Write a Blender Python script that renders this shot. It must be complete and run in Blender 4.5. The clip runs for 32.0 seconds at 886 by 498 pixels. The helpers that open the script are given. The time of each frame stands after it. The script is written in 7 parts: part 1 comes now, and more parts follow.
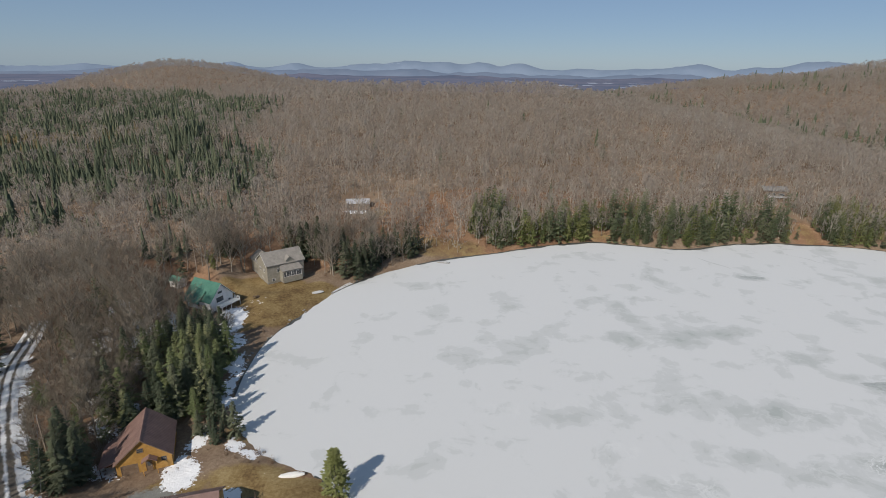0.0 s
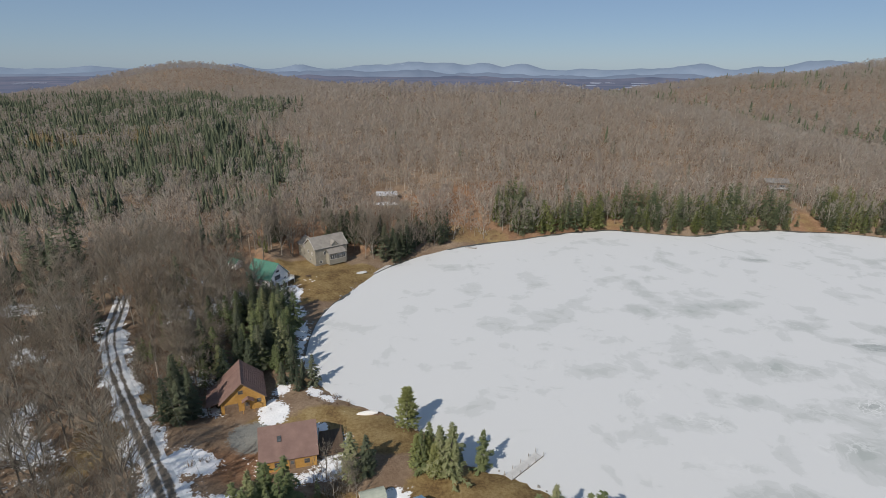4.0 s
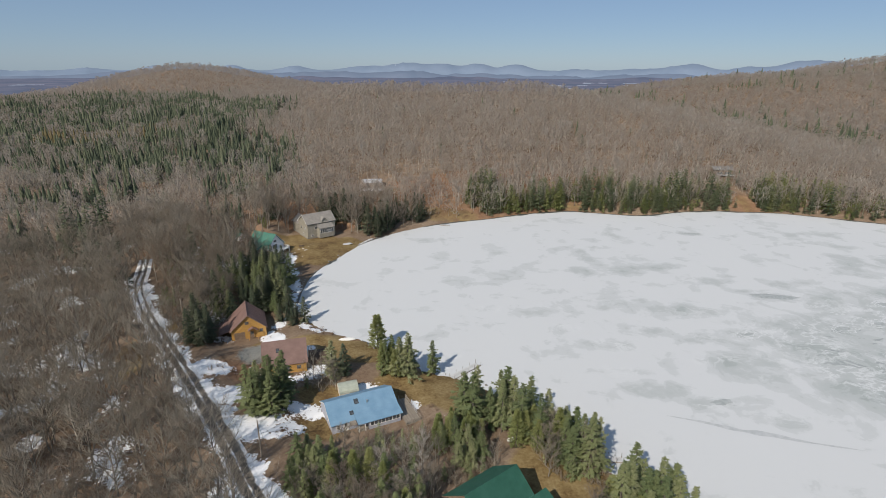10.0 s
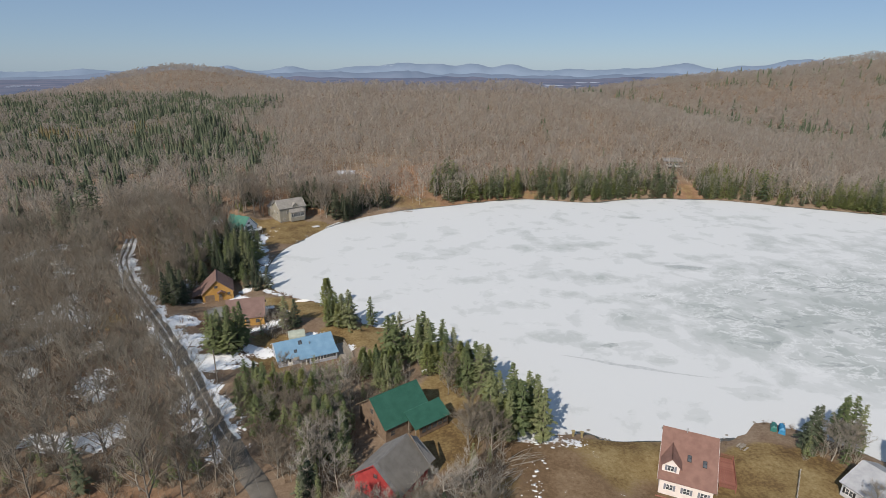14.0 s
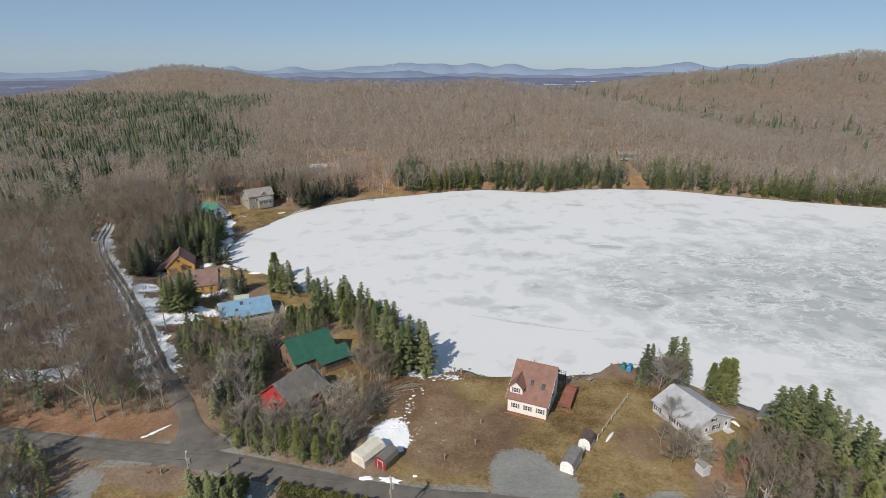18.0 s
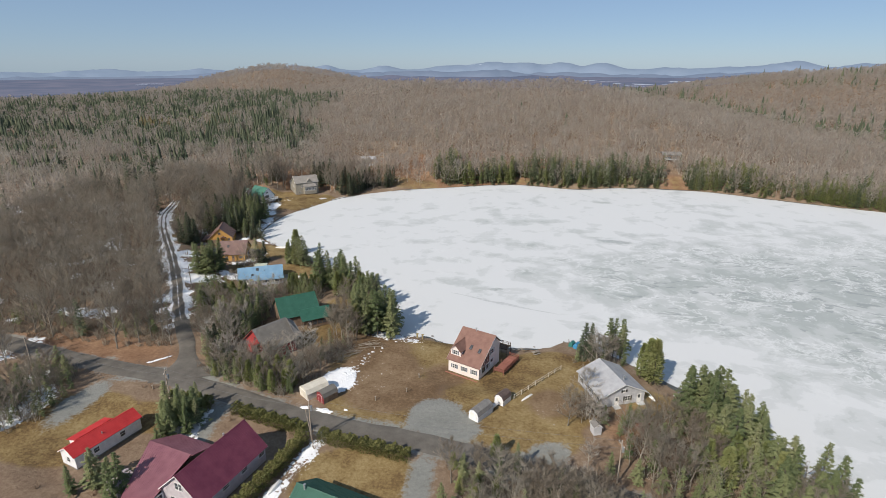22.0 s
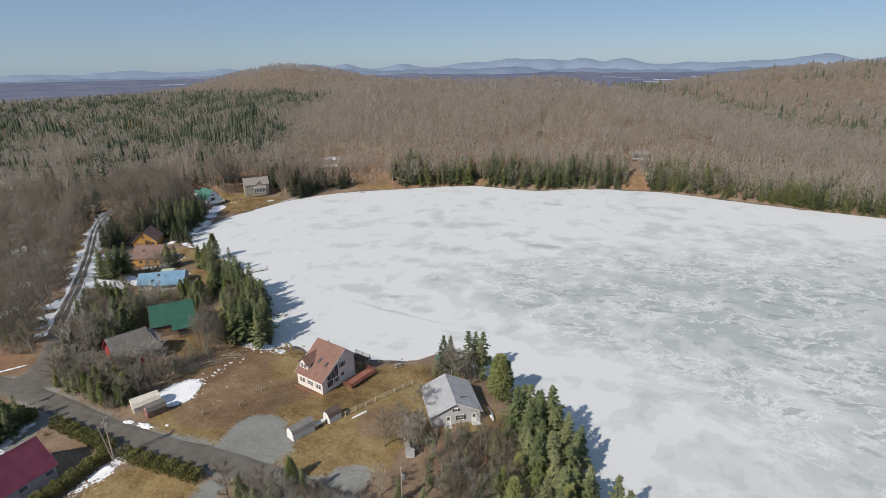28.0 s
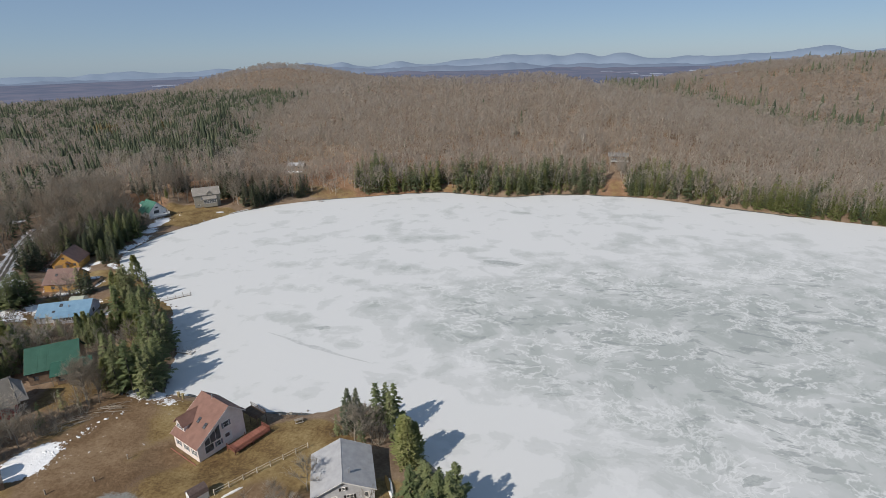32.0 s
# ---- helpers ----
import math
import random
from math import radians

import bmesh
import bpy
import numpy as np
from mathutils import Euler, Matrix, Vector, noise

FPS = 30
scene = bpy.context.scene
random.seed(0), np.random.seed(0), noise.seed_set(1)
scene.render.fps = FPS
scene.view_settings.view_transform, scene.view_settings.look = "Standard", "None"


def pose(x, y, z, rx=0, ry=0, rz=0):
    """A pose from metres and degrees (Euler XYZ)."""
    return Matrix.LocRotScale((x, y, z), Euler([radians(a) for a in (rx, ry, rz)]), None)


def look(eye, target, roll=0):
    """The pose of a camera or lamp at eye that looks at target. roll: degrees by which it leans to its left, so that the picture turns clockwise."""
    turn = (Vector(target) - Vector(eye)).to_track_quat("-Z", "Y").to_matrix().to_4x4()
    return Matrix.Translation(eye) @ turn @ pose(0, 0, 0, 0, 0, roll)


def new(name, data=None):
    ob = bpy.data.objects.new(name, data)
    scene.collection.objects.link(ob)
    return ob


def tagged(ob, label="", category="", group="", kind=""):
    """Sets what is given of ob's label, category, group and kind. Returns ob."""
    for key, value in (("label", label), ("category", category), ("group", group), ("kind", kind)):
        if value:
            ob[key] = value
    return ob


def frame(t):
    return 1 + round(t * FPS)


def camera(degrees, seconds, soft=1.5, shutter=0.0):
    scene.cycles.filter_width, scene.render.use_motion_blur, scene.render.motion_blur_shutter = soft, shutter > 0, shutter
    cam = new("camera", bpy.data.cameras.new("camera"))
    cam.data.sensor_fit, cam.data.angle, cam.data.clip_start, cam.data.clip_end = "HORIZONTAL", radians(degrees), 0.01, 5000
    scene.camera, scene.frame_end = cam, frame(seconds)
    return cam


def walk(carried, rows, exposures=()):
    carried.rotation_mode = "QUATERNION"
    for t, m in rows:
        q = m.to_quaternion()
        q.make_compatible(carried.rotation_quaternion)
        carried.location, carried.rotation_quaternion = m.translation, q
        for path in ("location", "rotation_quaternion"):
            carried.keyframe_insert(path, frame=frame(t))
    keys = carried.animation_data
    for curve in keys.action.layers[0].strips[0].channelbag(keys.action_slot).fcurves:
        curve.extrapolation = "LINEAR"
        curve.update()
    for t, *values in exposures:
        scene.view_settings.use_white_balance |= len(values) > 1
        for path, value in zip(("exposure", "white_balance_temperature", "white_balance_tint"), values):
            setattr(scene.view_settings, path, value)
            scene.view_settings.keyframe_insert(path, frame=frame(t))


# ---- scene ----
cam = camera(78.9, 32.0, soft=0.5)
METRES, EYE, TILT, LEAN, TURN = 231.8, 72.3, 0.0, 0.0, 0.0
ROWS = [
    (0.0, 0.0, 0.0, 0.0, 0.28, -19.11, -0.81),
    (0.5, -0.01, -0.0109, 0.0002, 0.08, -19.12, -0.81),
    (1.0, -0.0189, -0.0218, 0.0002, -0.03, -19.13, -0.8),
    (1.5, -0.0266, -0.0325, 0.0001, -0.05, -19.11, -0.81),
    (2.0, -0.0331, -0.043, 0.0002, -0.05, -19.09, -0.83),
    (2.5, -0.038, -0.0533, 0.0005, 0.11, -19.08, -0.79),
    (3.0, -0.0413, -0.0633, 0.001, 0.29, -19.08, -0.69),
    (3.5, -0.0439, -0.0733, 0.0014, 0.41, -19.07, -0.61),
    (5.5, -0.0462, -0.1143, 0.0013, 0.45, -19.01, -0.4),
    (6.0, -0.0447, -0.1253, 0.0015, 0.44, -19.01, -0.39),
    (6.5, -0.0424, -0.1367, 0.0014, 0.42, -19.0, -0.35),
    (7.0, -0.0396, -0.1484, 0.0015, 0.35, -18.99, -0.38),
    (7.5, -0.0354, -0.1606, 0.0016, 0.3, -18.97, -0.36),
    (8.0, -0.0302, -0.1729, 0.0016, 0.21, -18.98, -0.35),
    (8.5, -0.0247, -0.1861, 0.0014, 0.1, -18.96, -0.37),
    (9.0, -0.0186, -0.1996, 0.0015, 0.06, -18.97, -0.39),
    (9.5, -0.0118, -0.2137, 0.0006, 0.0, -18.93, -0.35),
    (10.0, -0.0045, -0.2277, 0.001, 0.0, -18.96, -0.37),
    (10.5, 0.0034, -0.2415, 0.0008, -0.02, -18.97, -0.38),
    (11.0, 0.0114, -0.2554, 0.001, -0.04, -18.98, -0.37),
    (11.5, 0.0203, -0.269, 0.0009, -0.06, -18.96, -0.37),
    (12.0, 0.0294, -0.2828, 0.0004, -0.11, -18.93, -0.33),
    (12.5, 0.0394, -0.2961, 0.0006, -0.13, -18.96, -0.31),
    (13.0, 0.0497, -0.3094, 0.0004, -0.15, -18.95, -0.29),
    (13.5, 0.0607, -0.3228, 0.0006, -0.19, -18.96, -0.25),
    (14.0, 0.0718, -0.3366, 0.0001, -0.3, -18.95, -0.22),
    (14.5, 0.0837, -0.3498, 0.0004, -0.33, -18.96, -0.19),
    (16.5, 0.1349, -0.4022, -0.0006, -0.54, -18.95, -0.09),
    (17.0, 0.1489, -0.4151, -0.0002, -0.36, -18.95, -0.08),
    (17.5, 0.1637, -0.4275, 0.0, -0.28, -18.97, -0.03),
    (18.0, 0.1787, -0.4393, 0.0003, 0.13, -18.98, 0.01),
    (18.5, 0.1942, -0.4507, 0.0002, 0.97, -19.0, 0.02),
    (19.0, 0.2102, -0.4613, 0.0, 1.71, -18.99, 0.01),
    (19.5, 0.2261, -0.4714, -0.0, 3.06, -19.0, 0.0),
    (20.0, 0.2428, -0.4804, 0.0002, 4.95, -19.03, -0.04),
    (20.5, 0.2599, -0.4878, 0.0006, 6.83, -19.06, -0.07),
    (21.0, 0.2776, -0.4941, 0.0007, 8.5, -19.05, -0.06),
    (21.5, 0.2953, -0.4993, 0.001, 9.09, -19.06, -0.04),
    (22.0, 0.3132, -0.5032, 0.0009, 9.32, -19.06, 0.01),
    (22.5, 0.3311, -0.5062, 0.0009, 9.56, -19.07, 0.09),
    (23.0, 0.3492, -0.5079, 0.001, 9.88, -19.09, 0.19),
    (23.5, 0.3669, -0.5081, 0.0012, 10.22, -19.1, 0.28),
    (24.0, 0.3843, -0.5061, 0.0014, 10.56, -19.12, 0.38),
    (24.5, 0.4009, -0.5028, 0.0019, 10.89, -19.12, 0.46),
    (25.0, 0.4161, -0.4979, 0.0022, 11.18, -19.13, 0.57),
    (25.5, 0.4294, -0.4917, 0.0024, 11.68, -19.11, 0.59),
    (27.5, 0.4747, -0.4567, 0.0035, 11.72, -19.24, 0.71),
    (28.0, 0.4847, -0.446, 0.0039, 11.73, -19.3, 0.74),
    (28.5, 0.4946, -0.4346, 0.0042, 11.8, -19.35, 0.83),
    (29.0, 0.504, -0.4225, 0.0047, 11.82, -19.4, 0.9),
    (29.5, 0.513, -0.4099, 0.005, 11.82, -19.44, 0.97),
    (30.0, 0.5216, -0.3965, 0.0054, 11.81, -19.49, 1.11),
    (30.5, 0.5297, -0.3825, 0.0058, 11.77, -19.54, 1.25),
    (31.0, 0.5372, -0.3681, 0.006, 11.75, -19.58, 1.38),
    (31.5, 0.5446, -0.3534, 0.0063, 11.71, -19.61, 1.43),
    (32.0, 0.552, -0.3384, 0.0066, 11.66, -19.61, 1.43),
]
walk(cam, [(t, pose(0, 0, EYE, TILT, LEAN, TURN) @ pose(METRES * x, METRES * y, METRES * z, 90 + pitch, roll, yaw)) for t, x, y, z, yaw, pitch, roll in ROWS],
     [(0, -0.30), (6, -0.20), (9, -0.17), (13, -0.08), (19, 0.0), (24, 0.06), (28, -0.05), (32, -0.16)])

# ---- world, sun ----
world = bpy.data.worlds.new("sky")
scene.world = world
world.use_nodes = True
wn, wl = world.node_tree.nodes, world.node_tree.links
SUN_EL, SUN_AZ = 40.0, 211.0          # degrees; azimuth clockwise from +y
sky = wn.new("ShaderNodeTexSky")
sky.sky_type = "NISHITA"
sky.sun_disc = False
sky.sun_elevation, sky.sun_rotation = radians(SUN_EL), radians(SUN_AZ)
sky.altitude, sky.air_density, sky.dust_density, sky.ozone_density = 400, 0.8, 0.2, 2.5
wn["Background"].inputs["Strength"].default_value = 0.085
tint = wn.new("ShaderNodeMix")
tint.data_type, tint.blend_type = "RGBA", "MULTIPLY"
tint.inputs[0].default_value = 1.0
tint.inputs[7].default_value = (0.74, 0.82, 0.96, 1)
wl.new(sky.outputs["Color"], tint.inputs[6])
# thin high haze evens the blue out
haze = wn.new("ShaderNodeMix")
haze.data_type = "RGBA"
haze.inputs[0].default_value = 0.5
haze.inputs[7].default_value = (3.75, 5.15, 6.9, 1)
wl.new(tint.outputs[2], haze.inputs[6])
wl.new(haze.outputs[2], wn["Background"].inputs["Color"])
sun = new("sun", bpy.data.lights.new("sun", "SUN"))
sun.data.energy, sun.data.angle, sun.data.color = 4.8, radians(0.6), (1.0, 0.915, 0.805)
toward = Vector((math.sin(radians(SUN_AZ)) * math.cos(radians(SUN_EL)), math.cos(radians(SUN_AZ)) * math.cos(radians(SUN_EL)), math.sin(radians(SUN_EL))))
sun.matrix_world = look(tuple(toward * 300), (0, 0, 0))


# ---- materials ----
def node(nt, kind, **values):
    n = nt.nodes.new(kind)
    for key, value in values.items():
        n.inputs[key.replace("_", " ")].default_value = value
    return n


def ramp(nt, fac, stops):
    r = nt.nodes.new("ShaderNodeValToRGB")
    e = r.color_ramp.elements
    e[0].position, e[0].color = stops[0][0], (*stops[0][1], 1)
    e[1].position, e[1].color = stops[-1][0], (*stops[-1][1], 1)
    for p, c in stops[1:-1]:
        e.new(p).color = (*c, 1)
    nt.links.new(fac, r.inputs["Fac"])
    return r.outputs["Color"]


def maths(nt, op, a, b=None, c=None, clamp=False):
    m = nt.nodes.new("ShaderNodeMath")
    m.operation, m.use_clamp = op, clamp
    for k, v in enumerate((a, b, c)):
        if v is None:
            continue
        if isinstance(v, (int, float)):
            m.inputs[k].default_value = v
        else:
            nt.links.new(v, m.inputs[k])
    return m.outputs[0]


def mixed(nt, fac, a, b, kind="MIX"):
    m = nt.nodes.new("ShaderNodeMix")
    m.data_type, m.blend_type = "RGBA", kind
    for k, v in ((0, fac), (6, a), (7, b)):
        if isinstance(v, (int, float)):
            m.inputs[k].default_value = v
        elif isinstance(v, tuple):
            m.inputs[k].default_value = (*v, 1)
        else:
            nt.links.new(v, m.inputs[k])
    return m.outputs[2]


def coords(nt, local=False):
    if local:
        return nt.nodes.new("ShaderNodeTexCoord").outputs["Object"]
    return nt.nodes.new("ShaderNodeNewGeometry").outputs["Position"]


def noisy(nt, vec, scale, detail=4.0, rough=0.55, warp=0.0):
    n = node(nt, "ShaderNodeTexNoise", Scale=scale, Detail=detail, Roughness=rough, Distortion=warp)
    nt.links.new(vec, n.inputs["Vector"])
    return n.outputs["Fac"]


def blank(name):
    m = bpy.data.materials.new(name)
    m.use_nodes = True
    nt = m.node_tree
    return m, nt, nt.nodes["Principled BSDF"]


def bumped(nt, bsdf, height, strength=0.3, distance=0.05):
    b = node(nt, "ShaderNodeBump", Strength=strength, Distance=distance)
    nt.links.new(height, b.inputs["Height"])
    nt.links.new(b.outputs["Normal"], bsdf.inputs["Normal"])


def plain(name, c1, c2, scale=2.0, rough=0.8, metal=0.0, bump=0.2, fine=25.0, spread=0.12, local=True, spec=0.35):
    """Two-scale mottled paint, wood, metal or stone."""
    m, nt, bs = blank(name)
    v = coords(nt, local)
    big, small = noisy(nt, v, scale), noisy(nt, v, fine, 3.0)
    f = maths(nt, "ADD", maths(nt, "MULTIPLY", big, 0.7), maths(nt, "MULTIPLY", small, 0.3))
    col = ramp(nt, f, [(0.36, c1), (0.62, c2)])
    info = nt.nodes.new("ShaderNodeObjectInfo")
    hsv = nt.nodes.new("ShaderNodeHueSaturation")
    nt.links.new(col, hsv.inputs["Color"])
    nt.links.new(maths(nt, "ADD", maths(nt, "MULTIPLY", info.outputs["Random"], spread), 1 - spread / 2), hsv.inputs["Value"])
    nt.links.new(hsv.outputs["Color"], bs.inputs["Base Color"])
    nt.links.new(maths(nt, "ADD", maths(nt, "MULTIPLY", small, 0.25), rough - 0.12, clamp=True), bs.inputs["Roughness"])
    bs.inputs["Metallic"].default_value = metal
    bs.inputs["Specular IOR Level"].default_value = spec
    if bump:
        bumped(nt, bs, small, bump, 0.02)
    return m


def siding(name, c1, c2, pitch=0.14):
    """Horizontal clapboards or vinyl siding."""
    m, nt, bs = blank(name)
    v = coords(nt, True)
    sep = nt.nodes.new("ShaderNodeSeparateXYZ")
    nt.links.new(v, sep.inputs[0])
    saw = maths(nt, "FRACT", maths(nt, "DIVIDE", sep.outputs[2], pitch))
    col = ramp(nt, noisy(nt, v, 1.3, 5.0), [(0.35, c1), (0.65, c2)])
    nt.links.new(col, bs.inputs["Base Color"])
    bs.inputs["Roughness"].default_value = 0.62
    bumped(nt, bs, maths(nt, "ADD", saw, maths(nt, "MULTIPLY", noisy(nt, v, 30.0), 0.2)), 0.5, 0.02)
    return m


def foliage(name, stops, rough=0.75, through_light=0.3, grain=0.14, own=0.6, puff=0.0, up=0.75, gaps=0.0):
    """Tree material: colour by each tree's tint and by a patchy noise. Twigs and needles stand every way, so the shading
    normal is made up of the spray's own, the crown's outward direction (puff) and the sky's (up)."""
    m, nt, bs = blank(name)
    att = nt.nodes.new("ShaderNodeAttribute")
    att.attribute_name = "tint"
    info = nt.nodes.new("ShaderNodeObjectInfo")
    geo = nt.nodes.new("ShaderNodeNewGeometry")
    t = maths(nt, "FRACT", maths(nt, "ADD", att.outputs["Fac"], info.outputs["Random"]))
    t = maths(nt, "ADD", maths(nt, "MULTIPLY", t, 0.55), maths(nt, "MULTIPLY_ADD", geo.outputs["Random Per Island"], grain, 0.125 - grain / 2))
    t = maths(nt, "ADD", t, maths(nt, "MULTIPLY", noisy(nt, coords(nt), 0.02, 3.0), 0.2))
    col = ramp(nt, t, stops)
    nt.links.new(col, bs.inputs["Base Color"])
    bs.inputs["Roughness"].default_value = rough
    bs.inputs["Specular IOR Level"].default_value = 0.15
    bend = nt.nodes.new("ShaderNodeVectorMath")
    bend.operation = "MULTIPLY_ADD"
    nt.links.new(geo.outputs["Normal"], bend.inputs[0])
    bend.inputs[1].default_value = (own, own, own)
    bend.inputs[2].default_value = (0, 0, up)
    normal = bend.outputs[0]
    if puff:
        out_ = nt.nodes.new("ShaderNodeAttribute")
        out_.attribute_name = "puff"
        turn = nt.nodes.new("ShaderNodeVectorTransform")
        turn.vector_type, turn.convert_from, turn.convert_to = "VECTOR", "OBJECT", "WORLD"
        nt.links.new(out_.outputs["Vector"], turn.inputs[0])
        more = nt.nodes.new("ShaderNodeVectorMath")
        more.operation = "MULTIPLY_ADD"
        nt.links.new(turn.outputs[0], more.inputs[0])
        more.inputs[1].default_value = (puff, puff, puff)
        nt.links.new(normal, more.inputs[2])
        normal = more.outputs[0]
    unit = nt.nodes.new("ShaderNodeVectorMath")
    unit.operation = "NORMALIZE"
    nt.links.new(normal, unit.inputs[0])
    nt.links.new(unit.outputs[0], bs.inputs["Normal"])
    if through_light:
        # thin twigs and needles pass part of the light on
        thin, mix = nt.nodes.new("ShaderNodeBsdfTranslucent"), nt.nodes.new("ShaderNodeMixShader")
        nt.links.new(col, thin.inputs["Color"])
        mix.inputs[0].default_value = through_light
        nt.links.new(bs.outputs[0], mix.inputs[1])
        nt.links.new(thin.outputs[0], mix.inputs[2])
        last = mix
        if gaps:
            # a spray of twigs is mostly gaps between them
            clear, last = nt.nodes.new("ShaderNodeBsdfTransparent"), nt.nodes.new("ShaderNodeMixShader")
            last.inputs[0].default_value = gaps
            nt.links.new(mix.outputs[0], last.inputs[1])
            nt.links.new(clear.outputs[0], last.inputs[2])
        nt.links.new(last.outputs[0], nt.nodes["Material Output"].inputs["Surface"])
    return m


BARK = foliage("bark", [(0.15, (0.19, 0.165, 0.138)), (0.45, (0.26, 0.23, 0.192)), (0.7, (0.335, 0.302, 0.256)), (0.92, (0.45, 0.415, 0.355))])
# lighter to offset translucency and gaps, and with distance haze painted in
HAZY_TWIGS = foliage("twigs", [(0.12, (0.475, 0.395, 0.325)), (0.4, (0.54, 0.47, 0.398)), (0.65, (0.585, 0.522, 0.45)), (0.92, (0.63, 0.572, 0.50))], through_light=0.47, grain=0.06, own=0.15, puff=0.5, up=0.6, gaps=0.5)
# darker copy for nearer trees: some shade in its colour, no painted haze
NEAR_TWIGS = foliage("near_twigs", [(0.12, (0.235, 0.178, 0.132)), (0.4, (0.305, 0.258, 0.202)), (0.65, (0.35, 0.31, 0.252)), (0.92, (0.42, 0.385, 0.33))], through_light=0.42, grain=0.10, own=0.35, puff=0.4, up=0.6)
PALE_BARK = foliage("pale_bark", [(0.15, (0.30, 0.265, 0.222)), (0.9, (0.52, 0.48, 0.425))])
NEEDLES = foliage("needles", [(0.12, (0.124, 0.163, 0.078)), (0.4, (0.189, 0.222, 0.106)), (0.65, (0.254, 0.277, 0.139)), (0.9, (0.354, 0.354, 0.210))], through_light=0.35, grain=0.3, own=0.5, puff=0.45, up=0.5)
DARK_NEEDLES = foliage("dark_needles", [(0.12, (0.077, 0.100, 0.068)), (0.5, (0.125, 0.147, 0.095)), (0.9, (0.206, 0.215, 0.140))], through_light=0.35, grain=0.25, own=0.4, puff=0.6, up=0.4)
BELT_NEEDLES = foliage("belt_needles", [(0.12, (0.109, 0.140, 0.081)), (0.5, (0.172, 0.201, 0.115)), (0.9, (0.265, 0.276, 0.172))], through_light=0.35, grain=0.25, own=0.4, puff=0.5, up=0.5)
LARCH = foliage("larch_needles", [(0.12, (0.15, 0.125, 0.062)), (0.5, (0.20, 0.165, 0.085)), (0.9, (0.25, 0.20, 0.115))], grain=0.2, own=0.3, puff=0.6, up=0.4)
CEDAR = foliage("cedar", [(0.12, (0.140, 0.168, 0.063)), (0.5, (0.213, 0.237, 0.090)), (0.9, (0.297, 0.302, 0.132))], grain=0.3, own=0.5, puff=0.5, up=0.4)
BRUSH = foliage("brush", [(0.12, (0.14, 0.085, 0.055)), (0.5, (0.22, 0.15, 0.10)), (0.9, (0.31, 0.235, 0.155))])
HEDGE = foliage("hedge", [(0.12, (0.095, 0.101, 0.036)), (0.5, (0.158, 0.158, 0.056)), (0.9, (0.239, 0.225, 0.090))], grain=0.4)
SPRUCE_BARK = plain("spruce_bark", (0.10, 0.085, 0.07), (0.17, 0.15, 0.13), 3.0, 0.9)


def ground_material():
    m, nt, bs = blank("ground")
    v = coords(nt)
    grass, snow, dirt, rust, soil = [nt.nodes.new("ShaderNodeAttribute") for _ in range(5)]
    soil.attribute_name = "soil"
    grass.attribute_name, snow.attribute_name, dirt.attribute_name, rust.attribute_name = "grass", "snow", "gravel", "rust"
    fine, mid, big = noisy(nt, v, 1.6, 6.0, 0.65), noisy(nt, v, 0.22, 5.0, 0.6), noisy(nt, v, 0.035, 4.0)
    f = maths(nt, "ADD", maths(nt, "MULTIPLY", fine, 0.35), maths(nt, "ADD", maths(nt, "MULTIPLY", mid, 0.35), maths(nt, "MULTIPLY", big, 0.3)))
    litter = ramp(nt, f, [(0.34, (0.125, 0.083, 0.056)), (0.48, (0.20, 0.143, 0.099)), (0.58, (0.265, 0.20, 0.143)), (0.70, (0.335, 0.265, 0.20))])
    leaves = ramp(nt, f, [(0.34, (0.13, 0.072, 0.043)), (0.48, (0.225, 0.132, 0.08)), (0.58, (0.31, 0.20, 0.125)), (0.70, (0.40, 0.29, 0.20))])
    lawn = ramp(nt, f, [(0.36, (0.078, 0.048, 0.024)), (0.44, (0.142, 0.093, 0.042)), (0.52, (0.222, 0.158, 0.072)), (0.64, (0.315, 0.248, 0.130))])
    stone = ramp(nt, f, [(0.36, (0.165, 0.168, 0.155)), (0.62, (0.255, 0.256, 0.236))])
    white = ramp(nt, mid, [(0.3, (0.70, 0.72, 0.75)), (0.6, (0.84, 0.85, 0.87))])
    edge = maths(nt, "SUBTRACT", f, 0.5)

    def mask(att, gain, jitter):
        return maths(nt, "MULTIPLY_ADD", maths(nt, "ADD", maths(nt, "SUBTRACT", att.outputs["Fac"], 0.5), maths(nt, "MULTIPLY", edge, jitter)), gain, 0.5, clamp=True)
    col = mixed(nt, mask(rust, 2.0, 3.0), litter, leaves)
    col = mixed(nt, mask(grass, 3.0, 2.0), col, lawn)
    earth = ramp(nt, f, [(0.36, (0.088, 0.054, 0.029)), (0.5, (0.155, 0.102, 0.059)), (0.64, (0.25, 0.178, 0.112))])
    col = mixed(nt, mask(soil, 2.2, 2.6), col, earth)
    col = mixed(nt, mask(dirt, 3.5, 3.0), col, stone)
    sn = mask(snow, 14.0, 3.4)
    col = mixed(nt, sn, col, white)
    nt.links.new(col, bs.inputs["Base Color"])
    bs.inputs["Roughness"].default_value = 0.9
    bs.inputs["Specular IOR Level"].default_value = 0.15
    bumped(nt, bs, maths(nt, "ADD", fine, maths(nt, "MULTIPLY", sn, 0.35)), 0.6, 0.25)
    return m


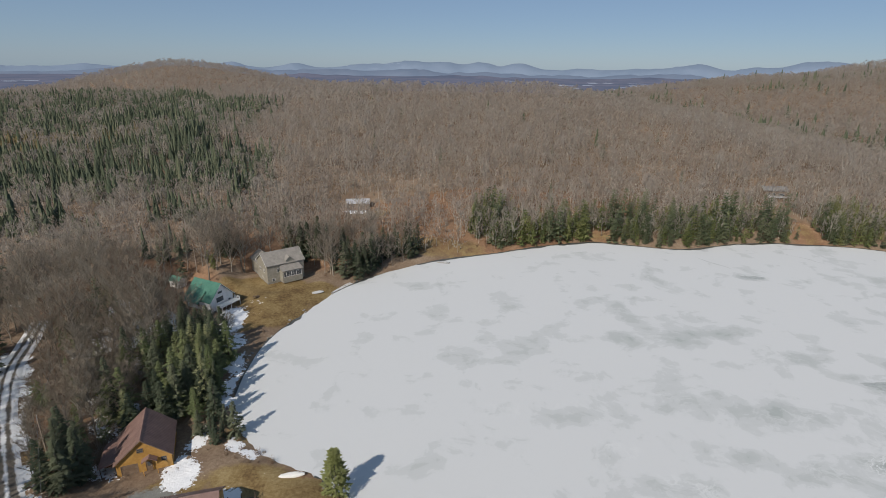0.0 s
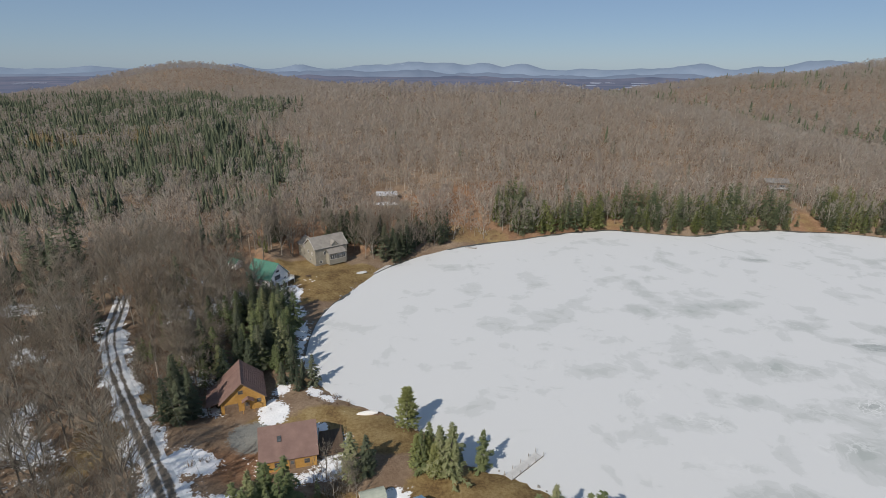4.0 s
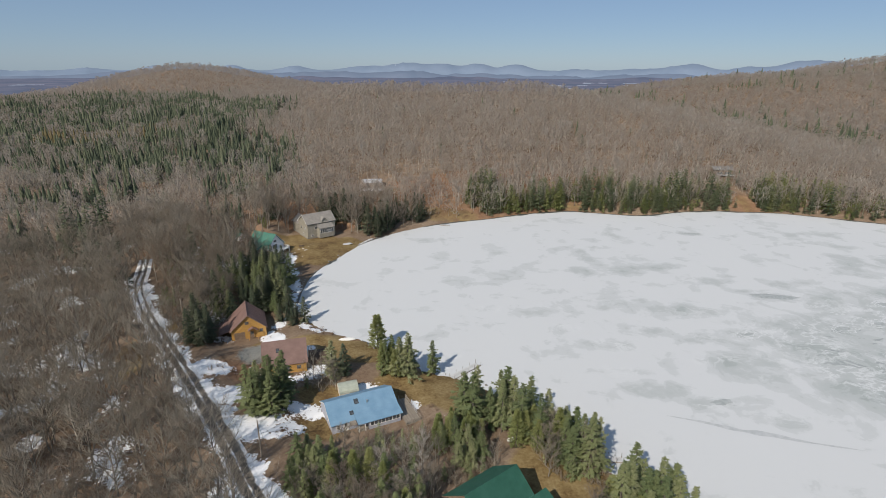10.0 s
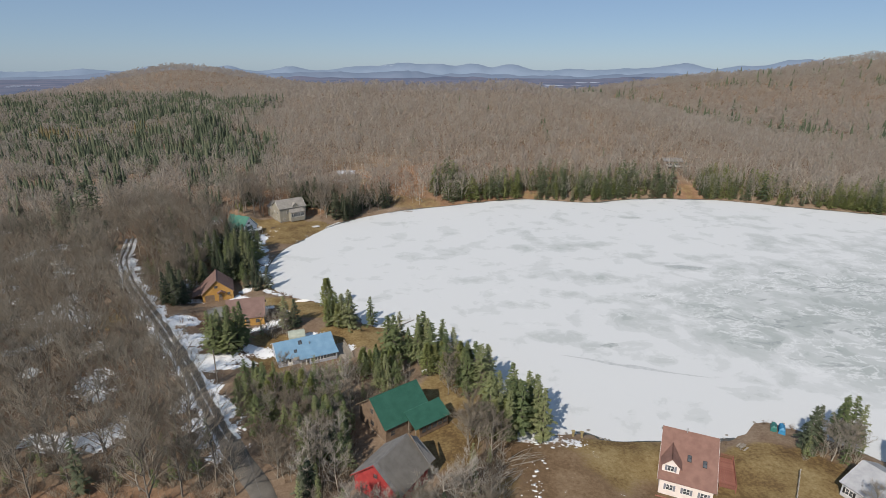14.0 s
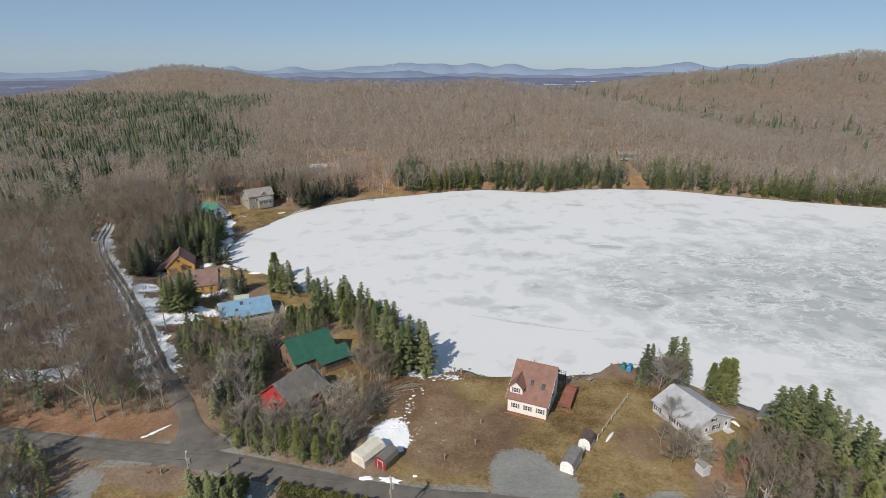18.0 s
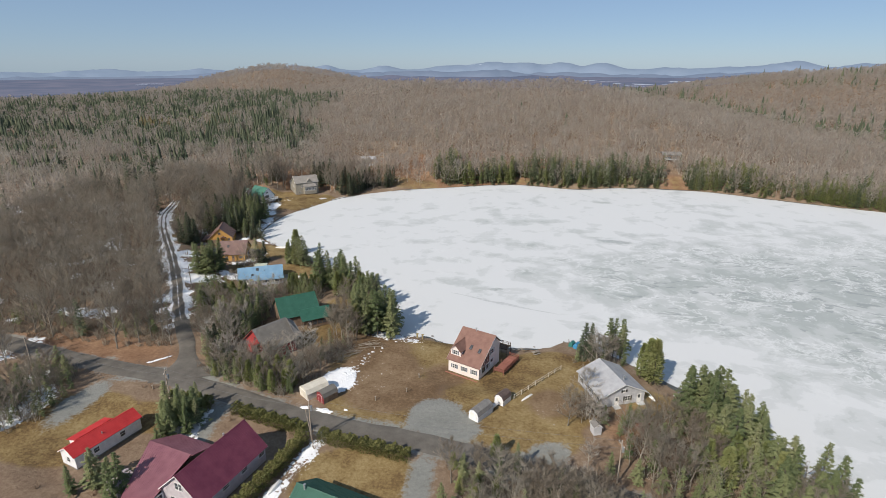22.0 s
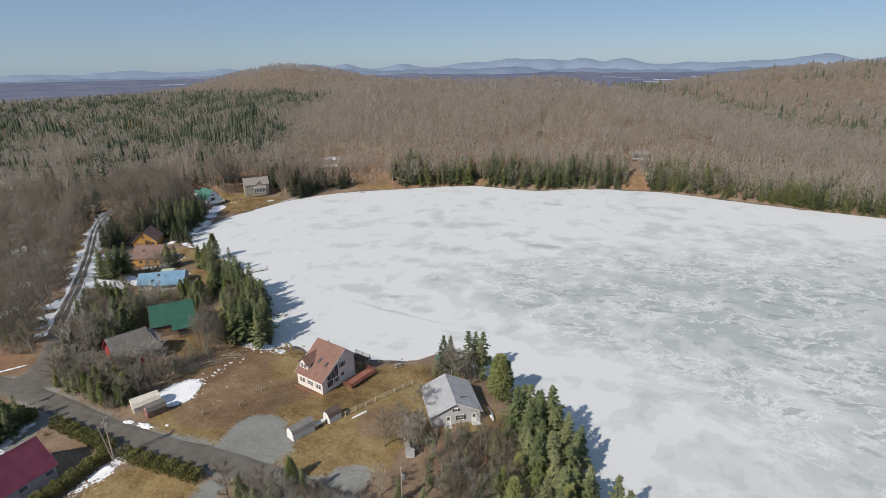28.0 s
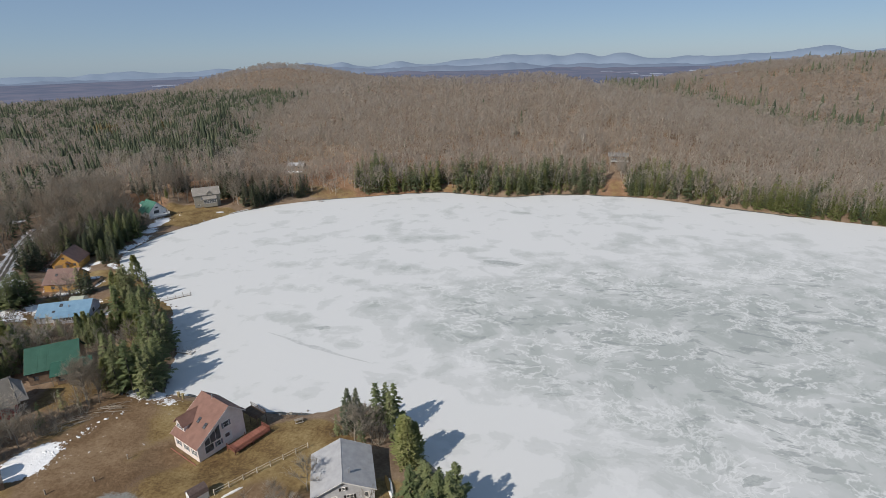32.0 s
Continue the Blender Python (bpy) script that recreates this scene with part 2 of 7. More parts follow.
def ice_material():
    """White snow crust; grey melt where the attribute says, with ragged edges, pale refrozen squiggles and dark pits."""
    m, nt, bs = blank("ice")
    v = coords(nt)
    melt = nt.nodes.new("ShaderNodeAttribute")
    melt.attribute_name = "melt"
    warp = node(nt, "ShaderNodeTexNoise", Scale=0.05, Detail=4.0)
    nt.links.new(v, warp.inputs["Vector"])
    add = nt.nodes.new("ShaderNodeVectorMath")
    add.operation = "MULTIPLY_ADD"
    nt.links.new(warp.outputs["Color"], add.inputs[0])
    add.inputs[1].default_value = (15, 15, 0)
    nt.links.new(v, add.inputs[2])
    wv = add.outputs[0]
    patch = noisy(nt, wv, 0.088, 8.0, 0.58)
    broad = noisy(nt, v, 0.022, 3.0)
    fine = noisy(nt, v, 0.7, 5.0, 0.65)
    wet = melt.outputs["Fac"]
    g = maths(nt, "ADD", maths(nt, "MULTIPLY", maths(nt, "SUBTRACT", patch, 0.5), 3.0), maths(nt, "MULTIPLY", maths(nt, "SUBTRACT", broad, 0.5), 0.9))
    g = maths(nt, "ADD", maths(nt, "ADD", g, maths(nt, "MULTIPLY", maths(nt, "SUBTRACT", fine, 0.5), 0.12)), wet)
    col = ramp(nt, g, [(0.0, (0.572, 0.585, 0.592)), (0.10, (0.553, 0.568, 0.573)), (0.13, (0.520, 0.536, 0.541)), (0.34, (0.498, 0.516, 0.518)), (0.37, (0.462, 0.482, 0.482)), (0.70, (0.428, 0.452, 0.448)), (0.74, (0.385, 0.412, 0.405)), (1.0, (0.355, 0.382, 0.374))])
    # refrozen squiggles: contour lines of a rough noise, in clusters
    line = maths(nt, "ABSOLUTE", maths(nt, "SUBTRACT", noisy(nt, wv, 0.10, 7.0, 0.66), 0.5))
    clump = noisy(nt, v, 0.045, 3.0, 0.6)
    some = maths(nt, "MULTIPLY", maths(nt, "MULTIPLY_ADD", clump, 8.0, -3.2, clamp=True), maths(nt, "MULTIPLY_ADD", wet, 3.5, -0.45, clamp=True))
    thin = maths(nt, "MULTIPLY", maths(nt, "SUBTRACT", 1.0, maths(nt, "MULTIPLY", line, 30.0), clamp=True), some)
    weave = maths(nt, "ABSOLUTE", maths(nt, "SUBTRACT", noisy(nt, wv, 0.21, 6.0, 0.62), 0.48))
    knot = maths(nt, "MULTIPLY", maths(nt, "MULTIPLY_ADD", noisy(nt, v, 0.06, 3.0, 0.6), 10.0, -5.2, clamp=True), maths(nt, "MULTIPLY_ADD", wet, 3.5, -0.1, clamp=True))
    thin = maths(nt, "MAXIMUM", thin, maths(nt, "MULTIPLY", maths(nt, "SUBTRACT", 1.0, maths(nt, "MULTIPLY", weave, 22.0), clamp=True), knot))
    col = mixed(nt, maths(nt, "MULTIPLY", thin, 0.9), col, (0.62, 0.634, 0.637))
    # pits of dark wet ice, strung out along the drift of the wind
    lie = nt.nodes.new("ShaderNodeMapping")
    lie.inputs["Rotation"].default_value = (0, 0, radians(28))
    lie.inputs["Scale"].default_value = (0.55, 1.25, 1)
    nt.links.new(wv, lie.inputs["Vector"])
    pit = maths(nt, "ADD", noisy(nt, lie.outputs[0], 0.24, 4.0, 0.6), maths(nt, "MULTIPLY", maths(nt, "SUBTRACT", noisy(nt, v, 0.03, 2.0), 0.5), 0.3))
    dark = maths(nt, "MULTIPLY", maths(nt, "MULTIPLY_ADD", pit, 26.0, -15.4, clamp=True), maths(nt, "MULTIPLY_ADD", wet, 3.0, -0.7, clamp=True))
    col = mixed(nt, maths(nt, "MULTIPLY", dark, 0.62), col, (0.25, 0.275, 0.275))
    nt.links.new(col, bs.inputs["Base Color"])
    nt.links.new(maths(nt, "SUBTRACT", 0.85, maths(nt, "MULTIPLY", g, 0.25), clamp=True), bs.inputs["Roughness"])
    bs.inputs["Specular IOR Level"].default_value = 0.25
    bumped(nt, bs, maths(nt, "ADD", fine, patch), 0.2, 0.12)
    return m


GROUND, ICE = ground_material(), ice_material()
ASPHALT = plain("asphalt", (0.092, 0.083, 0.072), (0.152, 0.138, 0.120), 0.3, 0.9, 0, 0.3, 6.0, 0, False)
SNOW = plain("snow", (0.72, 0.74, 0.77), (0.86, 0.87, 0.88), 0.8, 0.7, 0, 0.5, 4.0, 0, False)
ROCK = plain("rock", (0.16, 0.15, 0.14), (0.33, 0.31, 0.28), 1.5, 0.9, 0, 0.5)
WHITE = plain("white_paint", (0.70, 0.69, 0.66), (0.80, 0.79, 0.77), 1.0, 0.6)
GREY_TRIM = plain("grey_trim", (0.42, 0.42, 0.42), (0.55, 0.55, 0.54), 1.0, 0.7)
WOOD = plain("weathered_wood", (0.20, 0.17, 0.135), (0.34, 0.30, 0.25), 2.0, 0.85)
DARKWOOD = plain("dark_wood", (0.075, 0.05, 0.035), (0.14, 0.10, 0.07), 2.0, 0.8)
REDWOOD = plain("red_stained_wood", (0.22, 0.085, 0.06), (0.31, 0.135, 0.10), 2.0, 0.75)
POLEWOOD = plain("pole_wood", (0.26, 0.21, 0.165), (0.40, 0.34, 0.28), 1.0, 0.85)
METAL = plain("galvanised_metal", (0.42, 0.43, 0.44), (0.58, 0.59, 0.60), 2.0, 0.45, 0.7, 0.05)
BLACK = plain("black_trim", (0.015, 0.015, 0.016), (0.035, 0.035, 0.036), 2.0, 0.6)
CABLE = plain("cable", (0.10, 0.10, 0.10), (0.16, 0.16, 0.16), 2.0, 0.6)
FABRIC = plain("tan_fabric", (0.52, 0.48, 0.40), (0.66, 0.62, 0.54), 0.7, 0.8)
ORANGE_SIDING = siding("ochre_siding", (0.39, 0.215, 0.055), (0.48, 0.28, 0.08))
BLUEGREY_SIDING = siding("bluegrey_siding", (0.33, 0.35, 0.42), (0.42, 0.44, 0.50))
BROWN_SIDING = siding("brown_siding", (0.16, 0.11, 0.075), (0.24, 0.175, 0.125))
RED_SIDING = siding("red_siding", (0.30, 0.032, 0.035), (0.38, 0.05, 0.048))
DARKRED = siding("dark_red_boards", (0.19, 0.026, 0.03), (0.26, 0.04, 0.043))
PINK_SIDING = siding("pale_pink_siding", (0.72, 0.645, 0.60), (0.80, 0.725, 0.68))
GREY_SIDING = siding("grey_siding", (0.44, 0.45, 0.475), (0.54, 0.55, 0.575))
BEIGE_SIDING = siding("beige_siding", (0.25, 0.235, 0.195), (0.32, 0.30, 0.25))
WHITE_SIDING = siding("white_siding", (0.68, 0.68, 0.69), (0.79, 0.79, 0.79))
BROWN_ROOF = plain("brown_roof", (0.165, 0.103, 0.088), (0.222, 0.143, 0.123), 0.6, 0.62, 0, 0.1, 14.0, 0.04)
BLUE_ROOF = plain("blue_roof", (0.145, 0.265, 0.385), (0.195, 0.325, 0.45), 0.5, 0.5, 0, 0.08, 14.0, 0.03)
GREEN_ROOF = plain("green_roof", (0.02, 0.082, 0.056), (0.032, 0.108, 0.077), 0.6, 0.55, 0, 0.08, 14.0, 0.03)
PALEGREEN_ROOF = plain("pale_green_roof", (0.05, 0.155, 0.115), (0.075, 0.20, 0.15), 0.6, 0.55, 0, 0.08, 14.0, 0.03)
GREY_ROOF = plain("grey_shingle_roof", (0.15, 0.145, 0.14), (0.225, 0.215, 0.205), 0.8, 0.85, 0, 0.3, 10.0, 0.05)
LIGHTGREY_ROOF = plain("light_grey_roof", (0.30, 0.305, 0.32), (0.385, 0.39, 0.405), 0.8, 0.75, 0, 0.15, 10.0, 0.04)
ROSE_ROOF = plain("rose_brown_roof", (0.175, 0.096, 0.076), (0.235, 0.132, 0.105), 0.8, 0.8, 0, 0.25, 10.0, 0.04)
RED_ROOF = plain("red_metal_roof", (0.40, 0.028, 0.03), (0.50, 0.045, 0.043), 0.6, 0.5, 0, 0.05, 12.0, 0.02)
MAROON_ROOF = plain("maroon_metal_roof", (0.135, 0.03, 0.055), (0.185, 0.048, 0.075), 0.6, 0.45, 0, 0.05, 12.0, 0.02)
BLUE_TARP = plain("blue_tarp", (0.025, 0.15, 0.30), (0.05, 0.24, 0.42), 2.0, 0.5)
TEAL_TARP = plain("teal_tarp", (0.025, 0.12, 0.105), (0.04, 0.18, 0.155), 2.0, 0.5)


def glass_material():
    m, nt, bs = blank("window_glass")
    bs.inputs["Base Color"].default_value = (0.55, 0.6, 0.63, 1)
    bs.inputs["Roughness"].default_value = 0.03
    bs.inputs["Transmission Weight"].default_value = 0.45
    bs.inputs["IOR"].default_value = 1.5
    nt.links.new(ramp(nt, noisy(nt, coords(nt, True), 0.8), [(0.3, (0.08, 0.09, 0.10)), (0.7, (0.20, 0.22, 0.24))]), bs.inputs["Base Color"])
    return m


GLASS = glass_material()


# ---- mesh helpers ----
def part(name, bm, material, parent=None, label=""):
    """Links a bmesh as one mesh object, under parent where one is given."""
    if isinstance(bm, bmesh.types.BMesh):
        me = bpy.data.meshes.new(name)
        bm.to_mesh(me)
        bm.free()
    else:
        me = bm
    if material and not me.materials:
        me.materials.append(material)
    ob = new(name, me)
    if parent:
        ob.parent = parent
    if label:
        ob["label"] = label
    return ob


def thing(name, m, label, category, group="", kind=""):
    """The Empty at the base of a thing, which parents its parts."""
    ob = new(name)
    ob.empty_display_size = 0.2
    ob.matrix_basis = m
    return tagged(ob, label, category, group, kind)


def box(bm, x0, x1, y0, y1, z0, z1):
    v = [bm.verts.new((x, y, z)) for z in (z0, z1) for x, y in ((x0, y0), (x1, y0), (x1, y1), (x0, y1))]
    for f in ((3, 2, 1, 0), (4, 5, 6, 7), (0, 1, 5, 4), (1, 2, 6, 5), (2, 3, 7, 6), (3, 0, 4, 7)):
        bm.faces.new([v[i] for i in f])
    return v


def boxes(*dims):
    bm = bmesh.new()
    for d in dims:
        box(bm, *d)
    return bm


def prism(outline, depth):
    """A slab: the outline's 3D points, pushed by the vector depth."""
    bm = bmesh.new()
    a = [bm.verts.new(p) for p in outline]
    b = [bm.verts.new(Vector(p) + Vector(depth)) for p in outline]
    bm.faces.new(a[::-1])
    bm.faces.new(b)
    for i in range(len(a)):
        j = (i + 1) % len(a)
        bm.faces.new((a[i], a[j], b[j], b[i]))
    bmesh.ops.recalc_face_normals(bm, faces=bm.faces)
    return bm


def tube(path, r0, r1=None, sides=6):
    bm = bmesh.new()
    r1 = r0 if r1 is None else r1
    rings = []
    for i, p in enumerate(path):
        p = Vector(p)
        d = (Vector(path[min(i + 1, len(path) - 1)]) - Vector(path[max(i - 1, 0)])).normalized()
        a = d.orthogonal().normalized()
        b = d.cross(a)
        r = r0 + (r1 - r0) * i / max(1, len(path) - 1)
        rings.append([bm.verts.new(p + (a * math.cos(k * 2 * math.pi / sides) + b * math.sin(k * 2 * math.pi / sides)) * r) for k in range(sides)])
    for a, b in zip(rings, rings[1:]):
        for k in range(sides):
            bm.faces.new((a[k], a[(k + 1) % sides], b[(k + 1) % sides], b[k]))
    bm.faces.new(rings[0][::-1])
    bm.faces.new(rings[-1])
    return bm


def mesh_of(name, verts, faces, material, tint=None, puff=None):
    """A mesh from numpy triangles, with an optional tint for each vertex."""
    me = bpy.data.meshes.new(name)
    n = len(faces)
    me.vertices.add(len(verts))
    me.vertices.foreach_set("co", np.asarray(verts, np.float32).ravel())
    me.loops.add(n * 3)
    me.loops.foreach_set("vertex_index", np.asarray(faces, np.int32).ravel())
    me.polygons.add(n)
    me.polygons.foreach_set("loop_start", np.arange(0, n * 3, 3, dtype=np.int32))
    me.update(calc_edges=True)
    if tint is not None:
        me.attributes.new("tint", "FLOAT", "POINT").data.foreach_set("value", np.asarray(tint, np.float32))
    if puff is not None:
        me.attributes.new("puff", "FLOAT_VECTOR", "POINT").data.foreach_set("vector", np.asarray(puff, np.float32).ravel())
    me.materials.append(material)
    return me


def outward(v, cone):
    """The crown's outward direction at each vertex: of a rounded crown, or of a cone."""
    h = v[:, 2].max()
    out_ = v * [1, 1, 0]
    out_[:, 2] = 0.45 * np.hypot(v[:, 0], v[:, 1]) + 0.03 * h if cone else (v[:, 2] - 0.5 * h) * 0.9
    return out_ / (np.linalg.norm(out_, axis=1)[:, None] + 1e-6)


def lattice(ix, iy, seed):
    h = (ix.astype(np.int64) * 374761393 + iy.astype(np.int64) * 668265263 + seed * 974634541) & 0xFFFFFFFF
    h = ((h ^ (h >> 13)) * 1274126177) & 0xFFFFFFFF
    return ((h ^ (h >> 16)) & 0xFFFF) / 65535.0


def vnoise(x, y, size, seed=0):
    """Smooth value noise in 0..1 with cells of that many metres."""
    x, y = np.asarray(x, float) / size, np.asarray(y, float) / size
    ix, iy = np.floor(x), np.floor(y)
    u, w = x - ix, y - iy
    u, w = u * u * (3 - 2 * u), w * w * (3 - 2 * w)
    a, b = lattice(ix, iy, seed), lattice(ix + 1, iy, seed)
    c, d = lattice(ix, iy + 1, seed), lattice(ix + 1, iy + 1, seed)
    return (a * (1 - u) + b * u) * (1 - w) + (c * (1 - u) + d * u) * w


def smooth(a, b, x):
    t = np.clip((x - a) / (b - a), 0, 1)
    return t * t * (3 - 2 * t)


def spline(points, steps=5, closed=False):
    """Catmull-Rom through 2D points."""
    p = np.array(points, float)
    n = len(p)
    out = []
    for i in range(n if closed else n - 1):
        a, b, c, d = [p[k % n] if closed else p[min(max(k, 0), n - 1)] for k in (i - 1, i, i + 1, i + 2)]
        for s in range(steps):
            t = s / steps
            out.append(0.5 * (2 * b + (c - a) * t + (2 * a - 5 * b + 4 * c - d) * t * t + (3 * b - 3 * c + d - a) * t ** 3))
    if not closed:
        out.append(p[-1])
    return np.array(out)


def away(x, y, line, closed=False):
    """The distance of points from a polyline."""
    x, y = np.asarray(x, float).ravel(), np.asarray(y, float).ravel()
    a = line if closed else line[:-1]
    e = (np.roll(line, -1, 0) if closed else line[1:]) - a
    ee = (e * e).sum(1) + 1e-12
    best = np.empty(x.shape)
    for k in range(0, len(x), 4000):
        px, py = x[k:k + 4000, None] - a[:, 0], y[k:k + 4000, None] - a[:, 1]
        t = np.clip((px * e[:, 0] + py * e[:, 1]) / ee, 0, 1)
        best[k:k + 4000] = ((px - t * e[:, 0]) ** 2 + (py - t * e[:, 1]) ** 2).min(1)
    return np.sqrt(best)


def inside(x, y, poly):
    x, y = np.asarray(x, float).ravel(), np.asarray(y, float).ravel()
    a, b = poly, np.roll(poly, -1, 0)
    odd = np.empty(x.shape, bool)
    for k in range(0, len(x), 4000):
        px, py = x[k:k + 4000, None], y[k:k + 4000, None]
        cross = (a[:, 1] > py) != (b[:, 1] > py)
        odd[k:k + 4000] = (cross & (px < (b[:, 0] - a[:, 0]) * (py - a[:, 1]) / (b[:, 1] - a[:, 1] + 1e-12) + a[:, 0])).sum(1) % 2 == 1
    return odd


# ---- the lie of the land ----
SHORE_SOUTH = [(134, -52), (131, -41), (126, -33), (121.5, -25), (120, -16), (117, -9), (113, -4), (109, -1), (104, 5), (97, 12), (90, 17), (85, 19), (78, 14), (70, 12), (60, 12.5), (52, 12.5), (46, 15.5), (40, 14.5),
               (37, 18), (33, 25), (29, 33), (24, 38), (17, 47), (10, 56), (3, 61), (-6, 65), (-12, 72), (-18, 76), (-23, 80), (-30, 83), (-36, 87), (-42, 93), (-46, 101), (-48, 114)]
SHORE_NORTH = [(-48, 125), (-46, 136), (-41, 149), (-35, 164), (-28, 175), (-17, 184), (-1, 196), (22, 205), (40, 214), (64, 221), (80, 217), (98, 213), (114, 217), (130, 222), (152, 222.5), (174, 219),
               (191, 212), (215, 201), (246, 186), (270, 177), (305, 160), (335, 130), (350, 85), (345, 30), (325, -25), (285, -70), (235, -98), (180, -100), (148, -75)]
SHORE = spline(SHORE_SOUTH + SHORE_NORTH, 5, True)
LANE = spline([(-6, -19), (-9.5, -11), (-14.5, -3), (-21.5, 5.5), (-30, 16.5), (-45, 37), (-62, 59), (-77, 77), (-88, 91), (-98, 106), (-103, 118), (-108, 130)], 6)
ROAD = spline([(-140, 8), (-90, -4), (-55, -12), (-28, -16.5), (-8, -18.5), (11, -23), (30, -27.8), (51, -30.6), (64, -33), (85, -38), (112, -47), (150, -62)], 6)


def shore_distance(x, y):
    """Metres from the shore, more than 0 on land."""
    d = away(x, y, SHORE, True)
    return np.where(inside(x, y, SHORE), -d, d)


# levelled ground round the houses: x, y, radius, height
PADS = [(-55.8, 84.4, 9, 0.55), (-40.5, 67.2, 9, 0.45), (-18.7, 46.1, 10, 0.9), (7.2, 17.3, 9, 1.5), (8.2, -0.9, 8, 1.45), (62.1, 2.9, 10, 0.95), (93, -6.6, 9, 1.9), (-6.9, -41.4, 8, 1.7), (20.1, -46.5, 11, 1.7),
        (44.2, -52.6, 9, 1.7), (-70.5, 149.2, 9, 1.5), (-56, 172, 12, 1.8), (-86.4, 162.2, 5, 1.8), (110.2, -5.4, 4, 0.55), (-62, 138, 6, 1.2)]


def land(x, y):
    shape = np.shape(x)
    x, y = np.asarray(x, float).ravel(), np.asarray(y, float).ravel()
    d = shore_distance(x, y)
    wob = (vnoise(x, y, 5, 3) - 0.5) * 1.0
    e = np.maximum(d + wob * np.clip(np.abs(d) / 3, 0.35, 1), 0)
    z = 1.15 * (1 - np.exp(-e / 4.5)) + 0.5 * smooth(10, 45, e) + 0.012 * np.clip(e - 60, 0, 650)
    z += 0.6 * np.exp(-((x - 92) / 22) ** 2 - ((y + 12) / 16) ** 2) * smooth(1, 8, e)
    z -= 0.45 * np.exp(-((x + 45) / 22) ** 2 - ((y - 72) / 22) ** 2) * smooth(0, 8, e)
    inland = 1 - np.exp(-e / 34)
    # the long ridge bends towards the lake in the east and dies out there
    bend = smooth(90, 205, x)
    crest = 610 - 160 * bend
    slope_y = np.where(y < crest, 235.0 - 75 * bend, 200.0 - 110 * bend)
    z += 33.5 * np.exp(-(np.minimum(x - 20, 0) / 270) ** 4) * (1 - smooth(130, 360, x)) * np.exp(-0.5 * ((y - crest) / slope_y) ** 2) * inland
    z += 113 * np.exp(-0.5 * ((x - 979) / 197) ** 2 - 0.5 * ((y - 1164) / 261) ** 2)
    z += 38 * np.exp(-0.5 * ((x - 541) / 177) ** 2 - 0.5 * ((y - 961) / 163) ** 2) * inland
    z += 84 * np.exp(-0.5 * ((x + 700) / 185) ** 2 - 0.5 * ((y - 1440) / 210) ** 2)
    z += 26 * np.exp(-0.5 * ((x + 380) / 230) ** 2 - 0.5 * ((y - 1380) / 200) ** 2)
    z -= 4.5 * np.exp(-((x + 42) / 38) ** 2 - ((y - 247) / 32) ** 2)
    r = np.hypot(x, y)
    z -= 112 * smooth(950, 2300, r)
    z += (vnoise(x, y, 90, 5) - 0.5) * 5 * smooth(120, 300, e) + (vnoise(x, y, 33, 6) - 0.5) * 2.2 * smooth(60, 160, e)
    calm = smooth(3.5, 9, np.minimum(away(x, y, LANE), away(x, y, ROAD)))
    z += (vnoise(x, y, 4, 7) - 0.5) * 0.3 * calm * smooth(2, 6, e)
    for px, py, pr, pz in PADS:
        w = smooth(pr + 7, pr, np.hypot(x - px, y - py)) * smooth(0.5, 3, e)
        z += (np.minimum(z, pz - 0.02) - z) * w
    out = np.where(d > 0, np.where(e < 200, np.maximum(z + 0.02, 0.03), z), -0.25 - 1.2 * smooth(0, 6, -d))
    return out.reshape(shape)


def level(x, y):
    return float(land(np.array([x]), np.array([y]))[0])


def spread_axis(lo, hi, step, far, grow=1.075):
    mid = np.arange(lo, hi + step, step)
    ext, s, p = [], step, 0.0
    while p < far:
        s *= grow
        p += s
        ext.append(p)
    ext = np.array(ext)
    return np.concatenate([lo - ext[::-1], mid, mid[-1] + ext])


def blob(x, y, spots, soft=2.0):
    """1 inside any of the round spots (x, y, rx, ry), falling to 0 over soft metres."""
    out = np.zeros(np.shape(x))
    for cx, cy, rx, ry in spots:
        q = np.hypot((x - cx) / rx, (y - cy) / ry)
        out = np.maximum(out, np.clip((1 - q) * min(rx, ry) / soft + 0.5, 0, 1))
    return out


LAWNS = [(-34, 78, 8, 4), (-47, 75, 5, 4), (-28, 52, 6, 4), (-58, 160, 15, 12), (-50, 150, 9, 14), (-57, 140, 7, 8), (-40, 160, 8, 8), (-22, 72, 10, 7), (-5, 56, 13, 8), (-26, 42, 6, 6), (4, 52, 8, 7), (21, 27, 9, 10), (18, 10, 7, 8), (52, -5, 26, 18), (44, -14, 16, 15), (80, -6, 15, 17),
         (72, -24, 14, 10), (45, -44, 12, 10), (-18, -38, 14, 12), (-2, -32, 12, 5), (102, -10, 7, 6)]
BARE = [(-35, -10, 22, 5), (-4, 205, 24, 9), (-34, 243, 11, 7), (161, 226, 4.5, 14), (68, 224, 6, 4), (-40, 92, 7, 5), (-76, 70, 7, 18)]
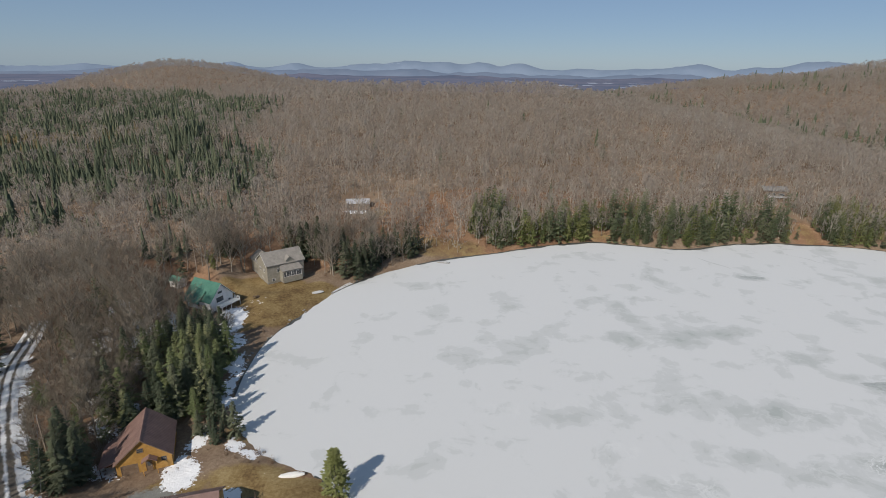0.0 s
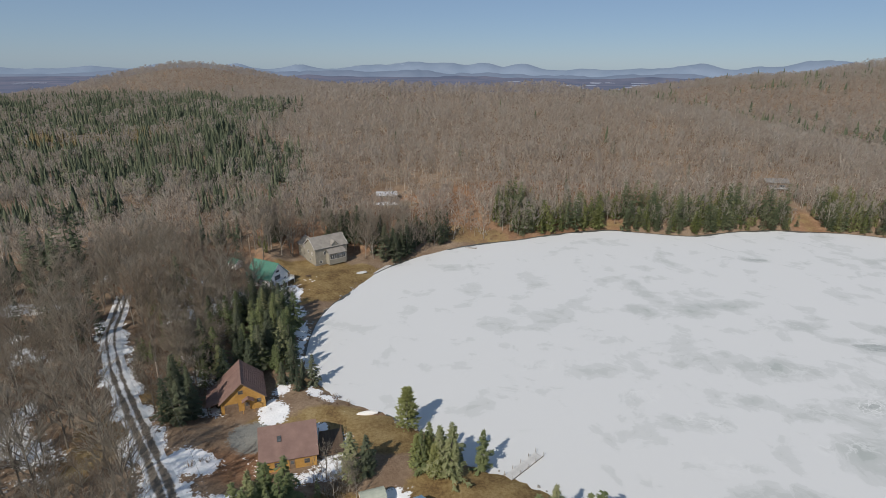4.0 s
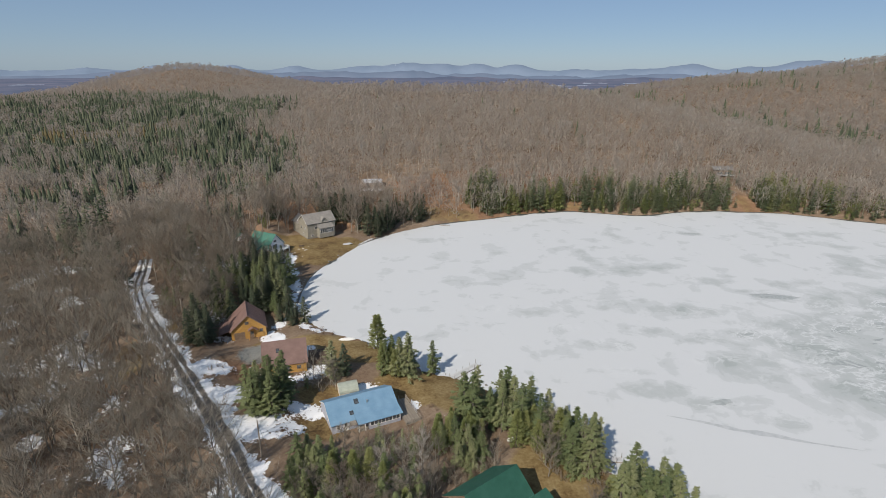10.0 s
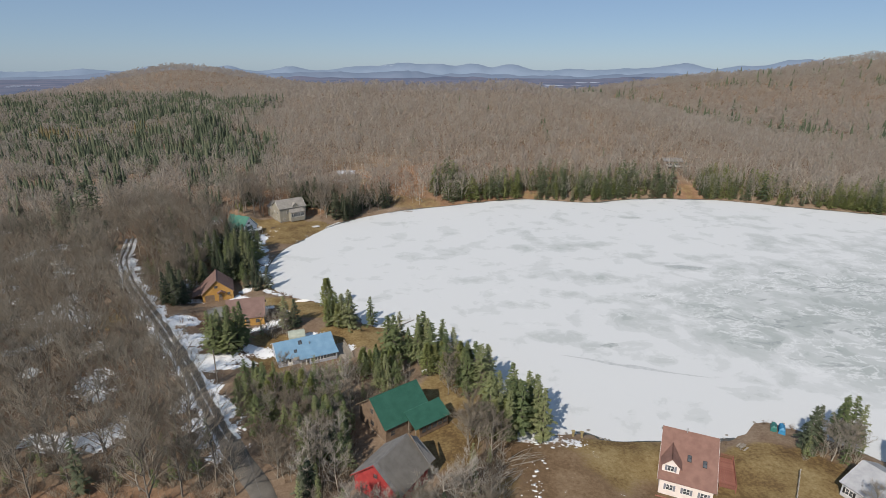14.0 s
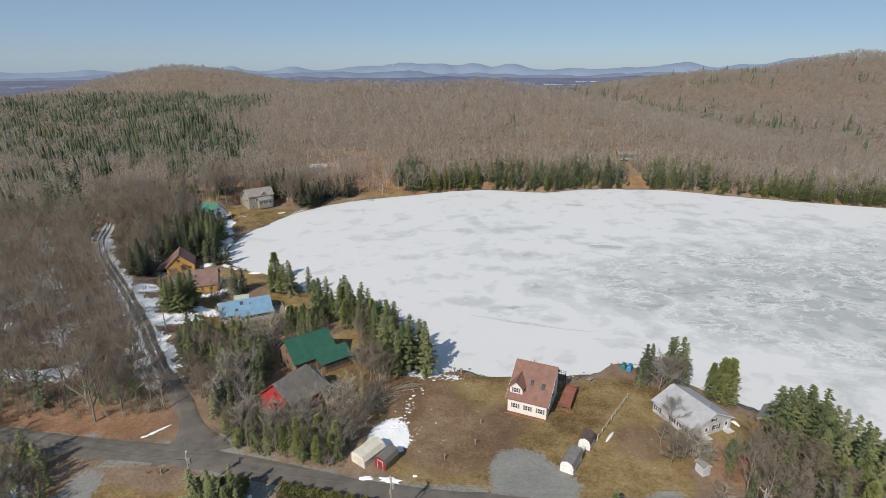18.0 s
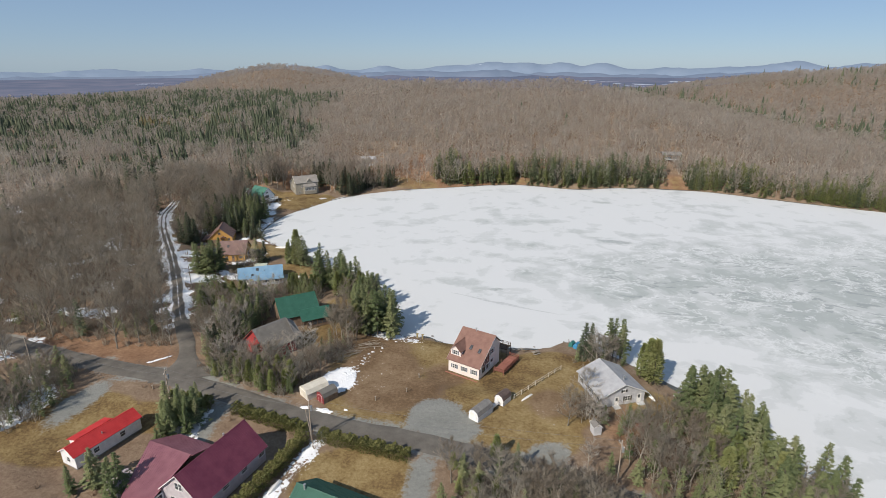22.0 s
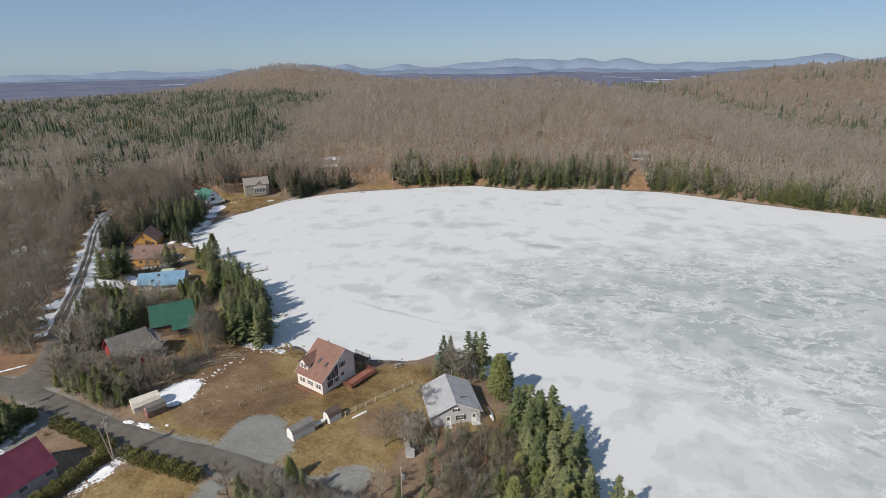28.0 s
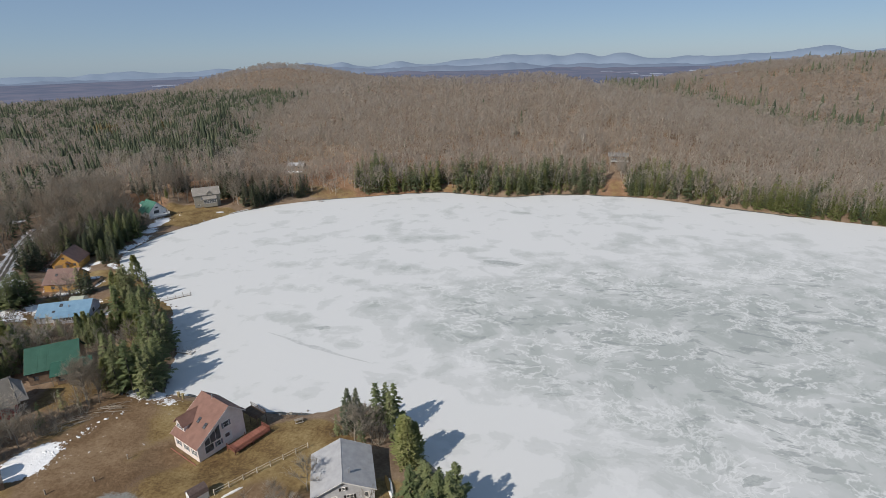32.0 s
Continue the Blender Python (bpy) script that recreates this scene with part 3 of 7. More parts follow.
SNOWS = [(-25, 4.5, 2, 2.5), (-29, 9.5, 2, 3), (-33, 14.5, 2.2, 3), (-38, 21, 2.5, 3.5), (-57, 61, 7, 4), (-48, 50, 8, 4), (-37, 39, 9, 5), (-30, 46, 7, 3), (-62, 79, 5, 2.5), (-47, 79, 3, 5), (-31, 66, 2.5, 6), (-48.3, 87, 1.6, 4), (-33, 60.5, 6, 2), (-61.5, 144, 4.0, 4.0), (-59, 136, 3.2, 4.5), (-54.5, 127, 2.8, 6), (-51.5, 117, 2.6, 6), (-48, 107, 3, 8), (-74, 139, 3, 2), (31.4, -12.6, 2.7, 4.4), (-8, 48, 2, 3),
         (-19, 55, 4, 3), (36, 13, 5, 2.6), (43, 11.2, 3.5, 1.6), (-40, 244.5, 7, 2.4), (6, -35, 4, 7), (-33, -36, 6, 10), (33.6, -38, 1.6, 3.5), (32.2, -44, 1.8, 5), (30.8, -50, 1.8, 5)]
SOIL = [(39, -8, 10, 13), (43, -18, 8, 5), (34, 7, 6, 6), (55, -5, 5, 5), (47, -15, 9, 6), (36, 5, 8, 6), (52, -12, 4, 4), (80, -14, 5, 5), (88, -14, 6, 4)]
RUST = [(-76, 78, 6, 26), (-40, -10, 30, 7), (0, 230, 60, 30), (-60, 195, 35, 20), (-35, 225, 30, 22), (160, 226, 8, 14), (68, 224, 8, 6), (-48, 62, 8, 6), (-95, 150, 25, 25), (98, -20, 8, 8), (-20, 78, 12, 4), (40, 250, 60, 25)]
GRAVELS = [(55.5, -22.5, 6, 7), (60, -25, 5.5, 5), (79, -31, 4, 3.2), (9, -34, 3, 8), (-22, -31, 3.5, 9), (-49, 71, 5, 5), (5, -8, 3, 5), (56, -42, 2.5, 8), (1, -12, 4, 3)]

xs, ys = spread_axis(-125, 150, 1.9, 4500), spread_axis(-70, 235, 1.9, 4500)
gx, gy = np.meshgrid(xs, ys)
gz = land(gx, gy)
nx, ny = len(xs), len(ys)
q = (np.arange(ny - 1)[:, None] * nx + np.arange(nx - 1)[None, :]).ravel()
tris = np.concatenate([np.stack([q, q + 1, q + nx + 1], 1), np.stack([q, q + nx + 1, q + nx], 1)])
ground_mesh = mesh_of("ground", np.stack([gx.ravel(), gy.ravel(), gz.ravel()], 1), tris, GROUND)
ground_mesh.polygons.foreach_set("use_smooth", np.ones(len(tris), bool))
fx, fy = gx.ravel(), gy.ravel()
shored = shore_distance(fx, fy)
lane_d, road_d = away(fx, fy, LANE), away(fx, fy, ROAD)
snow_mask = np.maximum(blob(fx, fy, SNOWS, 3.0) * 0.84, blob(fx, fy, [(30.5, -12.5, 3.6, 5.4), (-41, 243.5, 6, 2.0), (-60, 139, 3, 4)], 2.0) * 1.25)
verge = smooth(2, 14, fy) * smooth(135, 110, fy) * smooth(6.5, 2.2, lane_d) * (0.56 + 0.9 * (vnoise(fx, fy, 5, 21) - 0.5))
woods = (fx < -34) & (fx > -330) & (fy < 330)
deep = 0.66 * smooth(0.5, 0.8, vnoise(fx, fy, 8, 22)) * woods * smooth(6, 20, lane_d) * smooth(175, 120, fy)
snow_mask = np.maximum(np.maximum(snow_mask, verge), deep)
snow_mask *= np.where(shored > 0.5, 1, 0)
for name, values in (("grass", np.maximum(blob(fx, fy, LAWNS, 3.0) - 0.75 * blob(fx, fy, SOIL, 5.0), 0.55 * blob(fx, fy, BARE[1:], 4.0))), ("snow", snow_mask), ("gravel", np.maximum(blob(fx, fy, GRAVELS, 3.0), 0.62 * smooth(4.8, 3.0, road_d))), ("rust", blob(fx, fy, RUST, 6.0)), ("soil", blob(fx, fy, SOIL, 5.0))):
    ground_mesh.attributes.new(name, "FLOAT", "POINT").data.foreach_set("value", values.astype(np.float32))
tagged(new("ground", ground_mesh), "brown leaf litter, dry grass and melting snow patches", "ground", kind="structure")

# where the crust has melted to grey ice: x, y, radii, how far
MELT = [(172, 66, 84, 46, 0.90), (118, 68, 36, 28, 0.58), (215, 55, 90, 80, 0.76), (205, 5, 60, 40, 0.58), (165, 10, 24, 12, 0.32), (190, 22, 30, 18, 0.3), (110, 111, 8, 3.6, 0.62), (104, 116, 5, 2, 0.4), (124, 120, 16, 7, 0.25), (117, 89, 5, 3, 0.55), (130, 92, 4, 2.6, 0.6),
        (142, 106, 4, 3, 0.6), (87, 84, 7, 4, 0.42), (166, 9, 6, 3.4, 0.5), (147, 74, 5, 3, 0.45), (113, 182, 7, 2.5, 0.5), (91, 189, 5, 2, 0.3), (172, 185, 10, 4, 0.3), (240, 110, 60, 40, 0.35), (190, 140, 50, 16, 0.22),
        (45, 78, 7, 4, 0.36), (35, 88, 6, 3, 0.34), (71, 71, 7, 4, 0.42), (62, 51, 6, 3, 0.4), (58, 86, 7, 4, 0.36), (14, 101, 7, 4, 0.3), (50, 57, 8, 4, 0.38), (74, 46, 6, 3, 0.34), (73, 82, 7, 4, 0.36), (31, 102, 9, 5, 0.3),
        (79, 100, 10, 4, 0.34), (57, 107, 9, 3.5, 0.28), (43, 65, 8, 3.4, 0.36), (24, 128, 10, 4, 0.22), (58, 135, 12, 4, 0.26), (80, 140, 12, 4, 0.24), (95, 50, 9, 5, 0.3), (30, 72, 5, 2.5, 0.3), (90, 125, 10, 3, 0.3), (5, 120, 8, 4, 0.2)]
# the frozen lake, one sheet that runs in under the bank
lx, ly = np.meshgrid(np.arange(-56, 360, 2.0), np.arange(-110, 232, 2.0))
nx, ny = lx.shape[1], lx.shape[0]
q = (np.arange(ny - 1)[:, None] * nx + np.arange(nx - 1)[None, :]).ravel()
tris = np.concatenate([np.stack([q, q + 1, q + nx + 1], 1), np.stack([q, q + nx + 1, q + nx], 1)])
over = shore_distance(lx, ly)
tris = tris[(over[tris] < 3.0).any(1)]
used, tris = np.unique(tris, return_inverse=True)
lx, ly, over = lx.ravel()[used], ly.ravel()[used], over[used]
ice_mesh = mesh_of("lake_ice", np.stack([lx, ly, np.zeros(len(lx))], 1), tris.reshape(-1, 3), ICE)
wet = np.zeros(len(lx))
for cx, cy, rx, ry, much in MELT:
    wet = np.maximum(wet, much * smooth(1.5, 0.6 if rx < 15 else 0.35, np.hypot((lx - cx) / rx, (ly - cy) / ry)))
wet = wet * smooth(2, 14, -over) - 0.06 - 0.16 * smooth(40, 4, -over)
ice_mesh.attributes.new("melt", "FLOAT", "POINT").data.foreach_set("value", wet.astype(np.float32))
tagged(new("lake_ice", ice_mesh), "frozen lake with white snow crust and grey melt patches", "lake", kind="structure")

# thin dark rim of meltwater where the ice has drawn back from the bank
rim = spline(SHORE, 4, True)
way = np.roll(rim, -1, 0) - np.roll(rim, 1, 0)
side = np.stack([way[:, 1], -way[:, 0]], 1) / (np.hypot(way[:, 0], way[:, 1])[:, None] + 1e-9)
if inside([rim[9, 0] + side[9, 0]], [rim[9, 1] + side[9, 1]], SHORE)[0] == False:
    side = -side
wide = 0.15 + 1.5 * smooth(0.35, 0.85, vnoise(rim[:, 0], rim[:, 1], 9, 201)) * (0.4 + vnoise(rim[:, 0], rim[:, 1], 2.0, 202)) + np.where(rim[:, 1] > 190, 0.7, 0.0)
wide *= np.where(rim[:, 1] > 190, 1.0, smooth(0.42, 0.6, vnoise(rim[:, 0], rim[:, 1], 14, 204)))
lake_side, bank_side = rim + side * wide[:, None], rim - side * np.where(wide > 0.05, 1.4, 0.0)[:, None]
n = len(rim)
k = np.arange(n)
tris = np.concatenate([np.stack([k, (k + 1) % n, (k + 1) % n + n], 1), np.stack([k, (k + 1) % n + n, k + n], 1)])
WET = plain("meltwater", (0.035, 0.038, 0.036), (0.11, 0.112, 0.105), 0.6, 0.3, 0, 0.05, 3.0, 0, False)
tagged(new("meltwater_rim", mesh_of("meltwater_rim", np.concatenate([np.c_[lake_side, np.full(n, 0.012)], np.c_[bank_side, np.full(n, 0.014)]]), tris, WET)), "dark rim of meltwater along the bank", "water", kind="structure")


def strip(name, line, width, lift, material, label, category, flare=0.0, shift=0.0):
    """A road laid on the land; flare widens its start, shift moves it sideways."""
    fine = []
    for a, b in zip(line, line[1:]):
        n = max(1, int(np.hypot(*(b - a)) / 1.6))
        fine += [a + (b - a) * k / n for k in range(n)]
    fine = np.array(fine + [line[-1]])
    t = np.gradient(fine, axis=0)
    t /= np.hypot(t[:, 0], t[:, 1])[:, None]
    side = np.stack([-t[:, 1], t[:, 0]], 1)
    fine = fine + side * (shift + 0.25 * (vnoise(fine[:, 0], fine[:, 1], 6, 33) - 0.5))[:, None]
    run = np.concatenate([[0], np.cumsum(np.hypot(*np.diff(fine, axis=0).T))])
    rows = []
    cross = np.linspace(-0.5, 0.5, 9)
    for c in cross:
        wide = width * (1 + 0.14 * (vnoise(fine[:, 0], fine[:, 1], 4, 31) - 0.5)) + flare * np.exp(-(run / 6.5) ** 2)
        p = fine + side * (c * wide)[:, None]
        z = land(p[:, 0], p[:, 1]) + lift - 0.10 * (abs(c) > 0.49) + 0.04 * (1 - (2 * c) ** 2)
        rows.append(np.column_stack([p, z]))
    v = np.stack(rows, 1).reshape(-1, 3)
    w = len(cross)
    k = (np.arange(len(fine) - 1)[:, None] * w + np.arange(w - 1)[None, :]).ravel()
    f = np.concatenate([np.stack([k, k + w, k + w + 1], 1), np.stack([k, k + w + 1, k + 1], 1)])
    me = mesh_of(name, v, f, material)
    me.attributes.new("across", "FLOAT", "POINT").data.foreach_set("value", np.tile(cross * width, len(fine)).astype(np.float32))
    return tagged(new(name, me), label, category, kind="structure")


def lane_material():
    """Old snow over gravel; bare dark wheel tracks follow the line of the lane."""
    m, nt, bs = blank("snowy_lane")
    v = coords(nt)
    off = nt.nodes.new("ShaderNodeAttribute")
    off.attribute_name = "across"
    big, fine = noisy(nt, v, 0.16, 4.0, 0.6), noisy(nt, v, 1.3, 5.0, 0.65)
    rough = maths(nt, "ADD", maths(nt, "MULTIPLY", maths(nt, "SUBTRACT", big, 0.5), 1.5), maths(nt, "MULTIPLY", maths(nt, "SUBTRACT", fine, 0.5), 0.9))
    side = maths(nt, "ABSOLUTE", off.outputs["Fac"])
    sep = nt.nodes.new("ShaderNodeSeparateXYZ")
    nt.links.new(v, sep.inputs[0])
    north = maths(nt, "MULTIPLY_ADD", sep.outputs[1], 0.02, -0.9, clamp=True)
    crown = maths(nt, "MULTIPLY_ADD", north, 0.5, -0.02)
    edge = maths(nt, "MULTIPLY_ADD", north, -0.4, 1.6)
    track = maths(nt, "MAXIMUM", maths(nt, "SUBTRACT", side, edge), maths(nt, "SUBTRACT", crown, side))
    snow = maths(nt, "MULTIPLY_ADD", maths(nt, "ADD", track, rough), 3.0, 0.5, clamp=True)
    rut = maths(nt, "MULTIPLY", maths(nt, "ABSOLUTE", maths(nt, "SUBTRACT", side, 0.8)), 0.25)
    dirt = ramp(nt, maths(nt, "ADD", fine, rut), [(0.35, (0.085, 0.072, 0.058)), (0.75, (0.18, 0.158, 0.13))])
    white = ramp(nt, big, [(0.35, (0.60, 0.61, 0.63)), (0.6, (0.78, 0.79, 0.81))])
    nt.links.new(mixed(nt, snow, dirt, white), bs.inputs["Base Color"])
    bs.inputs["Roughness"].default_value = 0.85
    bumped(nt, bs, maths(nt, "ADD", fine, snow), 0.5, 0.15)
    return m


strip("road", ROAD, 5.4, 0.10, ASPHALT, "worn grey-brown asphalt road without markings", "road")
split = int(np.argmin(np.abs(LANE[:, 1] - 9)))
strip("side_road", LANE[:split + 1], 4.0, 0.135, ASPHALT, "narrow dark side road branching off", "road", 10.0)
strip("lane", LANE[split:], 4.6, 0.12, lane_material(), "snowy gravel lane with two dark wheel tracks", "road")

# ---- far mountains ----
def range_of_hills(name, dist, seed, low, high, material, label, a0=-75, a1=75, peaks=()):
    """A far ridge: a solid band of hills round the north."""
    n = 420
    ang = np.radians(np.linspace(a0, a1, n))
    s = np.degrees(ang)
    h = low + (high - low) * (0.3 * vnoise(s, s * 0, 7, seed) + 0.3 * vnoise(s, s * 0, 2.8, seed + 1) + 0.24 * vnoise(s, s * 0, 1.2, seed + 2) + 0.16 * vnoise(s, s * 0, 0.45, seed + 3))
    for at, wide, up in peaks:
        h += up * np.exp(-((s - at) / wide) ** 2)
    rows = []
    for k, (r, f) in enumerate(((dist - 420, 0.0), (dist - 250, 0.35), (dist - 120, 0.72), (dist, 1.0), (dist + 200, 0.3))):
        rr = r + 60 * (vnoise(s, s * 0 + k, 2.2, seed + 5) - 0.5)
        rows.append(np.column_stack([np.sin(ang) * rr, np.cos(ang) * rr, -130 + (h + 130) * f * (1 + 0.10 * (vnoise(s, s * 0 + k, 1.0, seed + 9) - 0.5) * (f < 1))]))
    v = np.stack(rows, 1).reshape(-1, 3)
    w = len(rows)
    k = (np.arange(n - 1)[:, None] * w + np.arange(w - 1)[None, :]).ravel()
    f = np.concatenate([np.stack([k, k + w, k + w + 1], 1), np.stack([k, k + w + 1, k + 1], 1)])
    me = mesh_of(name, v, f, material)
    me.polygons.foreach_set("use_smooth", np.ones(len(f), bool))
    return tagged(new(name, me), label, "backdrop", kind="structure")


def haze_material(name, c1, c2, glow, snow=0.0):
    """Distance seen through air: plain backdrop, the haze painted into its colour and glow."""
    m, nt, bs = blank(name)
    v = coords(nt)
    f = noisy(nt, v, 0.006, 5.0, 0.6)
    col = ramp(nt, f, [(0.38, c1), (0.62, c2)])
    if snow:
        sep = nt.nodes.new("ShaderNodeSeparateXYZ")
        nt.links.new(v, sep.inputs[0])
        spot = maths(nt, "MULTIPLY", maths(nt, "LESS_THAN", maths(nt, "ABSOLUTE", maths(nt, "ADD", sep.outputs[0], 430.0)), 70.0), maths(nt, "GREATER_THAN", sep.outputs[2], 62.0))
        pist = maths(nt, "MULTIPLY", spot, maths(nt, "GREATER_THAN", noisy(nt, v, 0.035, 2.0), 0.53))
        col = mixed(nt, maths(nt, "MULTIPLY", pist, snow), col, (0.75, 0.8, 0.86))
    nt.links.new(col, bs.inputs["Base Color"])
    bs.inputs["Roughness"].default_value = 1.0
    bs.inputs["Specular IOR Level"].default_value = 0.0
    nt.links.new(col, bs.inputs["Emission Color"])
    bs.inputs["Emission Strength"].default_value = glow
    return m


# haze painted as colour and emission, paler and stronger with distance
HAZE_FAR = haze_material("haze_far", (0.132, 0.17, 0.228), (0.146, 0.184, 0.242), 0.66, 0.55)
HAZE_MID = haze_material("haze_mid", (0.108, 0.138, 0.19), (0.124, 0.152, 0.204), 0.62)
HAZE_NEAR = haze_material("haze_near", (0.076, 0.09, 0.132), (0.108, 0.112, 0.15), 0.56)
range_of_hills("far_mountains", 4560, 41, -4, 34, HAZE_FAR, "far mountains with a ski slope, pale blue haze painted in", peaks=((-3.5, 3.6, 62), (3.4, 1.6, 62), (0.4, 1.6, 30), (7.4, 1.7, 52), (-8.6, 1.8, 30), (-14.8, 1.6, 34), (-20.6, 1.5, 42), (-23.8, 1.4, 42), (-27.2, 1.6, 44), (-31.7, 1.5, 20), (-41.2, 2.4, 18), (13.5, 4, 18), (18.6, 2.6, 28), (23.8, 2.6, 66), (28.5, 1.6, 40), (32.6, 3, 84), (38, 5, 60)))
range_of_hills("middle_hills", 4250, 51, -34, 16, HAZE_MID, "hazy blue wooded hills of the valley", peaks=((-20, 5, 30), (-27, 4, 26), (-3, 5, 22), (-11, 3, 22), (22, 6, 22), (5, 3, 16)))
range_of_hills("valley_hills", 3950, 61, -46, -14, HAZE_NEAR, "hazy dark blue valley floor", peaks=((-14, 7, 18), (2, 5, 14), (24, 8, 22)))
# the floor's blue and its glow are painted haze
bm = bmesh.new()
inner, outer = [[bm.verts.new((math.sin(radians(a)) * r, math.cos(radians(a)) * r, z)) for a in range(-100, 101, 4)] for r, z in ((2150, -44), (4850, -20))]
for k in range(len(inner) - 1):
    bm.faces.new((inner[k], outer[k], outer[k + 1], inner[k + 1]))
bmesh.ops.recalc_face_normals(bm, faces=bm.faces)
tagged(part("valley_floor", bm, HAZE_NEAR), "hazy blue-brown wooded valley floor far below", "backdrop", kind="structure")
# snow of the fields, greyed and made to glow as painted haze
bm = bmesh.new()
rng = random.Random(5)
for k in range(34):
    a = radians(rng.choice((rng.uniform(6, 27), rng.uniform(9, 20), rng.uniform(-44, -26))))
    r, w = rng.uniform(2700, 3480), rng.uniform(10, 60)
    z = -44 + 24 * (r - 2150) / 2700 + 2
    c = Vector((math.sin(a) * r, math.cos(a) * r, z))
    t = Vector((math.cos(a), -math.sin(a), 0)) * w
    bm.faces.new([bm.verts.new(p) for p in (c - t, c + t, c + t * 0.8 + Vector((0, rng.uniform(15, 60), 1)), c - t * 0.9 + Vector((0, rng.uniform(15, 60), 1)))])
tagged(part("far_fields", bm, haze_material("haze_snow", (0.25, 0.28, 0.34), (0.36, 0.39, 0.45), 0.4)), "far snowy fields in the valley, greyed by painted haze", "field", kind="stuff")


# ---- tree templates (unit height 1 = given metres) ----
class Cloud:
    """Gathers triangles."""
    def __init__(self):
        self.v, self.f = [], []

    def tri(self, a, b, c):
        n = len(self.v)
        self.v += [a, b, c]
        self.f.append((n, n + 1, n + 2))

    def limb(self, a, b, r0, r1, sides=3):
        d = (b - a).normalized()
        s = d.orthogonal().normalized()
        t = d.cross(s)
        n = len(self.v)
        for p, r in ((a, r0), (b, r1)):
            for k in range(sides):
                w = k * 2 * math.pi / sides
                self.v.append(p + (s * math.cos(w) + t * math.sin(w)) * r)
        for k in range(sides):
            j = (k + 1) % sides
            self.f += [(n + k, n + j, n + sides + j), (n + k, n + sides + j, n + sides + k)]

    def twig(self, a, b, w, rng):
        d = (b - a).normalized()
        s = d.cross(Vector((rng.uniform(-1, 1), rng.uniform(-1, 1), rng.uniform(-0.4, 0.4)))).normalized() * w
        self.tri(a - s, a + s, b)

    def arrays(self):
        return np.array([tuple(p) for p in self.v], float), np.array(self.f, int)


def bare_tree(seed, h=10.0, limbs=8, subs=5, twigs=4, spread=0.42, trunk_sides=5, width=0.045, light=False, rise=(0.9, 1.7)):
    """A leafless tree: (wood, twigs) as triangle clouds."""
    rng = random.Random(seed)
    wood, fine = Cloud(), Cloud()
    pts = [Vector((0, 0, -0.3))]
    lean = Vector((rng.uniform(-0.06, 0.06), rng.uniform(-0.06, 0.06), 1))
    for k in range(1, 5):
        pts.append(pts[0] + lean * (h * 0.88 * k / 4) + Vector((rng.uniform(-1, 1), rng.uniform(-1, 1), 0)) * 0.02 * h)
    r = h * 0.013
    if light:
        wood.limb(pts[0], pts[2], r * 1.2, r * 0.7, 3)
        wood.twig(pts[2], pts[4], r * 0.8, rng)
    else:
        for k in range(4):
            wood.limb(pts[k], pts[k + 1], r * (1 - k * 0.22), r * (1 - (k + 1) * 0.22), trunk_sides)
    for i in range(limbs):
        f = 0.22 + 0.72 * (i + rng.random() * 0.6) / limbs
        k = min(3, int(f * 4))
        base = pts[k].lerp(pts[k + 1], f * 4 - k)
        az = i * 2.4 + rng.uniform(-0.5, 0.5)
        up = rng.uniform(*rise)
        d = Vector((math.cos(az), math.sin(az), up)).normalized()
        ln = h * spread * (1.12 - f * 0.75) * rng.uniform(0.8, 1.2)
        tip = base + d * ln
        if light:
            wood.twig(base, tip, r * 0.45, rng)
        else:
            wood.limb(base, tip, r * 0.6 * (1.15 - f * 0.6), 0.02, 3)
        for s in range(subs):
            g = 0.25 + 0.75 * (s + rng.random()) / subs
            b2 = base.lerp(tip, g)
            d2 = (d + Vector((rng.uniform(-1, 1), rng.uniform(-1, 1), rng.uniform(-0.2, 0.9))) * 0.85).normalized()
            t2 = b2 + d2 * ln * 0.48 * rng.uniform(0.6, 1.15)
            fine.twig(b2, t2, width * 0.9, rng)
            for _ in range(twigs):
                b3 = b2.lerp(t2, rng.uniform(0.15, 1))
                d3 = (d2 + Vector((rng.uniform(-1, 1), rng.uniform(-1, 1), rng.uniform(-0.2, 1)))).normalized()
                fine.twig(b3, b3 + d3 * rng.uniform(0.05, 0.11) * h, width * 0.75, rng)
    return wood.arrays(), fine.arrays()


def puffy_tree(seed, h=10.0, twigs=60, wide=0.3, width=0.13, rise=(0.4, 1.6), long=(0.07, 0.15)):
    """A leafless tree of a far wood: a rounded, uneven crown of fine rising twigs (its trunk is trunk_of)."""
    rng = random.Random(seed)
    c = Cloud()
    lobes = [(rng.uniform(0, 6.3), rng.uniform(0.75, 1.15)) for _ in range(4)]
    for k in range(twigs):
        a, f = k * 2.4 + rng.uniform(-0.5, 0.5), rng.random() ** 0.7
        near = max(math.cos(a - la) * lr for la, lr in lobes)
        r = h * wide * (0.72 + 0.3 * near) * math.sqrt(max(0.03, 1 - (f * 1.3 - 0.36) ** 2)) * rng.random() ** 0.4
        tip = Vector((math.cos(a) * r, math.sin(a) * r, h * (0.34 + 0.64 * f - 0.10 * (r / (h * wide)) ** 2)))
        d = Vector((math.cos(a) * r / (h * wide), math.sin(a) * r / (h * wide), rng.uniform(*rise))).normalized()
        c.twig(tip - d * h * rng.uniform(*long), tip, width * rng.uniform(0.6, 1.3), rng)
    return c.arrays()


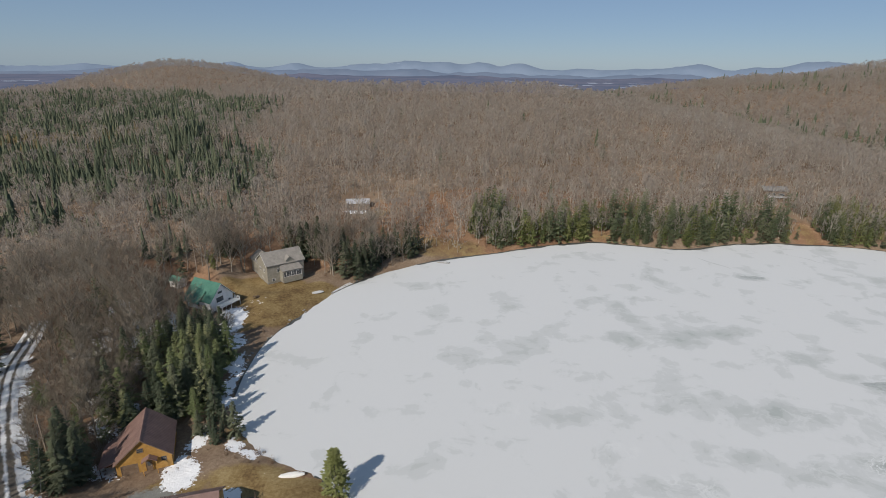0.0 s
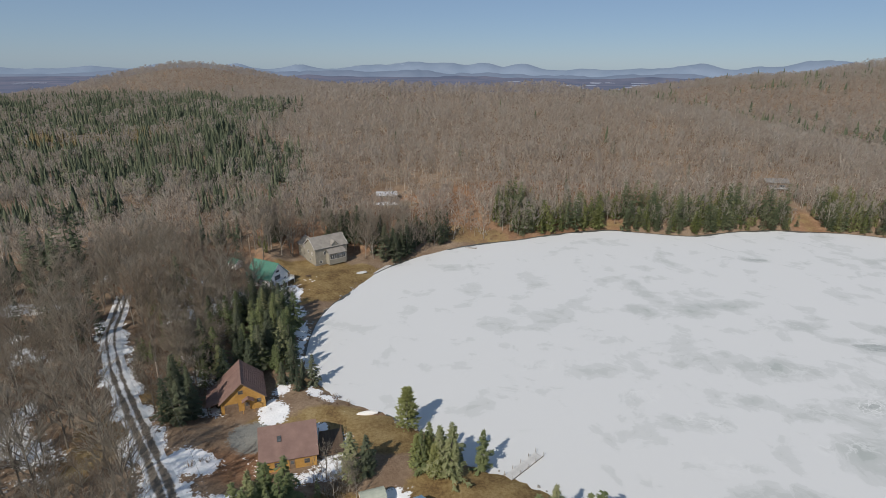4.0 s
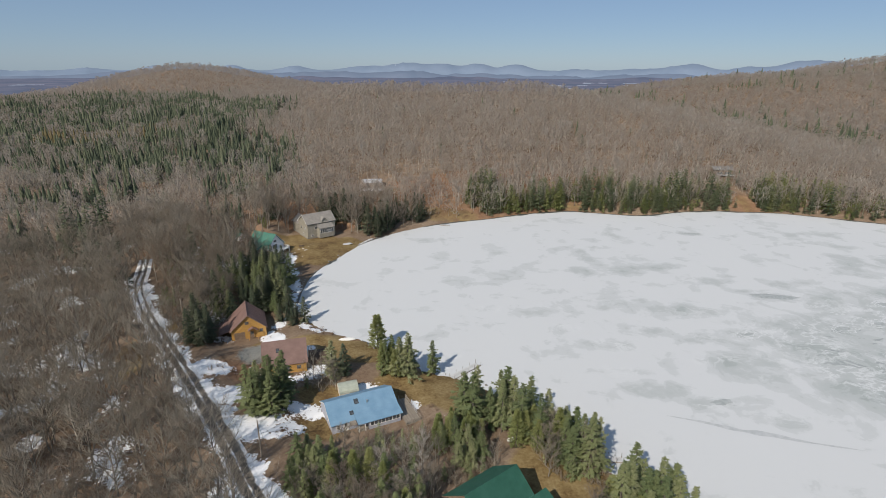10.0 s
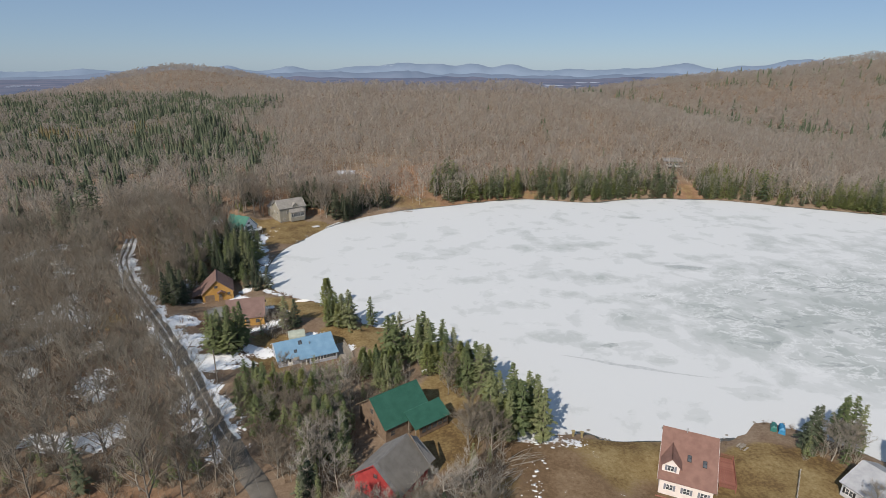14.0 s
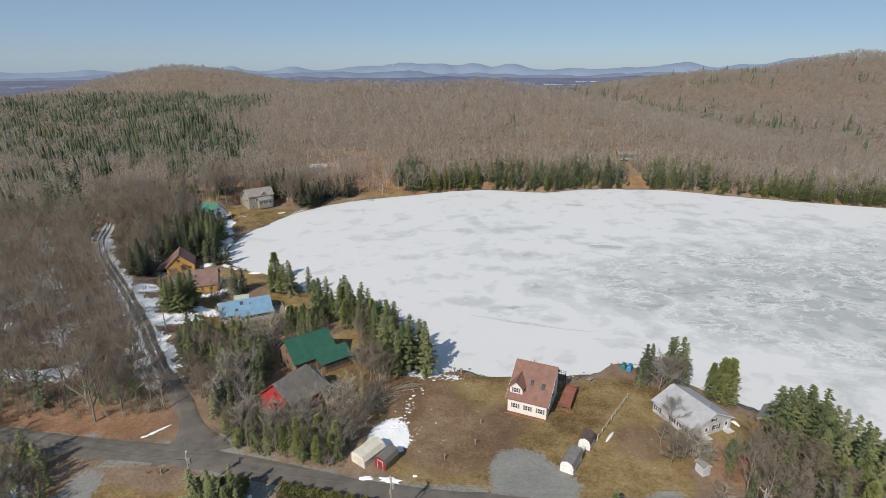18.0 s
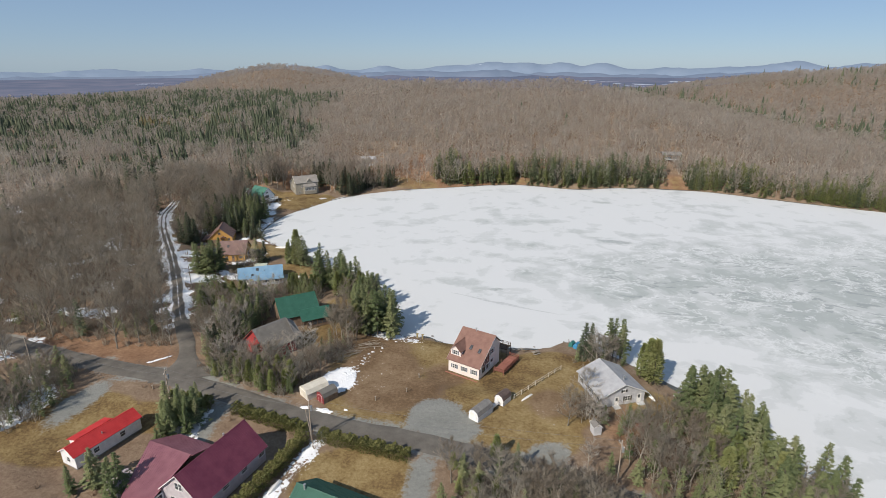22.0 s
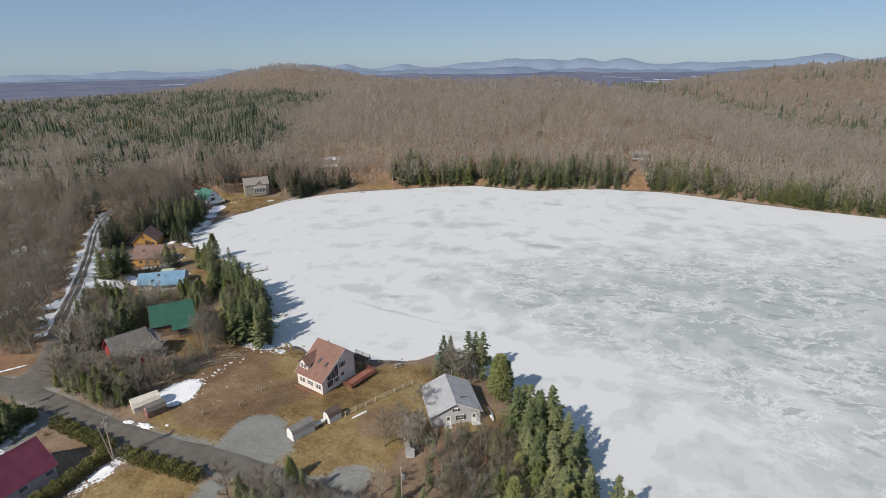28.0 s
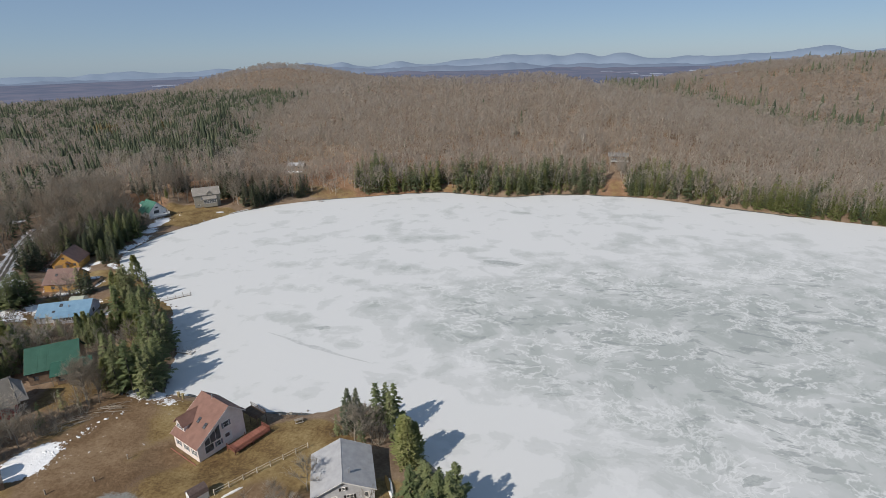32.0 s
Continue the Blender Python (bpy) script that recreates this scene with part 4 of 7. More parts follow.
def trunk_of(seed, h=10.0):
    """The trunk and few forked limbs of such a tree."""
    rng = random.Random(seed)
    c = Cloud()
    fork = Vector((rng.uniform(-0.04, 0.04) * h, rng.uniform(-0.04, 0.04) * h, h * rng.uniform(0.4, 0.55)))
    c.limb(Vector((0, 0, -0.3)), fork, h * 0.011, h * 0.008, 3)
    for k in range(4):
        a = k * 1.6 + rng.uniform(-0.6, 0.6)
        c.twig(fork - Vector((0, 0, 0.1 * h * (k % 3))), fork + Vector((math.cos(a) * rng.uniform(0.03, 0.2), math.sin(a) * rng.uniform(0.03, 0.2), rng.uniform(0.28, 0.44))) * h, h * 0.007, rng)
    return c.arrays()


def spire(seed, h=12.0, wide=0.13, skirts=5, sides=6):
    """A conifer of a far forest: ragged skirts of boughs stacked to a point."""
    rng = random.Random(seed)
    c = Cloud()
    for i in range(skirts):
        f = i / skirts
        r = h * wide * (1 - f) ** 0.85
        top = Vector((rng.uniform(-0.1, 0.1) * r, rng.uniform(-0.1, 0.1) * r, h * min(1.0, 0.08 + 0.92 * (i + 1.9) / skirts)))
        ring = [Vector((math.cos(k * 6.283 / sides + i) * r * q, math.sin(k * 6.283 / sides + i) * r * q, h * (0.06 + 0.92 * f) - (q - 0.6) * h * 0.07)) for k in range(sides) for q in [rng.choice((0.45, 0.8, 1.0, 1.25)) * rng.uniform(0.85, 1.15)]]
        for k in range(sides):
            c.tri(ring[k], ring[(k + 1) % sides], top)
    return c.arrays()


def conifer(seed, h=10.0, wide=0.18, branches=64, sprays=9, bare=0.06, ragged=0.4, big=1.0):
    """A ragged conifer: a trunk and drooping boughs set with small flat sprays of needles."""
    rng = random.Random(seed)
    wood, fol = Cloud(), Cloud()
    wood.limb(Vector((0, 0, -0.3)), Vector((0, 0, h * 0.6)), h * 0.012, h * 0.007, 5)
    wood.limb(Vector((0, 0, h * 0.6)), Vector((0, 0, h * 0.99)), h * 0.007, 0.01, 3)
    for i in range(branches):
        f = (i + rng.random()) / branches
        z = h * (bare + (0.98 - bare) * f)
        ln = h * wide * ((1 - f) ** 0.9 + 0.03) * min(1.0, 0.6 + f * 2.5) * rng.uniform(1 - ragged, 1 + 0.65 * ragged) * (0.84 + 0.26 * math.sin(f * 46 + seed))
        a = i * 2.399 + rng.uniform(-0.6, 0.6)
        d = Vector((math.cos(a), math.sin(a), 0))
        s = Vector((-d.y, d.x, 0))
        droop = rng.uniform(0.1, 0.55) * (1.1 - f)
        if f < 0.75 and big < 1.5:
            wood.twig(Vector((0, 0, z)), d * ln * 0.8 + Vector((0, 0, z - droop * ln * 0.7)), h * 0.0035, rng)
        for k in range(max(3, int(sprays * (1.1 - 0.75 * f)))):
            g = 0.22 + 0.78 * math.sqrt(rng.random())
            p = d * ln * g + Vector((0, 0, z + ln * (0.14 * g - droop * g * g)))
            side = s * rng.choice((-1, 1)) * rng.uniform(0.25, 1.0)
            e = (d * rng.uniform(0.35, 1.0) + side + Vector((0, 0, rng.uniform(-0.45, 0.35)))).normalized()
            q = h * big * rng.uniform(0.017, 0.037) * (1.15 - 0.45 * f)
            w = e.cross(Vector((rng.uniform(-0.6, 0.6), rng.uniform(-0.6, 0.6), 1))).normalized() * q * 0.42
            fol.tri(p - w, p + w, p + e * q * 1.7)
    return wood.arrays(), fol.arrays()


def cedar(seed, h=8.0, wide=0.24, n=420):
    """A rounder, yellow-green cedar: a trunk with a dense crown of small sprays."""
    rng = random.Random(seed)
    wood, fol = Cloud(), Cloud()
    wood.limb(Vector((0, 0, -0.3)), Vector((0, 0, h * 0.9)), h * 0.014, 0.02, 5)
    for i in range(n):
        f = rng.random() ** 0.8
        rad = h * wide * (1.04 - f) ** 0.7 * min(1.0, 0.55 + 2.2 * f) * rng.uniform(0.3, 1.0) * (1 + 0.22 * math.sin(f * 21 + seed) * math.sin(f * 8 + 1.7 * seed))
        a = rng.uniform(0, 6.283)
        p = Vector((math.cos(a) * rad, math.sin(a) * rad, h * (0.06 + 0.93 * f)))
        out_ = Vector((math.cos(a), math.sin(a), rng.uniform(-0.1, 0.9))).normalized()
        s = out_.cross(Vector((rng.uniform(-1, 1), rng.uniform(-1, 1), 1))).normalized()
        ln = h * rng.uniform(0.018, 0.040)
        fol.tri(p - s * ln * 0.55, p + s * ln * 0.55, p + out_ * ln * 1.5)
        fol.tri(p - out_ * ln * 0.5, p + s * ln * 0.6 - Vector((0, 0, ln * 0.3)), p + out_ * ln)
    return wood.arrays(), fol.arrays()


def shrub(seed, h=1.6, n=20):
    rng = random.Random(seed)
    c = Cloud()
    for _ in range(n):
        a, r0 = rng.uniform(0, 6.28), rng.uniform(0, 0.3) * h
        p = Vector((math.cos(a) * r0, math.sin(a) * r0, -0.05))
        e = p + Vector((math.cos(a) * rng.uniform(0.05, 0.55), math.sin(a) * rng.uniform(0.05, 0.55), rng.uniform(0.5, 1))) * h
        c.twig(p, e, 0.035, rng)
        m = p.lerp(e, rng.uniform(0.3, 0.8))
        c.twig(m, m + Vector((rng.uniform(-0.4, 0.4), rng.uniform(-0.4, 0.4), rng.uniform(0.2, 0.5))) * h, 0.025, rng)
    return c.arrays()


def scatter(name, templates, x, y, size, material, label, category, seed=1, cone=False):
    """Many trees of a far wood in one mesh of kind stuff."""
    rg = np.random.RandomState(seed)
    z = land(x, y)
    vs, fs, ts, ps, base = [], [], [], [], 0
    pick = rg.randint(0, len(templates), len(x))
    turn, tint = rg.uniform(0, 6.283, len(x)), rg.uniform(0, 1, len(x))
    tall = rg.uniform(0.88, 1.12, len(x))
    for k, (tv, tf) in enumerate(templates):
        idx = np.nonzero(pick == k)[0]
        if not len(idx):
            continue
        c, s = np.cos(turn[idx])[:, None], np.sin(turn[idx])[:, None]
        px = (tv[None, :, 0] * c - tv[None, :, 1] * s) * size[idx][:, None] + x[idx][:, None]
        py = (tv[None, :, 0] * s + tv[None, :, 1] * c) * size[idx][:, None] + y[idx][:, None]
        pz = tv[None, :, 2] * (size * tall)[idx][:, None] + z[idx][:, None]
        vs.append(np.stack([px, py, pz], 2).reshape(-1, 3))
        fs.append((tf[None] + (np.arange(len(idx)) * len(tv))[:, None, None] + base).reshape(-1, 3))
        ts.append(np.repeat(tint[idx], len(tv)))
        o = outward(tv, cone)
        ps.append(np.stack([o[None, :, 0] * c - o[None, :, 1] * s, o[None, :, 0] * s + o[None, :, 1] * c, np.repeat(o[None, :, 2], len(idx), 0)], 2).reshape(-1, 3))
        base += len(idx) * len(tv)
    me = mesh_of(name, np.concatenate(vs), np.concatenate(fs), material, np.concatenate(ts), np.concatenate(ps))
    return tagged(new(name, me), label, category, kind="stuff")


def both(t):
    (a, fa), (b, fb) = t
    return np.concatenate([a, b]), np.concatenate([fa, fb + len(a)])


def jittered(x0, x1, y0, y1, step, seed):
    rg = np.random.RandomState(seed)
    x, y = np.meshgrid(np.arange(x0, x1, step), np.arange(y0, y1, step))
    x, y = x.ravel(), y.ravel()
    return x + rg.uniform(-0.48, 0.48, len(x)) * step, y + rg.uniform(-0.48, 0.48, len(x)) * step, rg.uniform(0, 1, len(x))


CLEAR = [(-55, 84, 7, 8), (-41, 66, 8, 8), (-18, 46, 9.5, 8), (8, 16, 8, 8), (8, -1, 6.5, 6.5), (62, 2, 14, 12), (93, -6, 10, 10), (22, -47, 14, 14), (44, -52, 12, 10), (-6, -42, 10, 10), (-70, 150, 12, 11), (-60, 139, 8, 8), (-55, 172, 14, 12), (-86, 162, 5, 4), (-84, 152, 5.5, 10), (-90, 149, 8, 11),
         (-41, 250, 10, 8), (164, 264, 9, 6), (160, 228, 5, 14), (28, -19, 6, 5), (66, -19, 7, 8), (56.5, -44, 4.5, 12), (76, -30, 7, 5)]


def open_ground(x, y):
    """True where woods may stand."""
    d = shore_distance(x, y)
    ok = d > 2.5
    ok &= away(x, y, LANE) > np.interp(y, [40, 70, 100, 118], [3.6, 3.0, 2.2, 0.4])
    ok &= away(x, y, ROAD) > 5.0
    ok &= blob(x, y, LAWNS, 1.0) < 0.5
    ok &= blob(x, y, CLEAR, 1.0) < 0.5
    ok &= blob(x, y, GRAVELS, 1.0) < 0.5
    return ok


def village(x, y):
    """The settled strip between lane, road and lake, planted by hand."""
    lane_x = np.interp(y, LANE[:, 1], LANE[:, 0])
    d = shore_distance(x, y)
    return (y > -75) & (y < 150) & (x > np.where(y < -16, -45, lane_x)) & (x < 145) & (d < np.where(y < 108, 120, 20))


# the wet valley behind the ridge, where conifers stand
VALE = np.array([(400, 400), (368, 490), (345, 560), (322, 640), (302, 740), (265, 870), (228, 970)], float)


def spruce_share(x, y):
    """How much of the wood is conifer."""
    edge = np.interp(y, [170, 240, 270, 310, 345, 490, 560, 700, 900], [-175, -112, -94, -98, -142, -144, -172, -250, -380]) + 26 * (vnoise(x, y, 30, 70) - 0.5)
    s = smooth(10, -14, x - edge) * smooth(195, 255, y + 0.12 * (x + 150) + 30 * (vnoise(x, y, 28, 75) - 0.5)) * smooth(1000, 900, y)
    s = s * np.clip(0.12 + 1.25 * vnoise(x, y, 34, 71) + 0.5 * (vnoise(x, y, 13, 76) - 0.5), 0, 0.9)
    # groups and single trees in the hardwood nearer by
    s = np.maximum(s, 0.8 * smooth(0.46, 0.74, vnoise(x, y, 22, 72)) * smooth(-70, -110, x) * smooth(105, 165, y) * (y < 330))
    s = np.maximum(s, 0.55 * smooth(0.64, 0.82, vnoise(x, y, 18, 77)) * (x < -85) * (y < 150))
    vale = away(x, y, VALE)
    s = np.maximum(s, (0.62 * smooth(44, 12, vale) + 0.08 * smooth(110, 50, vale)) * smooth(0.15, 0.5, vnoise(x, y, 35, 73)))
    s = np.maximum(s, 0.3 * smooth(0.62, 0.85, vnoise(x, y, 60, 74)) * (x > 420) * (y > 760))
    return np.clip(s + 0.012, 0, 0.97)


def larch_share(x, y):
    """A yellow-brown stand within the dark forest."""
    return smooth(1.15, 0.6, np.hypot((x + 262) / 75, (y - 385) / 42) + 0.5 * (vnoise(x, y, 22, 78) - 0.5))


def seen_area(x, y):
    """Rough wedge of country that the view can reach."""
    return (y > -25 + 0.0 * x) & (x > -70 - 1.0 * (y + 115)) & (x < 190 + 0.9 * (y + 75))


# near woods west of the lane, mid woods, far woods
far_bare = [puffy_tree(200 + k, 9, 54, 0.46, 0.5, (0.3, 1.6), (0.08, 0.16)) for k in range(6)]
mid_bare = [puffy_tree(300 + k, 10, 100, 0.40, 0.25, (0.4, 2.0), (0.07, 0.15)) for k in range(7)]
mid_trunks = [trunk_of(300 + k, 10) for k in range(7)]
near_bare = [bare_tree(400 + k, 10, 12, 8, 8, 0.44, 3, 0.022, False, (0.8, 2.0)) for k in range(8)]
thicket_bare = [bare_tree(440 + k, 10, 9, 6, 5, 0.42, 3, 0.028, False, (0.8, 2.0)) for k in range(8)]
far_spruce = [spire(500 + k, 13, 0.14 + 0.016 * (k % 4), 5, 6) for k in range(8)]
mid_spruce = [spire(600 + k, 12, 0.135 + 0.018 * (k % 4), 9, 10) for k in range(9)]
young_spruce = [both(conifer(620 + k, 10, 0.13 + 0.02 * (k % 4), 40, 8, 0.03, 0.4, 1.9)) for k in range(6)]
belt_spruce = [both(conifer(640 + k, 11, 0.13 + 0.02 * (k % 4), 44, 8, 0.03, 0.4, 2.2)) for k in range(8)]
pale_bare = [both(bare_tree(340 + k, 11, 7, 3, 3, 0.34, 3, 0.05, False, (0.9, 2.0))) for k in range(5)]

zones = [("near", 4.9, -150, -10, -25, 215), ("mid", 5.3, -580, 560, -25, 520), ("far", 7.8, -950, 1000, 60, 1020), ("dome", 12.0, -1150, -150, 1020, 1750), ("hillside", 12.5, 380, 1350, 1020, 1420)]
for zone, step, x0, x1, y0, y1 in zones:
    x, y, roll = jittered(x0, x1, y0, y1, step, len(zone) + 80)
    r = np.hypot(x - 50, y + 80)
    if zone == "near":
        keep = (r < 290)
    elif zone == "mid":
        keep = ~((r < 290) & (x > -150) & (x < -10) & (y < 215)) & (r < 560)
    elif zone == "far":
        keep = (r >= 560) & (y < 1020) & ~((x > -170) & (x < 210) & (y > 660))
    elif zone == "dome":
        keep = (y >= 1020) & (np.hypot((x + 620) / 560, (y - 1350) / 420) < 1)
    else:
        keep = y - 1020 < 0.9 * (x - 380)
    keep &= seen_area(x, y)
    x, y, roll = x[keep], y[keep], roll[keep]
    if zone in ("mid", "far"):
        # the conifer stands are denser than the hardwood
        ex, ey, _ = jittered(-640, -60, 150, 1000, step * 0.72, 300 + len(zone))
        er = np.hypot(ex - 50, ey + 80)
        more = ((er < 560) & ~((er < 290) & (ex > -150) & (ey < 215)) if zone == "mid" else (er >= 560)) & seen_area(ex, ey)
        more &= np.random.RandomState(55).uniform(0, 1, len(ex)) < 0.75 * spruce_share(ex, ey) ** 1.5
        x, y, roll = np.concatenate([x, ex[more]]), np.concatenate([y, ey[more]]), np.concatenate([roll, np.zeros(more.sum())])
    ok = open_ground(x, y) & ~village(x, y) & (vnoise(x, y, 11, 90) > 0.10) & ~((blob(x, y, BARE, 1.0) > 0.5) & (roll > 0.35))
    x, y, roll = x[ok], y[ok], roll[ok]
    con = roll < spruce_share(x, y)
    rg = np.random.RandomState(7 + len(zone))
    size = rg.uniform(0.7, 1.2, len(x)) * (0.8 + 0.4 * vnoise(x, y, 24, 92)) * {"near": 1.5, "mid": 1.1, "far": 1.3, "dome": 1.6, "hillside": 1.6}[zone]
    d = ~con
    if zone == "near":
        wood, fine = [t[0] for t in near_bare], [t[1] for t in near_bare]
        scatter("bare_woods_trunks", wood, x[d], y[d], size[d], BARK, "grey-brown bare trunks of a leafless wood", "woods", 11)
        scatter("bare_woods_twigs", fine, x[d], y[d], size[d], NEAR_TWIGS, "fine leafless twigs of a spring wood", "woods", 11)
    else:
        scatter("bare_woods", mid_bare if zone == "mid" else far_bare, x[d], y[d], size[d], HAZY_TWIGS, "leafless brown hardwood forest", "woods", 12)
        if zone == "mid":
            scatter("bare_woods_trunks", mid_trunks, x[d], y[d], size[d], PALE_BARK, "pale bare trunks of the hardwood forest", "woods", 12)
    if con.any():
        tall = size * rg.uniform(0.55, 1.25, len(x)) * {"near": 0.95, "mid": 0.78, "far": 0.66}.get(zone, 0.5) * np.where(x > 200, 1.2, 1.0)
        gold = con & (rg.uniform(0, 1, len(x)) < 0.9 * larch_share(x, y))
        kinds = {"near": young_spruce, "mid": mid_spruce}.get(zone, far_spruce)
        scatter("spruce_woods", kinds, x[con & ~gold], y[con & ~gold], tall[con & ~gold], DARK_NEEDLES, "dark green spruce forest", "woods", 13, True)
        if gold.any():
            scatter("larch_woods", kinds, x[gold], y[gold], tall[gold] * 0.85, LARCH, "yellow-brown young larches in the forest", "woods", 18, True)

# conifer belt along the north shore
x, y, roll = jittered(-30, 300, 165, 275, 2.3, 97)
d = shore_distance(x, y)
belt = (d > 0.3) & (d < 12 + 20 * vnoise(x, y, 30, 98)) & (x > 12) & (roll < 0.22 + 0.85 * vnoise(x, y, 14, 99)) & (blob(x, y, CLEAR, 1.0) < 0.5) & (blob(x, y, BARE, 1.0) < 0.45)
belt_size = np.random.RandomState(4).uniform(0.4, 1.25, belt.sum()) * (0.7 + 0.7 * vnoise(x[belt], y[belt], 12, 96))
olive = np.random.RandomState(8).uniform(0, 1, belt.sum()) < np.where(x[belt] > 175, 0.75, 0.35)
scatter("shore_spruces", belt_spruce, x[belt][~olive], y[belt][~olive], belt_size[~olive], BELT_NEEDLES, "dense grey-green spruces along the lake shore", "woods", 14, True)
scatter("shore_cedars", belt_spruce, x[belt][olive], y[belt][olive], belt_size[olive] * 0.85, CEDAR, "olive green cedars along the lake shore", "woods", 19, True)

x, y, roll = jittered(-20, 300, 165, 290, 4.2, 98)
d = shore_distance(x, y)
back = (d > 5) & (d < 42) & (x > 5) & (roll < 0.75) & (blob(x, y, CLEAR, 1.0) < 0.5) & (blob(x, y, BARE, 1.0) < 0.45)
scatter("pale_bare_woods", pale_bare, x[back], y[back], np.random.RandomState(5).uniform(0.7, 1.15, back.sum()), PALE_BARK, "pale bare trunks behind the shore spruces", "woods", 16)

# thickets between the plots
THICKETS = [(-13, 20, 13, 11), (-7, 4, 8, 14), (15, -16, 13, 6.5), (1, -12, 5, 6), (-8, 33, 10, 4), (4, 29, 6, 6), (-44, 0, 20, 3.5), (-30, 5, 6, 5), (-70, 2, 20, 4), (-74, 128, 10, 7), (106, -26, 14, 12), (95, -47, 30, 10), (25, 0, 4, 7), (-76, 100, 10, 22), (-37, -34, 12, 15), (119, -32, 13, 18), (70, -55, 10, 8), (-92, 132, 10, 18), (-70, 84, 7, 12), (93, 6, 7, 3), (24, 31, 7, 6), (-30, 56, 5, 3)]
x, y, roll = jittered(-120, 150, -75, 220, 2.7, 111)
ok = (blob(x, y, THICKETS, 2.0) > 0.45) & (shore_distance(x, y) > 1) & (away(x, y, LANE) > 3.2) & (away(x, y, ROAD) > 4) & (blob(x, y, CLEAR, 1.0) < 0.5)
x, y, roll = x[ok], y[ok], roll[ok]
size = np.random.RandomState(9).uniform(0.5, 0.95, len(x)) * np.where((y < 40) & (x < 40), 0.78, 1.0)
ev = roll > np.where(y < 40, 0.52, 0.72)
scatter("thicket_trunks", [k[0] for k in thicket_bare], x[~ev], y[~ev], size[~ev], BARK, "slender bare trunks of a thicket", "woods", 21)
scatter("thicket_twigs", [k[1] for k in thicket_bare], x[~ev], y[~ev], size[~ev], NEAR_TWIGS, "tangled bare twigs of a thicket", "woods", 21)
scatter("thicket_evergreens", young_spruce, x[ev], y[ev], size[ev] * 0.85, NEEDLES, "young green spruces in a thicket", "woods", 22, True)

# brush on banks and wood edges
shrubs = [shrub(700 + k) for k in range(5)]
x, y, roll = jittered(-150, 150, -60, 240, 2.0, 101)
d = shore_distance(x, y)
bush = (d > 0.6) & (away(x, y, LANE) > 3) & (away(x, y, ROAD) > 4) & (blob(x, y, CLEAR, 1.0) < 0.5) & (blob(x, y, LAWNS, 1.0) < 0.4) & (blob(x, y, GRAVELS, 1.0) < 0.4)
bush &= roll < np.where(d < 5, 0.55, 0.38) * smooth(0.3, 0.6, vnoise(x, y, 9, 102))
scatter("brush", shrubs, x[bush], y[bush], np.random.RandomState(6).uniform(0.5, 1.1, bush.sum()), BRUSH, "low brown leafless brush", "brush", 15)

# undergrowth of the thickets and of the wood's edge by the road
x, y, roll = jittered(-120, 150, -75, 110, 1.5, 131)
under = (blob(x, y, THICKETS + [(-50, -3, 34, 5), (-24, 3, 6, 6)], 2.0) > 0.45) & (shore_distance(x, y) > 1) & (away(x, y, LANE) > 3) & (away(x, y, ROAD) > 3.6) & (blob(x, y, CLEAR, 1.0) < 0.5) & (roll < 0.42)
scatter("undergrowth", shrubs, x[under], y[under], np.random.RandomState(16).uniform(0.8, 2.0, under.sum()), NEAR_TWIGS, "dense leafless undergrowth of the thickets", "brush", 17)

# ---- trees that stand singly: each a thing of its own ----
KINDS = {}


def tree_kind(kind, builder, count, mats, names):
    KINDS[kind] = []
    for k in range(count):
        (wv, wf), (cv, cf) = builder(k)
        rg = np.random.RandomState(900 + k)
        trunk = mesh_of(names[0], wv, wf, mats[0], np.full(len(wv), rg.rand()))
        crown = mesh_of(names[1], cv, cf, mats[1], np.full(len(cv), rg.rand()), outward(cv, kind not in ("bare", "birch", "cedar")))
        KINDS[kind].append((trunk, crown, names))


tree_kind("spruce", lambda k: conifer(20 + k, 10, 0.18 + 0.028 * (k % 3), 120, 30, 0.06, 0.8), 8, (SPRUCE_BARK, NEEDLES), ("trunk", "crown"))
tree_kind("fir", lambda k: conifer(40 + k, 10, 0.175 + 0.025 * (k % 2), 125, 28, 0.04, 0.62), 6, (SPRUCE_BARK, DARK_NEEDLES), ("trunk", "crown"))
tree_kind("pine", lambda k: conifer(60 + k, 10, 0.16, 80, 28, 0.22, 0.9), 6, (SPRUCE_BARK, NEEDLES), ("trunk", "crown"))
tree_kind("cedar", lambda k: cedar(70 + k, 10, 0.2, 1250), 5, (SPRUCE_BARK, CEDAR), ("trunk", "crown"))
tree_kind("bare", lambda k: bare_tree(80 + k, 10, 12, 9, 12, 0.44, 5, 0.026), 8, (BARK, NEAR_TWIGS), ("trunk", "crown"))
tree_kind("birch", lambda k: bare_tree(95 + k, 10, 11, 8, 9, 0.36, 5, 0.026), 4, (PALE_BARK, PALE_BARK), ("trunk", "crown"))
TREE_TEXT = {"spruce": ("spruce_tree", "green spruce with drooping ragged branches"), "fir": ("fir_tree", "dense dark green fir of narrow pointed shape"), "pine": ("pine_tree", "tall thin conifer with a bare lower trunk"),
             "cedar": ("cedar_tree", "rounded yellow-green white cedar"), "bare": ("bare_tree", "leafless grey-brown hardwood tree"), "birch": ("birch_tree", "leafless pale-barked birch tree")}
TREE_RNG = random.Random(77)


